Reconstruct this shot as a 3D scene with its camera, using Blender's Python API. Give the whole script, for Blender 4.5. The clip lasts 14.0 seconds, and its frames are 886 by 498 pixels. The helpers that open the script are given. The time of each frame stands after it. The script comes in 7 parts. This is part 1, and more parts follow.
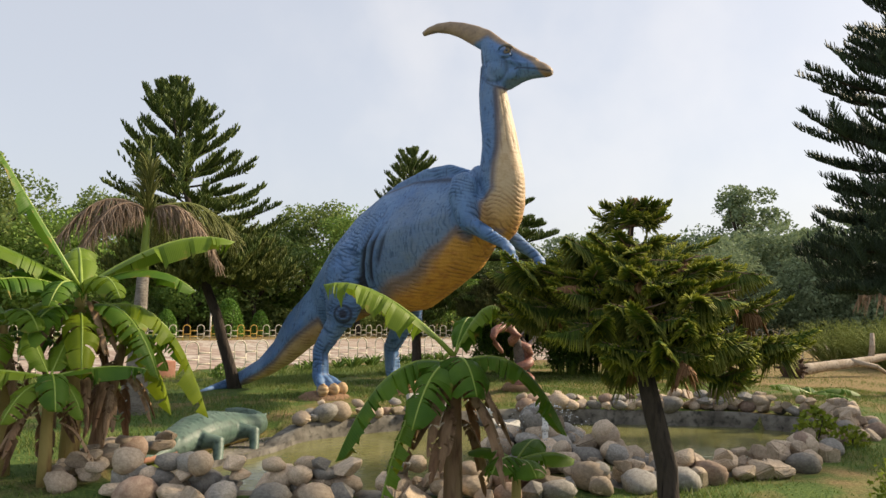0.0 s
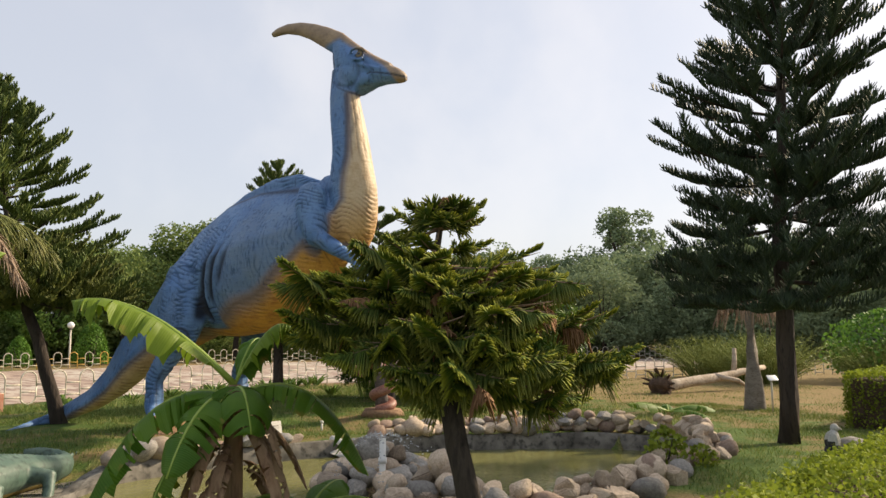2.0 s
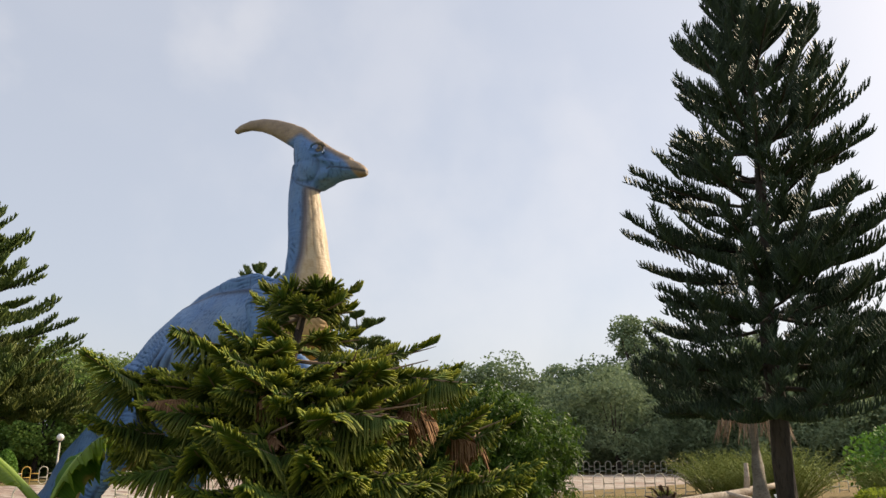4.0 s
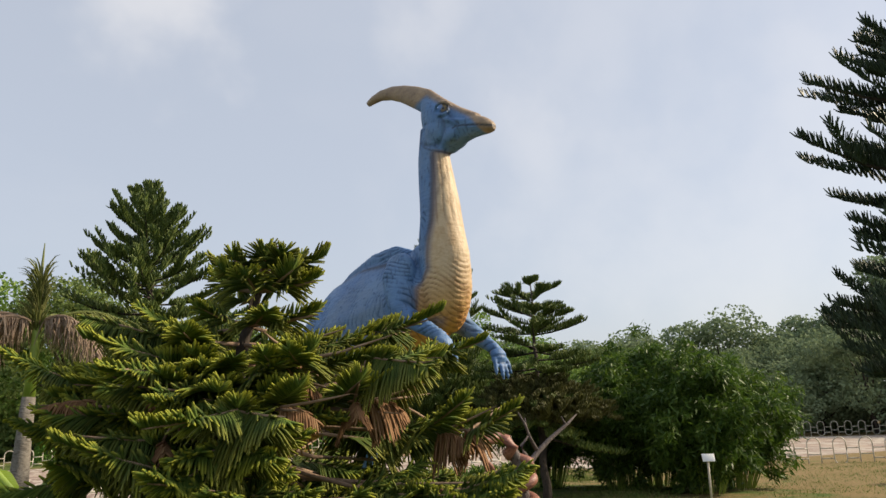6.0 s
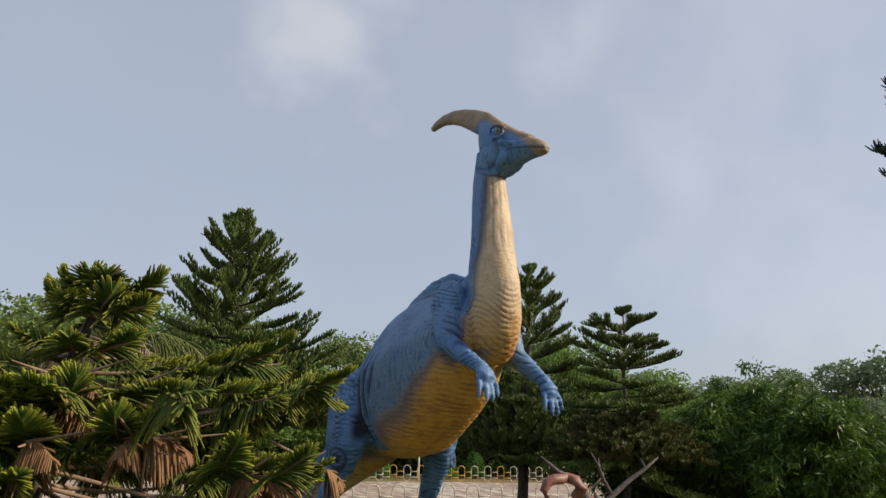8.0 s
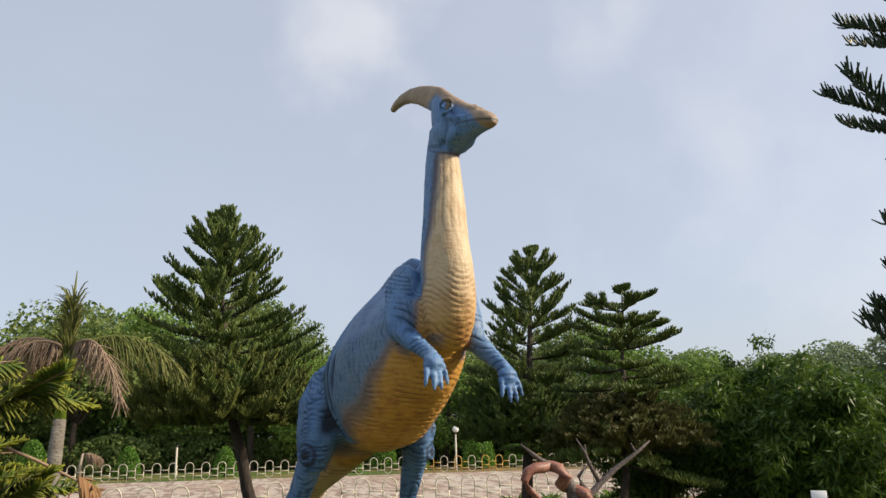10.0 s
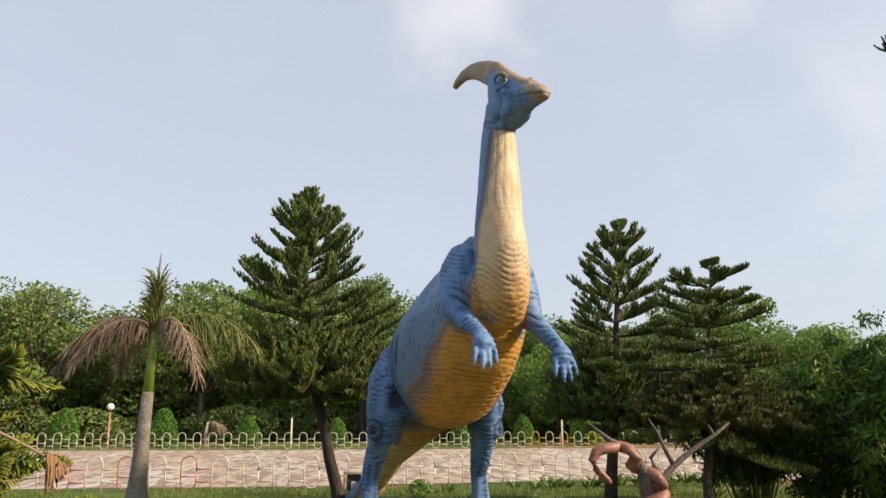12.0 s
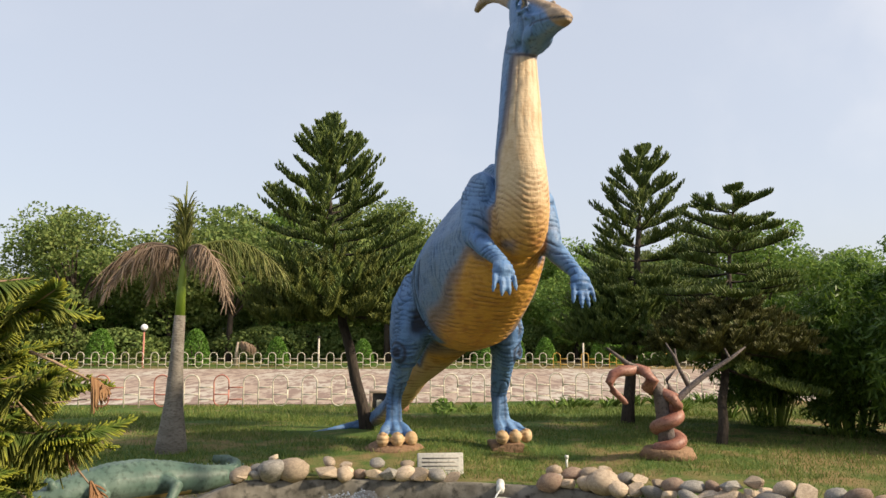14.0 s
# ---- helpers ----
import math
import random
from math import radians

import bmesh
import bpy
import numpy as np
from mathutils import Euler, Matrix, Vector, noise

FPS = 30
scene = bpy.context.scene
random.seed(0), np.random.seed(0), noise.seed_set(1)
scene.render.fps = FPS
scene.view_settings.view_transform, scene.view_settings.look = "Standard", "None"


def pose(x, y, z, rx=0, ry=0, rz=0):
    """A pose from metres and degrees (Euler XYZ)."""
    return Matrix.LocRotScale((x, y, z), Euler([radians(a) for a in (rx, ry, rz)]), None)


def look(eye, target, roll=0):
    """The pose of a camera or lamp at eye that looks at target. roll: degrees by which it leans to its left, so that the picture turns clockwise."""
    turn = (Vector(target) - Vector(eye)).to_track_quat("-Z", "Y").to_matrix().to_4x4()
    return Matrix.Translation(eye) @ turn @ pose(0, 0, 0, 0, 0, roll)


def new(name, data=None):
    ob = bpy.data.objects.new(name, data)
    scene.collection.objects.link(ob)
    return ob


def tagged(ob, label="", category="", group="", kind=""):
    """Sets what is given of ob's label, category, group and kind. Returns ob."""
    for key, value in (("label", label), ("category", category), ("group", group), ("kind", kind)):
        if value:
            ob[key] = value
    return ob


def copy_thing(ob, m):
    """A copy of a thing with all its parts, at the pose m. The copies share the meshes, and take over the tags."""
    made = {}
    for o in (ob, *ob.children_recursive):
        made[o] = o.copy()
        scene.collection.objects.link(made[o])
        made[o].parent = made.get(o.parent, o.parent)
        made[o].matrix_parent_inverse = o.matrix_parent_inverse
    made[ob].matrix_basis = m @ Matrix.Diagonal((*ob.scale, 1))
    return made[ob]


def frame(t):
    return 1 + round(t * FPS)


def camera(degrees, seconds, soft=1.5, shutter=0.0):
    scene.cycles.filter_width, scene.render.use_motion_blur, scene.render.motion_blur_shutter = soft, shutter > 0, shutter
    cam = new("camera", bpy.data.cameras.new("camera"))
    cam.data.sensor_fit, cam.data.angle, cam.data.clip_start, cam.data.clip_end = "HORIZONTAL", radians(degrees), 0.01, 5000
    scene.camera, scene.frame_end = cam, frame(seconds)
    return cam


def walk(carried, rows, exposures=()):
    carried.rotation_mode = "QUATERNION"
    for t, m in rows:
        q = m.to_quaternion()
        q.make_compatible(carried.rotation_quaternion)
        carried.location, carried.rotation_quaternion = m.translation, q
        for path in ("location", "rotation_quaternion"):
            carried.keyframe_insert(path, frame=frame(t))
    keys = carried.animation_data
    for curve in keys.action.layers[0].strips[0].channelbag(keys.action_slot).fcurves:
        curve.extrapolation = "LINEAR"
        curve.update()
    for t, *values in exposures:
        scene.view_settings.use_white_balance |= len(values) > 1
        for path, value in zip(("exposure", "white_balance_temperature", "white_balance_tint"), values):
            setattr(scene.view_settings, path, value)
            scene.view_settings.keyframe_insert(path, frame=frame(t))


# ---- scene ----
cam = camera(61.2, 14.0)
PATH = [
    (0, (-7.118, -11.817, 1.54), (-5.847, -10.283, 1.705), 0.8),
    (0.5, (-6.889, -11.905, 1.547), (-5.608, -10.393, 1.815), 4.4),
    (1, (-6.671, -11.903, 1.553), (-5.414, -10.376, 1.852), 4.8),
    (1.5, (-6.429, -11.778, 1.554), (-5.148, -10.272, 1.858), 4.2),
    (2, (-6.066, -11.682, 1.522), (-4.594, -10.347, 1.746), -0.1),
    (2.2, (-5.919, -11.686, 1.519), (-4.455, -10.335, 1.695), -0.6),
    (4.3, (-4.721, -11.735, 1.517), (-3.324, -10.407, 2.051), -0.0),
    (4.5, (-4.573, -11.742, 1.557), (-3.179, -10.411, 2.091), -0.1),
    (5, (-4.237, -11.77, 1.59), (-2.843, -10.433, 2.108), -0.5),
    (5.5, (-3.811, -11.752, 1.604), (-2.741, -10.122, 2.051), -1.6),
    (6, (-3.496, -11.739, 1.626), (-2.531, -10.042, 2.058), -1.7),
    (6.5, (-3.237, -11.779, 1.65), (-2.283, -10.088, 2.133), -1.0),
    (7, (-2.829, -11.837, 1.648), (-2.099, -10.046, 2.155), 0.8),
    (7.5, (-2.455, -11.824, 1.701), (-1.827, -9.993, 2.202), 1.1),
    (8, (-2.207, -11.931, 1.686), (-1.591, -10.097, 2.193), 1.2),
    (8.2, (-2.043, -11.929, 1.666), (-1.426, -10.101, 2.194), 1.3),
    (10.5, (-0.639, -11.765, 1.733), (-0.154, -9.884, 2.209), -1.4),
    (11, (-0.411, -11.725, 1.755), (0.09, -9.851, 2.242), -1.1),
    (11.5, (-0.172, -11.807, 1.761), (0.057, -9.877, 2.233), 0.1),
    (12, (-0.102, -11.908, 1.755), (0.1, -9.964, 2.175), -0.0),
    (12.5, (-0.091, -11.991, 1.739), (0.077, -10.003, 1.887), 0.3),
    (13, (-0.099, -12.012, 1.752), (0.052, -10.023, 1.888), 0.2),
    (13.5, (-0.088, -12.055, 1.788), (0.062, -10.069, 1.969), 0.3),
    (14, (-0.075, -12.052, 1.796), (0.067, -10.069, 2.013), 0.2),
]
walk(cam, [(t, look(e, g, r)) for t, e, g, r in PATH],
     ((0, 0.72, 7350, 11), (0.5, 0.64, 7300, 11), (1.5, 0.62, 7250, 11), (2.0, 0.74, 7350, 12), (2.2, 0.78, 7350, 12), (4.5, 0.54, 7050, 11), (6.5, 0.52, 6950, 10), (8.2, 0.22, 6650, 10), (10.5, 0.6, 6850, 10), (12.0, 0.68, 7050, 11), (12.6, 0.8, 7150, 11), (13.0, 0.9, 7150, 11), (13.4, 0.82, 7100, 11), (14, 0.74, 7100, 11)))

# ---- sky, sun ----
SUN_AZ, SUN_EL = 108.0, 33.0   # degrees clockwise from +y, and above the horizon
world = bpy.data.worlds.new("world")
scene.world = world
world.use_nodes = True
wn, wl = world.node_tree.nodes, world.node_tree.links
wn.clear()
sky = wn.new("ShaderNodeTexSky")
sky.sky_type = "NISHITA"
sky.sun_disc = False
sky.sun_elevation = radians(SUN_EL)
sky.sun_rotation = radians(SUN_AZ)
sky.air_density, sky.dust_density, sky.ozone_density = 1.0, 2.6, 2.0
wtc = wn.new("ShaderNodeTexCoord")
wmap = wn.new("ShaderNodeMapping")
wmap.inputs["Scale"].default_value = (1.0, 1.0, 1.9)
wnoise = wn.new("ShaderNodeTexNoise")
wnoise.inputs["Scale"].default_value = 3.1
wnoise.inputs["Detail"].default_value = 5.0
wnoise.inputs["Roughness"].default_value = 0.5
wramp = wn.new("ShaderNodeValToRGB")
wramp.color_ramp.elements[0].position, wramp.color_ramp.elements[0].color = 0.52, (0, 0, 0, 1)
wramp.color_ramp.elements[1].position, wramp.color_ramp.elements[1].color = 0.85, (0.07, 0.07, 0.07, 1)
whaze = wn.new("ShaderNodeMix")
whaze.data_type = "RGBA"
whaze.inputs["Factor"].default_value = 0.6
whaze.inputs["B"].default_value = (5.35, 5.95, 7.15, 1)
wmix = wn.new("ShaderNodeMix")
wmix.data_type = "RGBA"
wmix.inputs["B"].default_value = (8.3, 8.2, 8.3, 1)
# soft white clouds: direction, half-width in radians, strength
CLOUDS = [((0.13, 0.852, 0.507), 0.15, 0.34),
          ((0.077, 0.854, 0.515), 0.12, 0.24),
          ((0.395, 0.775, 0.492), 0.12, 0.2),
          ((0.435, 0.743, 0.508), 0.08, 0.19),
          ((0.564, 0.749, 0.347), 0.13, 0.19),
          ((0.744, 0.623, 0.239), 0.42, 0.16),
          ((0.616, 0.657, 0.435), 0.35, 0.12)]
cloud_total = wramp.outputs["Color"]
wwarp = wn.new("ShaderNodeTexNoise")
wwarp.inputs["Scale"].default_value, wwarp.inputs["Detail"].default_value = 9.0, 4.0
wl.new(wtc.outputs["Generated"], wwarp.inputs["Vector"])
for direction, half, strength in CLOUDS:
    away = wn.new("ShaderNodeVectorMath")
    away.operation = "DISTANCE"
    away.inputs[1].default_value = direction
    wl.new(wtc.outputs["Generated"], away.inputs[0])
    ragged = wn.new("ShaderNodeMath")
    ragged.operation = "MULTIPLY_ADD"
    ragged.inputs[1].default_value = half * 2.4
    wl.new(wwarp.outputs["Fac"], ragged.inputs[0])
    wl.new(away.outputs["Value"], ragged.inputs[2])
    fade = wn.new("ShaderNodeMapRange")
    fade.interpolation_type = "SMOOTHSTEP"
    fade.inputs["From Min"].default_value, fade.inputs["From Max"].default_value = half * 0.9, half * 2.2
    fade.inputs["To Min"].default_value, fade.inputs["To Max"].default_value = strength, 0.0
    wl.new(ragged.outputs[0], fade.inputs["Value"])
    top = wn.new("ShaderNodeMath")
    top.operation = "MAXIMUM"
    wl.new(cloud_total, top.inputs[0])
    wl.new(fade.outputs["Result"], top.inputs[1])
    cloud_total = top.outputs[0]
wbg = wn.new("ShaderNodeBackground")
wbg.inputs["Strength"].default_value = 0.092
wout = wn.new("ShaderNodeOutputWorld")
wl.new(wtc.outputs["Generated"], wmap.inputs["Vector"])
wl.new(wmap.outputs["Vector"], wnoise.inputs["Vector"])
wl.new(wnoise.outputs["Fac"], wramp.inputs["Fac"])
wl.new(sky.outputs["Color"], whaze.inputs["A"])
wl.new(whaze.outputs["Result"], wmix.inputs["A"])
wl.new(cloud_total, wmix.inputs["Factor"])
wl.new(wmix.outputs["Result"], wbg.inputs["Color"])
wl.new(wbg.outputs["Background"], wout.inputs["Surface"])

sun_data = bpy.data.lights.new("sun", "SUN")
sun_data.energy, sun_data.angle, sun_data.color = 3.8, radians(4.0), (1.0, 0.88, 0.7)
sun = new("sun", sun_data)
sx, sy = math.sin(radians(SUN_AZ)), math.cos(radians(SUN_AZ))
sun.matrix_world = look((60 * sx, 60 * sy, 60 * math.tan(radians(SUN_EL))), (0, 0, 0))


# ---- materials ----
def material(name, rough=0.7, metal=0.0, spec=0.4):
    m = bpy.data.materials.new(name)
    m.use_nodes = True
    b = m.node_tree.nodes["Principled BSDF"]
    b.inputs["Roughness"].default_value = rough
    b.inputs["Metallic"].default_value = metal
    b.inputs["Specular IOR Level"].default_value = spec
    return m, m.node_tree.nodes, m.node_tree.links, b


def rgba(c):
    return (c[0], c[1], c[2], 1)


def mixed(nodes, links, fac, a, b, mode="MIX"):
    n = nodes.new("ShaderNodeMix")
    n.data_type, n.blend_type = "RGBA", mode
    for key, value in (("Factor", fac), ("A", a), ("B", b)):
        if isinstance(value, bpy.types.NodeSocket):
            links.new(value, n.inputs[key])
        elif key == "Factor":
            n.inputs[key].default_value = value
        else:
            n.inputs[key].default_value = rgba(value)
    return n.outputs["Result"]


def noise_of(nodes, links, scale, detail=3.0, vec=None, rough=0.55, stretch=None):
    n = nodes.new("ShaderNodeTexNoise")
    n.inputs["Scale"].default_value = scale
    n.inputs["Detail"].default_value = detail
    n.inputs["Roughness"].default_value = rough
    if vec is None:
        vec = nodes.new("ShaderNodeTexCoord").outputs["Object"]
    if stretch:
        mp = nodes.new("ShaderNodeMapping")
        mp.inputs["Scale"].default_value = stretch
        links.new(vec, mp.inputs["Vector"])
        vec = mp.outputs["Vector"]
    links.new(vec, n.inputs["Vector"])
    return n.outputs["Fac"]


def ramp(nodes, links, fac, lo, hi, a=(0, 0, 0), b=(1, 1, 1)):
    r = nodes.new("ShaderNodeValToRGB")
    r.color_ramp.elements[0].position, r.color_ramp.elements[0].color = lo, rgba(a)
    r.color_ramp.elements[1].position, r.color_ramp.elements[1].color = hi, rgba(b)
    links.new(fac, r.inputs["Fac"])
    return r.outputs["Color"]


def bumped(nodes, links, bsdf, height, strength=0.4, distance=0.02):
    n = nodes.new("ShaderNodeBump")
    n.inputs["Strength"].default_value, n.inputs["Distance"].default_value = strength, distance
    links.new(height, n.inputs["Height"])
    links.new(n.outputs["Normal"], bsdf.inputs["Normal"])


def world_vec(nodes):
    return nodes.new("ShaderNodeNewGeometry").outputs["Position"]


def rough_surface(name, a, b, c=None, scale=6.0, fine=40.0, rough=0.85, bump=0.4, dist=0.02, per_object=0.0, stretch=None):
    """Two-scale mottled surface: a to b in broad patches, c in fine specks."""
    m, n, l, bs = material(name, rough)
    vec = n.new("ShaderNodeTexCoord").outputs["Object"]
    f1 = noise_of(n, l, scale, 4, vec, stretch=stretch)
    f2 = noise_of(n, l, fine, 3, vec, stretch=stretch)
    col = mixed(n, l, ramp(n, l, f1, 0.35, 0.65), a, b)
    if c:
        col = mixed(n, l, ramp(n, l, f2, 0.5, 0.72), col, c)
    if per_object:
        oi = n.new("ShaderNodeObjectInfo")
        hs = n.new("ShaderNodeHueSaturation")
        mr = n.new("ShaderNodeMapRange")
        mr.inputs["To Min"].default_value, mr.inputs["To Max"].default_value = 1 - per_object, 1 + per_object
        l.new(oi.outputs["Random"], mr.inputs["Value"])
        l.new(mr.outputs["Result"], hs.inputs["Value"])
        l.new(col, hs.inputs["Color"])
        col = hs.outputs["Color"]
    l.new(col, bs.inputs["Base Color"])
    bumped(n, l, bs, f2, bump, dist)
    return m


def leaf_material(name, colours, rough=0.55, through_light=0.35, patch=0.5, tip=None):
    """Leaves whose colour varies from leaf to leaf and in larger patches; some light passes through."""
    m, n, l, bs = material(name, rough, spec=0.3)
    geo = n.new("ShaderNodeNewGeometry")
    r = n.new("ShaderNodeValToRGB")
    els = r.color_ramp.elements
    while len(els) < len(colours):
        els.new(0.5)
    for i, c in enumerate(colours):
        els[i].position, els[i].color = i / (len(colours) - 1), rgba(c)
    broad = noise_of(n, l, patch, 2, geo.outputs["Position"])
    add = n.new("ShaderNodeMath")
    add.operation = "MULTIPLY_ADD"
    add.inputs[1].default_value, add.inputs[2].default_value = 0.6, 0.0
    l.new(geo.outputs["Random Per Island"], add.inputs[0])
    sub = n.new("ShaderNodeMath")
    sub.operation = "MULTIPLY_ADD"
    sub.inputs[1].default_value = 0.45
    l.new(broad, sub.inputs[0])
    l.new(add.outputs[0], sub.inputs[2])
    l.new(sub.outputs[0], r.inputs["Fac"])
    col = r.outputs["Color"]
    if tip:
        # pale growing ends, and a rough coat of short needles
        at = n.new("ShaderNodeAttribute")
        at.attribute_name = "along"
        col = mixed(n, l, ramp(n, l, at.outputs["Fac"], 0.55, 1.0, (0, 0, 0), (0.85, 0.85, 0.85)), col, tip)
        bumped(n, l, bs, noise_of(n, l, 420, 2, geo.outputs["Position"]), 0.8, 0.004)
    l.new(col, bs.inputs["Base Color"])
    tr = n.new("ShaderNodeBsdfTranslucent")
    l.new(col, tr.inputs["Color"])
    mx = n.new("ShaderNodeMixShader")
    mx.inputs[0].default_value = through_light
    l.new(bs.outputs[0], mx.inputs[1])
    l.new(tr.outputs[0], mx.inputs[2])
    l.new(mx.outputs[0], n["Material Output"].inputs["Surface"])
    return m


def grass_ground():
    m, n, l, bs = material("lawn_soil", 0.95, spec=0.1)
    pos = world_vec(n)
    f1 = noise_of(n, l, 0.22, 4, pos)
    f2 = noise_of(n, l, 1.7, 5, pos)
    f3 = noise_of(n, l, 30, 3, pos)
    green = mixed(n, l, ramp(n, l, f3, 0.35, 0.65), (0.042, 0.085, 0.02), (0.11, 0.16, 0.042))
    dry = mixed(n, l, ramp(n, l, f3, 0.35, 0.65), (0.17, 0.12, 0.055), (0.27, 0.2, 0.095))
    total = n.new("ShaderNodeMath")
    total.operation = "MULTIPLY_ADD"
    total.inputs[1].default_value = 0.5
    l.new(f2, total.inputs[0])
    half = n.new("ShaderNodeMath")
    half.operation = "MULTIPLY"
    half.inputs[1].default_value = 0.5
    l.new(f1, half.inputs[0])
    # the far meadow by the log is drier than the lawn by the statue
    sep = n.new("ShaderNodeSeparateXYZ")
    l.new(pos, sep.inputs[0])
    far = n.new("ShaderNodeMapRange")
    far.inputs["From Min"].default_value, far.inputs["From Max"].default_value = 7.0, 13.0
    far.inputs["To Min"].default_value, far.inputs["To Max"].default_value = -0.035, 0.12
    l.new(sep.outputs["X"], far.inputs["Value"])
    plus = n.new("ShaderNodeMath")
    l.new(half.outputs[0], total.inputs[2])
    l.new(total.outputs[0], plus.inputs[0])
    l.new(far.outputs["Result"], plus.inputs[1])
    col = mixed(n, l, ramp(n, l, plus.outputs[0], 0.44, 0.57), green, dry)
    l.new(col, bs.inputs["Base Color"])
    bumped(n, l, bs, f3, 0.7, 0.03)
    return m


M_LAWN = grass_ground()
M_GRASS = leaf_material("grass_blades", [(0.045, 0.085, 0.017), (0.09, 0.155, 0.03), (0.175, 0.225, 0.052), (0.38, 0.31, 0.12)], 0.6, 0.25, 0.8)
M_STONE = rough_surface("river_stone", (0.37, 0.285, 0.205), (0.55, 0.44, 0.325), (0.22, 0.17, 0.125), 5, 35, 0.8, 0.5, 0.01, 0.38)
M_STONE_GREY = rough_surface("grey_stone", (0.2, 0.185, 0.165), (0.34, 0.32, 0.285), (0.13, 0.12, 0.105), 5, 35, 0.8, 0.6, 0.012, 0.35)
M_STONE_RED = rough_surface("reddish_stone", (0.26, 0.17, 0.125), (0.38, 0.28, 0.21), (0.16, 0.11, 0.085), 5, 35, 0.85, 0.6, 0.012, 0.3)
M_CONCRETE = rough_surface("weathered_concrete", (0.098, 0.088, 0.072), (0.23, 0.212, 0.178), (0.032, 0.03, 0.024), 4.0, 11, 0.9, 0.5, 0.02)
M_MUD = rough_surface("pond_mud", (0.06, 0.06, 0.02), (0.1, 0.1, 0.035), None, 1.5, 8, 0.9)
M_BARK = rough_surface("dark_bark", (0.035, 0.026, 0.02), (0.075, 0.058, 0.045), (0.02, 0.015, 0.012), 4, 22, 0.95, 1.0, 0.03, stretch=(1, 1, 0.25))
M_BARK_GREY = rough_surface("grey_palm_bark", (0.17, 0.15, 0.125), (0.26, 0.235, 0.2), (0.1, 0.085, 0.07), 3, 18, 0.95, 0.8, 0.02, stretch=(1, 1, 2.5))
M_LOG = rough_surface("bleached_log", (0.36, 0.28, 0.2), (0.5, 0.42, 0.33), (0.2, 0.15, 0.11), 3, 14, 0.9, 0.8, 0.02)
M_TWIG = rough_surface("brown_twig_bark", (0.2, 0.13, 0.085), (0.32, 0.22, 0.15), None, 6, 40, 0.9, 0.6, 0.01)
M_ROOT = rough_surface("root_ball", (0.08, 0.05, 0.035), (0.15, 0.1, 0.07), None, 6, 30, 0.95, 1.0, 0.05)
M_ARAU = leaf_material("araucaria_needles", [(0.043, 0.0754, 0.0216), (0.0807, 0.124, 0.0322), (0.14, 0.189, 0.0451), (0.216, 0.248, 0.0646)], 0.5, 0.15, 0.6)
M_ARAU_LOW = leaf_material("lower_araucaria_needles", [(0.0506, 0.0731, 0.0203), (0.0954, 0.124, 0.0291), (0.163, 0.186, 0.0428), (0.247, 0.247, 0.0618)], 0.6, 0.18, 0.9)
M_ARAU_BROWN = leaf_material("brownish_araucaria_needles", [(0.0496, 0.0496, 0.0198), (0.0844, 0.0844, 0.0278), (0.124, 0.129, 0.0347), (0.189, 0.169, 0.0496)], 0.6, 0.18, 0.9)
M_ARAU_DARK = leaf_material("dark_araucaria_needles", [(0.0238, 0.04, 0.0263), (0.0375, 0.0612, 0.0375), (0.0562, 0.0875, 0.0475), (0.0887, 0.125, 0.0612)], 0.5, 0.12, 0.6)
M_ARAU_NEAR = leaf_material("young_araucaria_needles", [(0.046, 0.09, 0.0142), (0.086, 0.15, 0.0213), (0.138, 0.203, 0.0284), (0.2, 0.255, 0.038)], 0.75, 0.25, 3.0, (0.5, 0.5, 0.06))
M_ARAU_OLD = leaf_material("shaded_araucaria_needles", [(0.0405, 0.0743, 0.0149), (0.081, 0.128, 0.0216), (0.162, 0.189, 0.0351)], 0.75, 0.2, 3.0, (0.3, 0.3, 0.055))
M_DEAD = leaf_material("dead_brown_needles", [(0.17, 0.08, 0.04), (0.28, 0.15, 0.075), (0.36, 0.22, 0.11)], 0.85, 0.2, 2.0)
M_PALM = leaf_material("palm_leaflets", [(0.1, 0.13, 0.034), (0.19, 0.21, 0.058), (0.32, 0.3, 0.11)], 0.5, 0.3, 1.0)
M_PALM_DRY = leaf_material("dry_palm_leaflets", [(0.24, 0.16, 0.105), (0.36, 0.26, 0.185), (0.46, 0.36, 0.27)], 0.8, 0.25, 1.0)
M_FEATHER = leaf_material("feathery_stalks", [(0.155, 0.207, 0.0517), (0.276, 0.328, 0.0862), (0.448, 0.466, 0.147)], 0.7, 0.3, 1.0)
M_SHAFT = rough_surface("green_crownshaft", (0.19, 0.28, 0.035), (0.28, 0.37, 0.07), None, 3, 25, 0.45, 0.2)
M_BAMBOO = leaf_material("bamboo_leaves", [(0.0272, 0.0635, 0.0109), (0.0454, 0.0945, 0.0137), (0.0907, 0.163, 0.0227), (0.167, 0.237, 0.0353)], 0.5, 0.3, 0.8)
M_BROAD = leaf_material("broad_leaves", [(0.06786, 0.143, 0.03328), (0.1193, 0.2132, 0.04524), (0.2054, 0.3133, 0.06916), (0.2444, 0.3146, 0.0754)], 0.85, 0.3, 0.25)
M_BROAD2 = leaf_material("olive_leaves", [(0.07319, 0.1245, 0.03809), (0.116, 0.1768, 0.05135), (0.195, 0.2561, 0.07319), (0.2288, 0.2483, 0.07787)], 0.85, 0.3, 0.25)
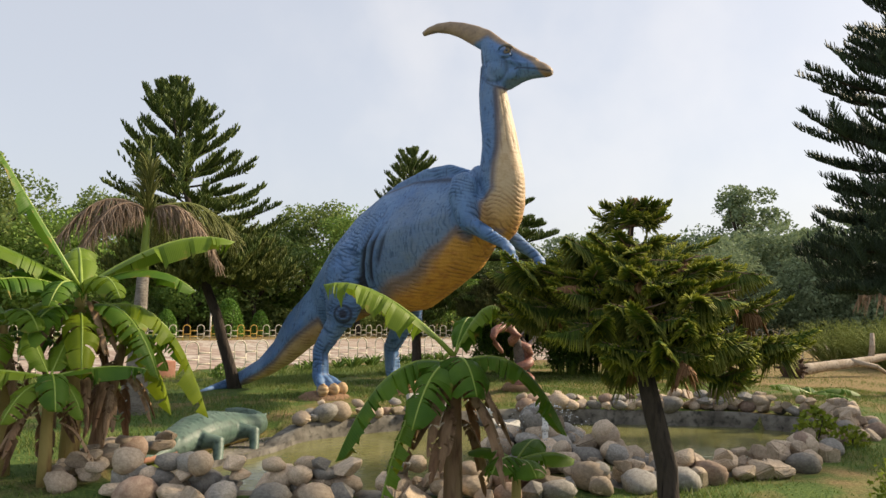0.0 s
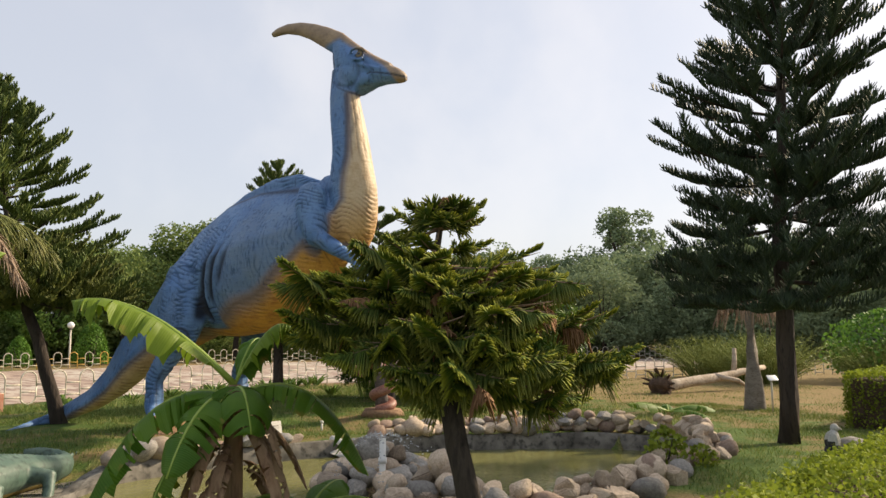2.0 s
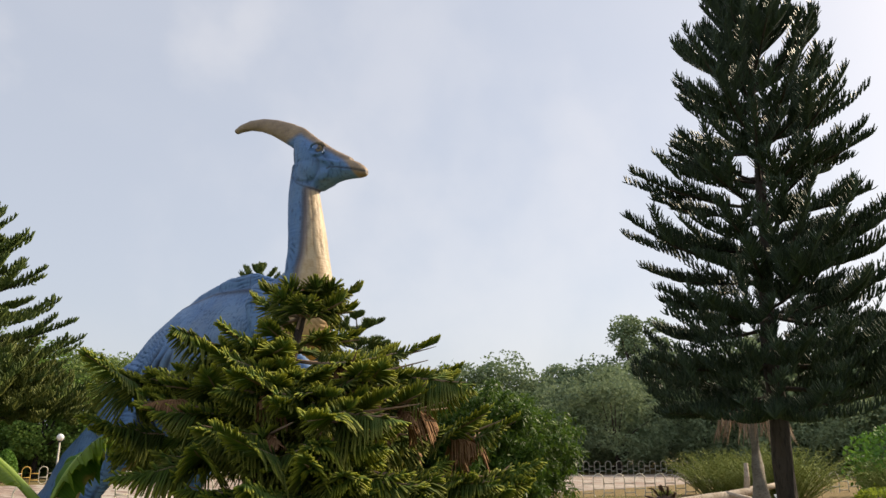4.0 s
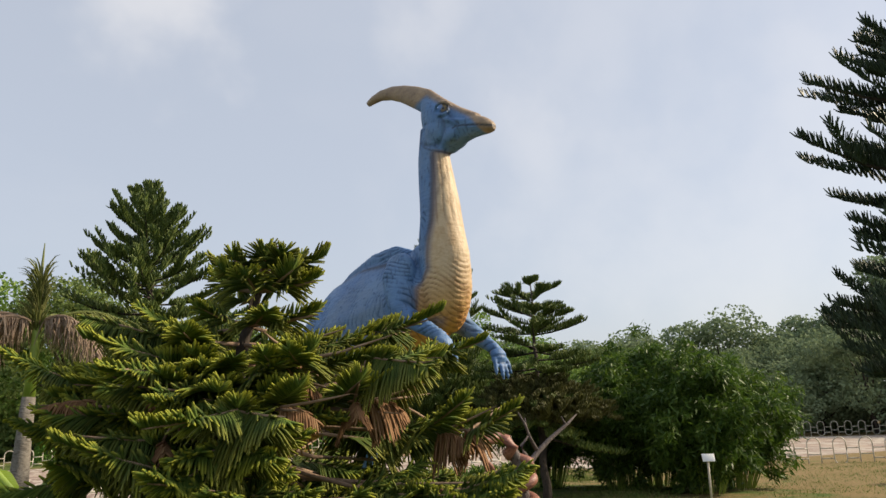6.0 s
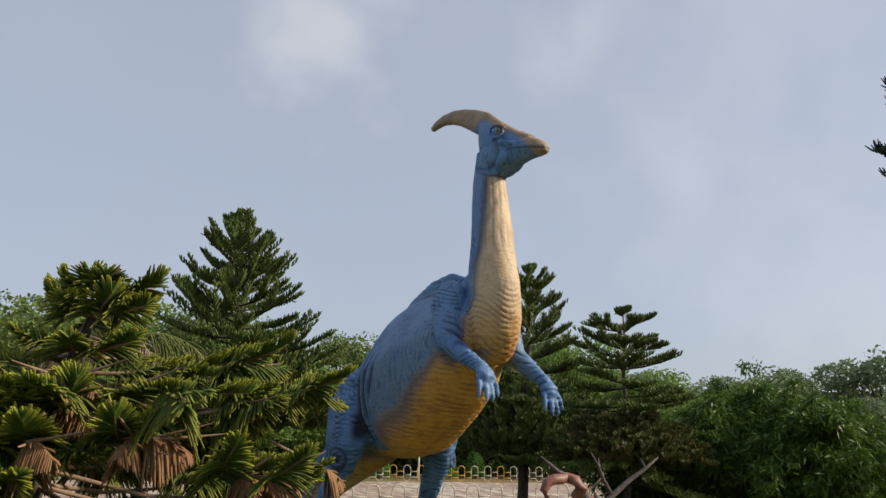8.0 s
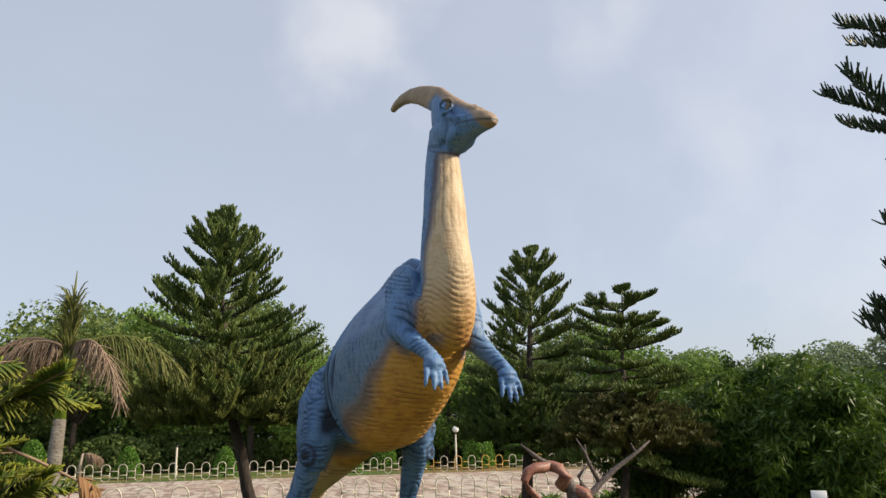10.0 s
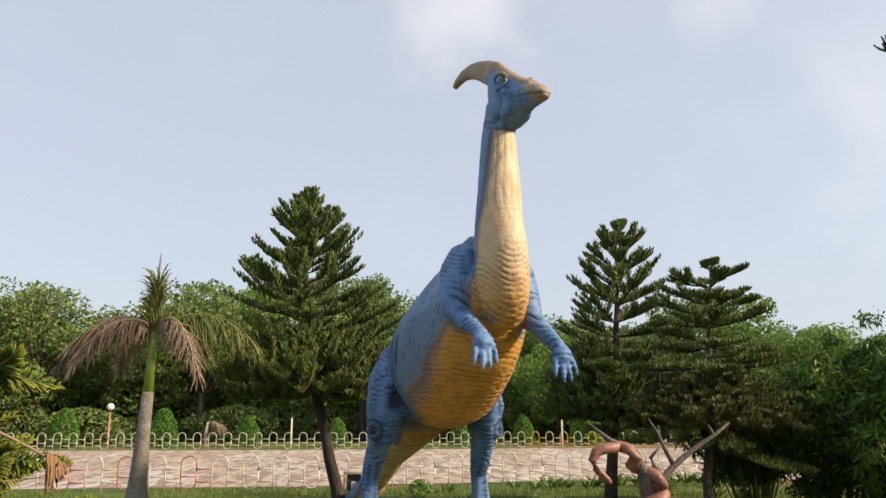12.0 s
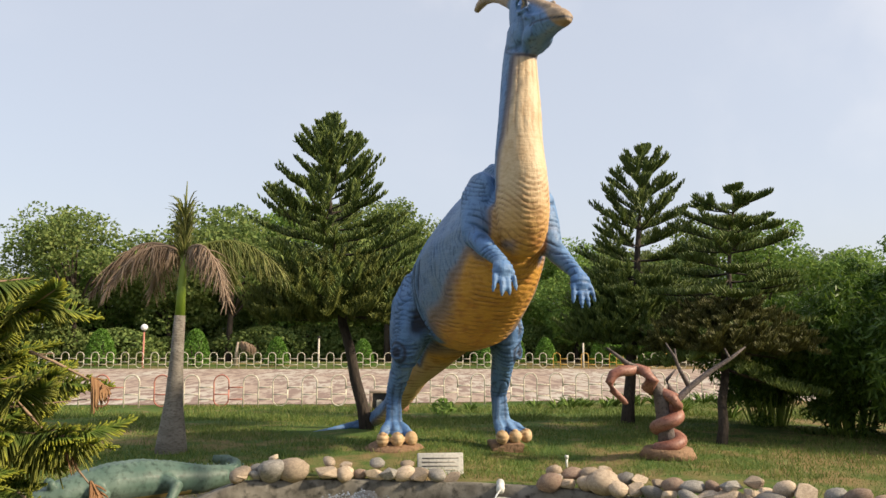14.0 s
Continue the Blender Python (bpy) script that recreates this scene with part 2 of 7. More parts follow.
# far leaves: the haze of distance is mixed into their colour
M_BROAD3 = leaf_material("haze_paled_leaves", [(0.13, 0.18, 0.1), (0.19, 0.25, 0.135), (0.26, 0.32, 0.17)], 0.85, 0.3, 0.2)
M_HEDGE = leaf_material("hedge_leaves", [(0.07, 0.1, 0.012), (0.15, 0.2, 0.02), (0.25, 0.31, 0.035), (0.36, 0.4, 0.05)], 0.8, 0.35, 1.5)
M_TOPIARY = leaf_material("topiary_leaves", [(0.0525, 0.131, 0.0198), (0.105, 0.222, 0.0329), (0.158, 0.301, 0.046)], 0.6, 0.3, 0.8)
M_WHITE_PAINT = rough_surface("chipped_white_paint", (0.52, 0.48, 0.38), (0.64, 0.6, 0.49), (0.36, 0.29, 0.22), 3, 14, 0.5, 0.15)
M_RED_PAINT = rough_surface("faded_red_paint", (0.42, 0.15, 0.11), (0.5, 0.2, 0.15), (0.3, 0.14, 0.1), 3, 14, 0.5, 0.15)
M_YELLOW_PAINT = rough_surface("yellow_paint", (0.6, 0.35, 0.06), (0.68, 0.42, 0.1), (0.4, 0.25, 0.08), 3, 14, 0.5, 0.15)
M_GLOBE, gn, gl, gb = material("white_globe", 0.3)
gb.inputs["Base Color"].default_value = (0.82, 0.82, 0.8, 1)
M_PLASTIC, pn, plk, pb = material("white_pipe", 0.45)
pb.inputs["Base Color"].default_value = (0.68, 0.68, 0.64, 1)


def paver_material():
    m, n, l, bs = material("road_pavers", 0.9, spec=0.2)
    pos = world_vec(n)
    f1 = noise_of(n, l, 0.35, 3, pos, stretch=(1, 0.35, 1))
    f2 = noise_of(n, l, 3.6, 4, pos, stretch=(1, 0.28, 1))
    col = mixed(n, l, ramp(n, l, f1, 0.4, 0.62), (0.38, 0.295, 0.235), (0.47, 0.425, 0.36))
    col = mixed(n, l, ramp(n, l, f2, 0.47, 0.56), col, (0.25, 0.18, 0.15))
    l.new(col, bs.inputs["Base Color"])
    bumped(n, l, bs, f2, 0.3, 0.02)
    return m


M_ROAD = paver_material()


def water_material():
    m, n, l, bs = material("murky_green_water", 0.06, spec=0.5)
    pos = world_vec(n)
    f = noise_of(n, l, 0.8, 3, pos)
    col = mixed(n, l, ramp(n, l, f, 0.35, 0.65), (0.15, 0.15, 0.05), (0.195, 0.19, 0.075))
    l.new(col, bs.inputs["Base Color"])
    bs.inputs["IOR"].default_value = 1.33
    w1 = noise_of(n, l, 7, 4, pos, stretch=(1, 1.4, 1))
    bumped(n, l, bs, w1, 0.22, 0.03)
    return m


M_WATER = water_material()


def splash_material():
    m, n, l, bs = material("splashing_water", 0.1)
    bs.inputs["Base Color"].default_value = (0.85, 0.88, 0.9, 1)
    bs.inputs["IOR"].default_value = 1.33
    bs.inputs["Transmission Weight"].default_value = 0.6
    return m


M_SPLASH = splash_material()


def banana_material(name, deep, pale, old):
    m, n, l, bs = material(name, 0.5, spec=0.22)
    tc = n.new("ShaderNodeUVMap")
    sep = n.new("ShaderNodeSeparateXYZ")
    l.new(tc.outputs["UV"], sep.inputs[0])
    f = noise_of(n, l, 2.5, 3, world_vec(n))
    vein = n.new("ShaderNodeTexWave")
    vein.wave_type, vein.bands_direction = "BANDS", "Y"
    vein.inputs["Scale"].default_value = 26.0
    vein.inputs["Distortion"].default_value = 0.6
    l.new(tc.outputs["UV"], vein.inputs["Vector"])
    col = mixed(n, l, ramp(n, l, f, 0.35, 0.7), deep, pale)
    oi = n.new("ShaderNodeObjectInfo")
    col = mixed(n, l, ramp(n, l, oi.outputs["Random"], 0.55, 0.95, (0, 0, 0), (0.7, 0.7, 0.7)), col, old)
    col = mixed(n, l, ramp(n, l, vein.outputs["Fac"], 0.0, 1.0, (0, 0, 0), (0.22, 0.22, 0.22)), col, (0.15, 0.27, 0.045))
    # yellowed and browned margin
    edge = n.new("ShaderNodeMath")
    edge.operation = "ABSOLUTE"
    l.new(sep.outputs["X"], edge.inputs[0])
    f2 = noise_of(n, l, 9, 3, world_vec(n))
    e2 = n.new("ShaderNodeMath")
    e2.operation = "MULTIPLY"
    l.new(edge.outputs[0], e2.inputs[0])
    l.new(f2, e2.inputs[1])
    col = mixed(n, l, ramp(n, l, e2.outputs[0], 0.52, 0.7), col, (0.3, 0.22, 0.05))
    l.new(col, bs.inputs["Base Color"])
    bumped(n, l, bs, vein.outputs["Fac"], 0.25, 0.004)
    tr = n.new("ShaderNodeBsdfTranslucent")
    l.new(col, tr.inputs["Color"])
    mx = n.new("ShaderNodeMixShader")
    mx.inputs[0].default_value = 0.32
    l.new(bs.outputs[0], mx.inputs[1])
    l.new(tr.outputs[0], mx.inputs[2])
    l.new(mx.outputs[0], n["Material Output"].inputs["Surface"])
    return m


M_BANANA = banana_material("banana_leaf", (0.046, 0.13, 0.013), (0.115, 0.215, 0.018), (0.2, 0.27, 0.02))
M_BANANA_OLD = banana_material("yellowing_banana_leaf", (0.16, 0.23, 0.014), (0.3, 0.36, 0.022), (0.38, 0.34, 0.03))
M_STEM = rough_surface("banana_stem", (0.3, 0.22, 0.07), (0.42, 0.33, 0.12), (0.2, 0.1, 0.04), 3, 12, 0.7, 0.4, 0.02, stretch=(1, 1, 0.2))
M_HUSK = rough_surface("dry_banana_husk", (0.2, 0.11, 0.06), (0.36, 0.24, 0.15), (0.12, 0.06, 0.035), 4, 20, 0.9, 0.8, 0.03, stretch=(1, 1, 0.2))


def statue_paint():
    """Painted fibreglass: blue, ochre and tan by the paint mask, darkened creases, wrinkled skin relief."""
    m, n, l, bs = material("painted_statue_skin", 0.55, spec=0.35)
    at = n.new("ShaderNodeAttribute")
    at.attribute_name = "paint"
    sep = n.new("ShaderNodeSeparateColor")
    l.new(at.outputs["Color"], sep.inputs[0])
    at2 = n.new("ShaderNodeAttribute")
    at2.attribute_name = "crease"
    tc = n.new("ShaderNodeTexCoord").outputs["Object"]
    f1 = noise_of(n, l, 1.6, 4, tc)
    f2 = noise_of(n, l, 14, 4, tc, stretch=(1.6, 1.6, 0.5))
    f3 = noise_of(n, l, 5, 6, tc, rough=0.7)
    wr = noise_of(n, l, 7, 3, tc, stretch=(0.7, 0.7, 3.0))
    blue = mixed(n, l, ramp(n, l, f1, 0.35, 0.68), (0.072, 0.172, 0.37), (0.138, 0.255, 0.44))
    grime = noise_of(n, l, 3.0, 5, tc, rough=0.65, stretch=(1, 1, 0.55))
    blue = mixed(n, l, ramp(n, l, grime, 0.5, 0.8), blue, (0.14, 0.21, 0.31))
    worn = n.new("ShaderNodeAttribute")
    worn.attribute_name = "worn"
    blotch = n.new("ShaderNodeMath")
    blotch.operation = "MULTIPLY"
    l.new(worn.outputs["Fac"], blotch.inputs[0])
    l.new(ramp(n, l, f3, 0.3, 0.7, (0.45, 0.45, 0.45), (1, 1, 1)), blotch.inputs[1])
    blue = mixed(n, l, blotch.outputs[0], blue, (0.18, 0.23, 0.28))
    blue = mixed(n, l, ramp(n, l, f2, 0.54, 0.74), blue, (0.035, 0.08, 0.165))
    ochre = mixed(n, l, sep.outputs["Blue"], (0.58, 0.44, 0.28), (0.56, 0.29, 0.06))
    ochre = mixed(n, l, ramp(n, l, f3, 0.46, 0.68), ochre, mixed(n, l, sep.outputs["Blue"], (0.45, 0.3, 0.16), (0.4, 0.17, 0.045)))
    tan = mixed(n, l, ramp(n, l, f3, 0.4, 0.65), (0.37, 0.265, 0.17), (0.24, 0.17, 0.12))
    col = mixed(n, l, sep.outputs["Red"], blue, ochre)
    # brownish airbrushed edge between the blue and the ochre
    band = n.new("ShaderNodeValToRGB")
    e = band.color_ramp.elements
    e[0].position, e[0].color = 0.05, (0, 0, 0, 1)
    e[1].position, e[1].color = 0.95, (0, 0, 0, 1)
    mid = e.new(0.4)
    mid.color = (0.85, 0.85, 0.85, 1)
    l.new(sep.outputs["Red"], band.inputs["Fac"])
    col = mixed(n, l, band.outputs["Color"], col, (0.17, 0.125, 0.11))
    col = mixed(n, l, sep.outputs["Green"], col, tan)
    # level skin folds, close together on the ochre, faint on the blue
    wave = n.new("ShaderNodeTexWave")
    wave.wave_type, wave.bands_direction = "BANDS", "Z"
    wave.inputs["Scale"].default_value = 4.6
    wave.inputs["Distortion"].default_value = 5.0
    wave.inputs["Detail"].default_value = 3.0
    wave.inputs["Detail Scale"].default_value = 0.9
    l.new(tc, wave.inputs["Vector"])
    broken = n.new("ShaderNodeMath")
    broken.operation = "MULTIPLY"
    l.new(ramp(n, l, f3, 0.36, 0.6, (0.15, 0.15, 0.15), (1, 1, 1)), broken.inputs[0])
    low = n.new("ShaderNodeMath")
    low.operation = "MULTIPLY"
    l.new(sep.outputs["Red"], low.inputs[0])
    l.new(sep.outputs["Blue"], low.inputs[1])
    l.new(ramp(n, l, low.outputs[0], 0.0, 0.9, (0.05, 0.05, 0.05), (0.75, 0.75, 0.75)), broken.inputs[1])
    cut = n.new("ShaderNodeMath")
    cut.operation = "MULTIPLY"
    l.new(wave.outputs["Fac"], cut.inputs[0])
    l.new(broken.outputs[0], cut.inputs[1])
    fold = cut.outputs[0]
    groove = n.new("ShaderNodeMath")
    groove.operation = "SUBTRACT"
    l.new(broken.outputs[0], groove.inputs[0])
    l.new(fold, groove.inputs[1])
    # the grooves of these folds are darkened in the colour
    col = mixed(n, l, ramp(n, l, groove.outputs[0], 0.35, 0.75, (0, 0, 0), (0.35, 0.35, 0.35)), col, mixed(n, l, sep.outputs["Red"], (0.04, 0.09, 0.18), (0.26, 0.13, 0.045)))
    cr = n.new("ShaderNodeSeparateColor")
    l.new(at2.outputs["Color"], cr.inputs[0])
    # wrinkles get a darker colour the deeper they are pressed
    groove_dark = n.new("ShaderNodeMath")
    groove_dark.operation = "MULTIPLY"
    groove_dark.inputs[1].default_value = 0.95
    l.new(cr.outputs["Blue"], groove_dark.inputs[0])
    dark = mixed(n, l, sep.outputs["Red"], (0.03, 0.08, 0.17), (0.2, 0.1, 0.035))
    col = mixed(n, l, groove_dark.outputs[0], col, dark)
    # painted lines, and the shade by fin and flank, put into the colour
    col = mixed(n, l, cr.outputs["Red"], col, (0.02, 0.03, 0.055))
    col = mixed(n, l, cr.outputs["Green"], col, (0.22, 0.16, 0.08))
    l.new(col, bs.inputs["Base Color"])
    h = n.new("ShaderNodeMath")
    h.operation = "ADD"
    l.new(wr, h.inputs[0])
    l.new(f2, h.inputs[1])
    h2 = n.new("ShaderNodeMath")
    h2.operation = "MULTIPLY_ADD"
    h2.inputs[1].default_value = 1.1
    l.new(fold, h2.inputs[0])
    l.new(h.outputs[0], h2.inputs[2])
    bumped(n, l, bs, h2.outputs[0], 0.4, 0.025)
    return m


M_STATUE = statue_paint()
M_CROC = rough_surface("green_painted_concrete", (0.06, 0.11, 0.085), (0.12, 0.175, 0.14), (0.035, 0.06, 0.045), 2.5, 16, 0.5, 0.3, 0.015)
M_CROC_BELLY = rough_surface("yellow_painted_belly", (0.42, 0.32, 0.1), (0.5, 0.4, 0.16), None, 3, 18, 0.7)
M_SNAKE = rough_surface("pinkish_brown_snake_paint", (0.24, 0.095, 0.07), (0.35, 0.18, 0.13), (0.13, 0.045, 0.035), 3.5, 30, 0.5, 0.4, 0.015)
M_DEADWOOD = rough_surface("dark_concrete_branch", (0.1, 0.08, 0.075), (0.17, 0.14, 0.13), (0.05, 0.04, 0.035), 5, 25, 0.85, 0.8, 0.02)
M_BRICKRED = rough_surface("terracotta_box", (0.38, 0.17, 0.11), (0.46, 0.24, 0.17), None, 4, 20, 0.85)
M_DARKBOX = rough_surface("dark_box", (0.02, 0.02, 0.022), (0.05, 0.05, 0.05), None, 4, 20, 0.6)
M_DIRT = rough_surface("bare_brown_earth", (0.22, 0.13, 0.075), (0.32, 0.2, 0.12), (0.15, 0.09, 0.05), 4, 25, 0.95, 0.9, 0.03)
M_SLAB = rough_surface("pale_stone_slab", (0.44, 0.43, 0.39), (0.54, 0.52, 0.47), (0.3, 0.3, 0.27), 3, 30, 0.85, 0.3)


# ---- building helpers ----
def part(name, bm, mat, parent=None, label=""):
    """Link a bmesh as one mesh object, under a thing or a part where one is given."""
    me = bpy.data.meshes.new(name)
    bm.to_mesh(me)
    bm.free()
    return from_mesh(name, me, mat, parent, label)


def from_mesh(name, me, mat, parent=None, label=""):
    for p in me.polygons:
        p.use_smooth = True
    if mat:
        me.materials.append(mat)
    ob = new(name, me)
    if parent:
        ob.parent = parent
    return tagged(ob, label)


def raw(name, verts, faces, mat, parent=None, label="", smooth=True):
    """One mesh object from arrays of corners and of faces that all have the same number of corners."""
    me = bpy.data.meshes.new(name)
    verts, faces = np.asarray(verts, np.float32), np.asarray(faces, np.int32)
    k = faces.shape[1]
    me.vertices.add(len(verts))
    me.vertices.foreach_set("co", verts.ravel())
    me.loops.add(faces.size)
    me.loops.foreach_set("vertex_index", faces.ravel())
    me.polygons.add(len(faces))
    me.polygons.foreach_set("loop_start", np.arange(0, faces.size, k, dtype=np.int32))
    me.polygons.foreach_set("use_smooth", np.full(len(faces), smooth))
    me.update(calc_edges=True)
    if mat:
        me.materials.append(mat)
    ob = new(name, me)
    if parent:
        ob.parent = parent
    return tagged(ob, label)


def thing(name, x, y, z, label, category, group="", rz=0.0):
    e = new(name)
    e.empty_display_size = 0.1
    e.matrix_world = pose(x, y, z, 0, 0, rz)
    return tagged(e, label, category, group)


def tube(bm, points, radii, sides=8, caps=True, hint=None):
    """A tube along points; a radius is a number or (across, along the up side). hint: the direction that counts as across."""
    rings = []
    pts = [Vector(p) for p in points]
    for i, p in enumerate(pts):
        d = (pts[min(i + 1, len(pts) - 1)] - pts[max(i - 1, 0)]).normalized()
        side = d.cross(Vector((0, 0, 1)))
        if side.length < 0.05:
            side = d.cross(Vector((0, 1, 0)))
        if hint is not None:
            side = Vector(hint) - d * d.dot(Vector(hint))
        side.normalize()
        up = side.cross(d).normalized()
        r = radii[i] if isinstance(radii, (list, tuple)) else radii
        a, b = r if isinstance(r, (list, tuple)) else (r, r)
        rings.append([bm.verts.new(p + side * (a * math.cos(q)) + up * (b * math.sin(q))) for q in (2 * math.pi * k / sides for k in range(sides))])
    for r0, r1 in zip(rings, rings[1:]):
        for k in range(sides):
            bm.faces.new((r0[k], r0[(k + 1) % sides], r1[(k + 1) % sides], r1[k]))
    if caps:
        bm.faces.new(rings[0][::-1])
        bm.faces.new(rings[-1])
    return rings


def box(bm, x0, y0, z0, x1, y1, z1, bevel=0.0):
    res = bmesh.ops.create_cube(bm, size=1.0, matrix=Matrix.Translation(((x0 + x1) / 2, (y0 + y1) / 2, (z0 + z1) / 2)) @ Matrix.Diagonal((x1 - x0, y1 - y0, z1 - z0, 1)))
    if bevel:
        edges = list({e for v in res["verts"] for e in v.link_edges})
        bmesh.ops.bevel(bm, geom=edges, offset=bevel, segments=2, affect="EDGES", profile=0.5)


def ball(bm, centre, radii, rot=None, seg=14, rings=9):
    m = Matrix.Translation(centre) @ (rot.to_4x4() if rot else Matrix()) @ Matrix.Diagonal((*radii, 1))
    bmesh.ops.create_uvsphere(bm, u_segments=seg, v_segments=rings, radius=1.0, matrix=m)


def smoothstep(a, b, x):
    t = min(1.0, max(0.0, (x - a) / (b - a)))
    return t * t * (3 - 2 * t)


# ---- ground, pond, road ----
POND = [(-2.55, -3.0), (-1.85, -2.55), (-0.6, -2.5), (0.7, -2.75), (2.0, -3.25), (2.95, -3.95), (3.85, -4.8), (4.6, -5.7), (4.55, -6.7), (3.6, -7.3),
        (2.4, -7.25), (1.2, -7.7), (0.0, -7.55), (-1.2, -7.25), (-2.6, -6.75), (-3.6, -6.0), (-4.5, -5.3), (-4.95, -4.6), (-4.6, -3.9), (-3.5, -3.45)]
WATER_Z = -0.27


def loop_points(corners, step):
    """Points along a closed smooth curve through the corners, about step apart."""
    pts = []
    k = len(corners)
    for i in range(k):
        p0, p1, p2, p3 = (Vector((*corners[(i + j - 1) % k], 0)) for j in range(4))
        m = max(2, round((p2 - p1).length / step))
        for s in range(m):
            t = s / m
            pts.append(0.5 * ((2 * p1) + (p2 - p0) * t + (2 * p0 - 5 * p1 + 4 * p2 - p3) * t * t + (3 * p1 - p0 - 3 * p2 + p3) * t ** 3))
    return pts


SHORE = loop_points(POND, 0.2)
SH = np.array([(p.x, p.y) for p in SHORE])


def shore_distance(x, y):
    """Distance to the pond's edge, negative inside the pond."""
    d = np.hypot(SH[:, 0] - x, SH[:, 1] - y).min()
    a, b = SH, np.roll(SH, -1, axis=0)
    cross = ((a[:, 1] > y) != (b[:, 1] > y)) & (x < (b[:, 0] - a[:, 0]) * (y - a[:, 1]) / (b[:, 1] - a[:, 1] + 1e-12) + a[:, 0])
    return -d if cross.sum() % 2 else d


def gz(x, y):
    """Height of the lawn."""
    z = -0.05 - 0.4 * smoothstep(0.5, 11, y) - 0.25 * smoothstep(4, 18, x) * (1 - smoothstep(0.5, 11, y))
    z -= 0.13 * math.exp(-((x - 2.4) ** 2 + (y + 1.0) ** 2) / 1.6)
    # hollow at the pond's edge where the crocodile lies
    across, along = 0.545 * (x + 4.3) - 0.838 * (y + 3.2), 0.838 * (x + 4.3) + 0.545 * (y + 3.2)
    z -= 0.22 * smoothstep(-0.25, 0.05, across) * (1 - smoothstep(0.9, 1.3, across)) * smoothstep(-0.5, -0.1, along) * (1 - smoothstep(2.5, 2.9, along))
    near = math.exp(-((x - 1) ** 2 + (y + 4) ** 2) / 300)
    return z + 0.035 * near * noise.noise(Vector((x * 0.7, y * 0.7, 0))) + 0.05 * smoothstep(-8, -11, y)


def build_ground():
    fine = np.arange(-14, 22.01, 0.3)
    xs = np.concatenate([[-1800, -700, -300, -140, -80, -50, -35, -25, -19], fine, [25, 30, 38, 50, 70, 110, 200, 400, 900, 1800]])
    fine_y = np.arange(-15, 14.01, 0.3)
    ys = np.concatenate([[-1800, -700, -300, -120, -60, -35, -24, -18], fine_y, [17, 20, 24, 28, 32, 36, 42, 50, 65, 90, 140, 260, 600, 1800]])
    verts = []
    for y in ys:
        for x in xs:
            z = gz(x, y)
            if -6 < x < 6 and -9 < y < -1.5 and shore_distance(x, y) < -0.02:
                z = -0.85
            verts.append((x, y, z))
    w = len(xs)
    idx = np.arange(len(verts)).reshape(len(ys), w)
    faces = np.stack([idx[:-1, :-1].ravel(), idx[:-1, 1:].ravel(), idx[1:, 1:].ravel(), idx[1:, :-1].ravel()], 1)
    ob = raw("ground", verts, faces, M_LAWN)
    tagged(ob, "patchy green lawn with dry brown spots round a pond", "ground", kind="structure")


build_ground()


def build_road():
    """Paved road between the two hoop fences, bending away on the far side."""
    near = [(-60, 12.3), (-12, 11.4), (-2, 11.3), (5, 12.2), (12.5, 12.6), (21, 6.2), (27, 1.8), (60, -22)]
    far = [(-70, 33.5), (-14, 32.6), (-3, 32.2), (10, 32.6), (26, 31.5), (45, 17.5), (58, 7.0), (90, -17)]
    bm = bmesh.new()
    rows = []
    for a, b in zip(near, far):
        rows.append([bm.verts.new((a[0] + (b[0] - a[0]) * t, a[1] + (b[1] - a[1]) * t, -0.435 + 0.02 * math.sin(3.14 * t) + 0.012 * (a[1] < 5))) for t in np.linspace(0, 1, 7)])
    for r0, r1 in zip(rows, rows[1:]):
        for i in range(6):
            bm.faces.new((r0[i], r0[i + 1], r1[i + 1], r1[i]))
    bmesh.ops.recalc_face_normals(bm, faces=bm.faces)
    ob = part("road", bm, M_ROAD)
    tagged(ob, "pinkish grey paved road with worn patches between hoop fences", "road", kind="structure")
    return near, far


ROAD_NEAR, ROAD_FAR = build_road()


def build_water():
    bm = bmesh.new()
    vs = [bm.verts.new((p.x, p.y, WATER_Z)) for p in SHORE]
    f = bm.faces.new(vs)
    bmesh.ops.triangulate(bm, faces=[f])
    bmesh.ops.recalc_face_normals(bm, faces=bm.faces)
    for f in bm.faces:
        if f.normal.z < 0:
            f.normal_flip()
    tagged(part("water", bm, M_WATER), "murky olive-green pond water with small ripples", "water", kind="structure")
    # the concrete curb round the pond: inner face, top, outer face
    bm = bmesh.new()
    k = len(SHORE)
    rings = []
    for i, p in enumerate(SHORE):
        d = (SHORE[(i + 1) % k] - SHORE[i - 1]).normalized()
        out = Vector((-d.y, d.x, 0))
        j = 0.025 * noise.noise(p * 1.3)
        top = -0.02 + j - 0.21 * smoothstep(-1.8, -2.4, p.x) * smoothstep(-5.2, -4.6, p.y)
        prof = [(-0.05, -0.85), (-0.03 + j, -0.2), (0.0, top - 0.03), (0.03, top - 0.01), (0.3, top - 0.05), (0.34, top - 0.08), (0.36, -0.5)]
        rings.append([bm.verts.new((p.x + out.x * o, p.y + out.y * o, z)) for o, z in prof])
    for i in range(k):
        a, b = rings[i], rings[(i + 1) % k]
        for q in range(len(a) - 1):
            bm.faces.new((a[q], a[q + 1], b[q + 1], b[q]))
    bmesh.ops.recalc_face_normals(bm, faces=bm.faces)
    return tagged(part("pond_curb", bm, M_CONCRETE), "weathered grey concrete curb topped with loose boulders", "pond edge", kind="structure")


POND_CURB = build_water()
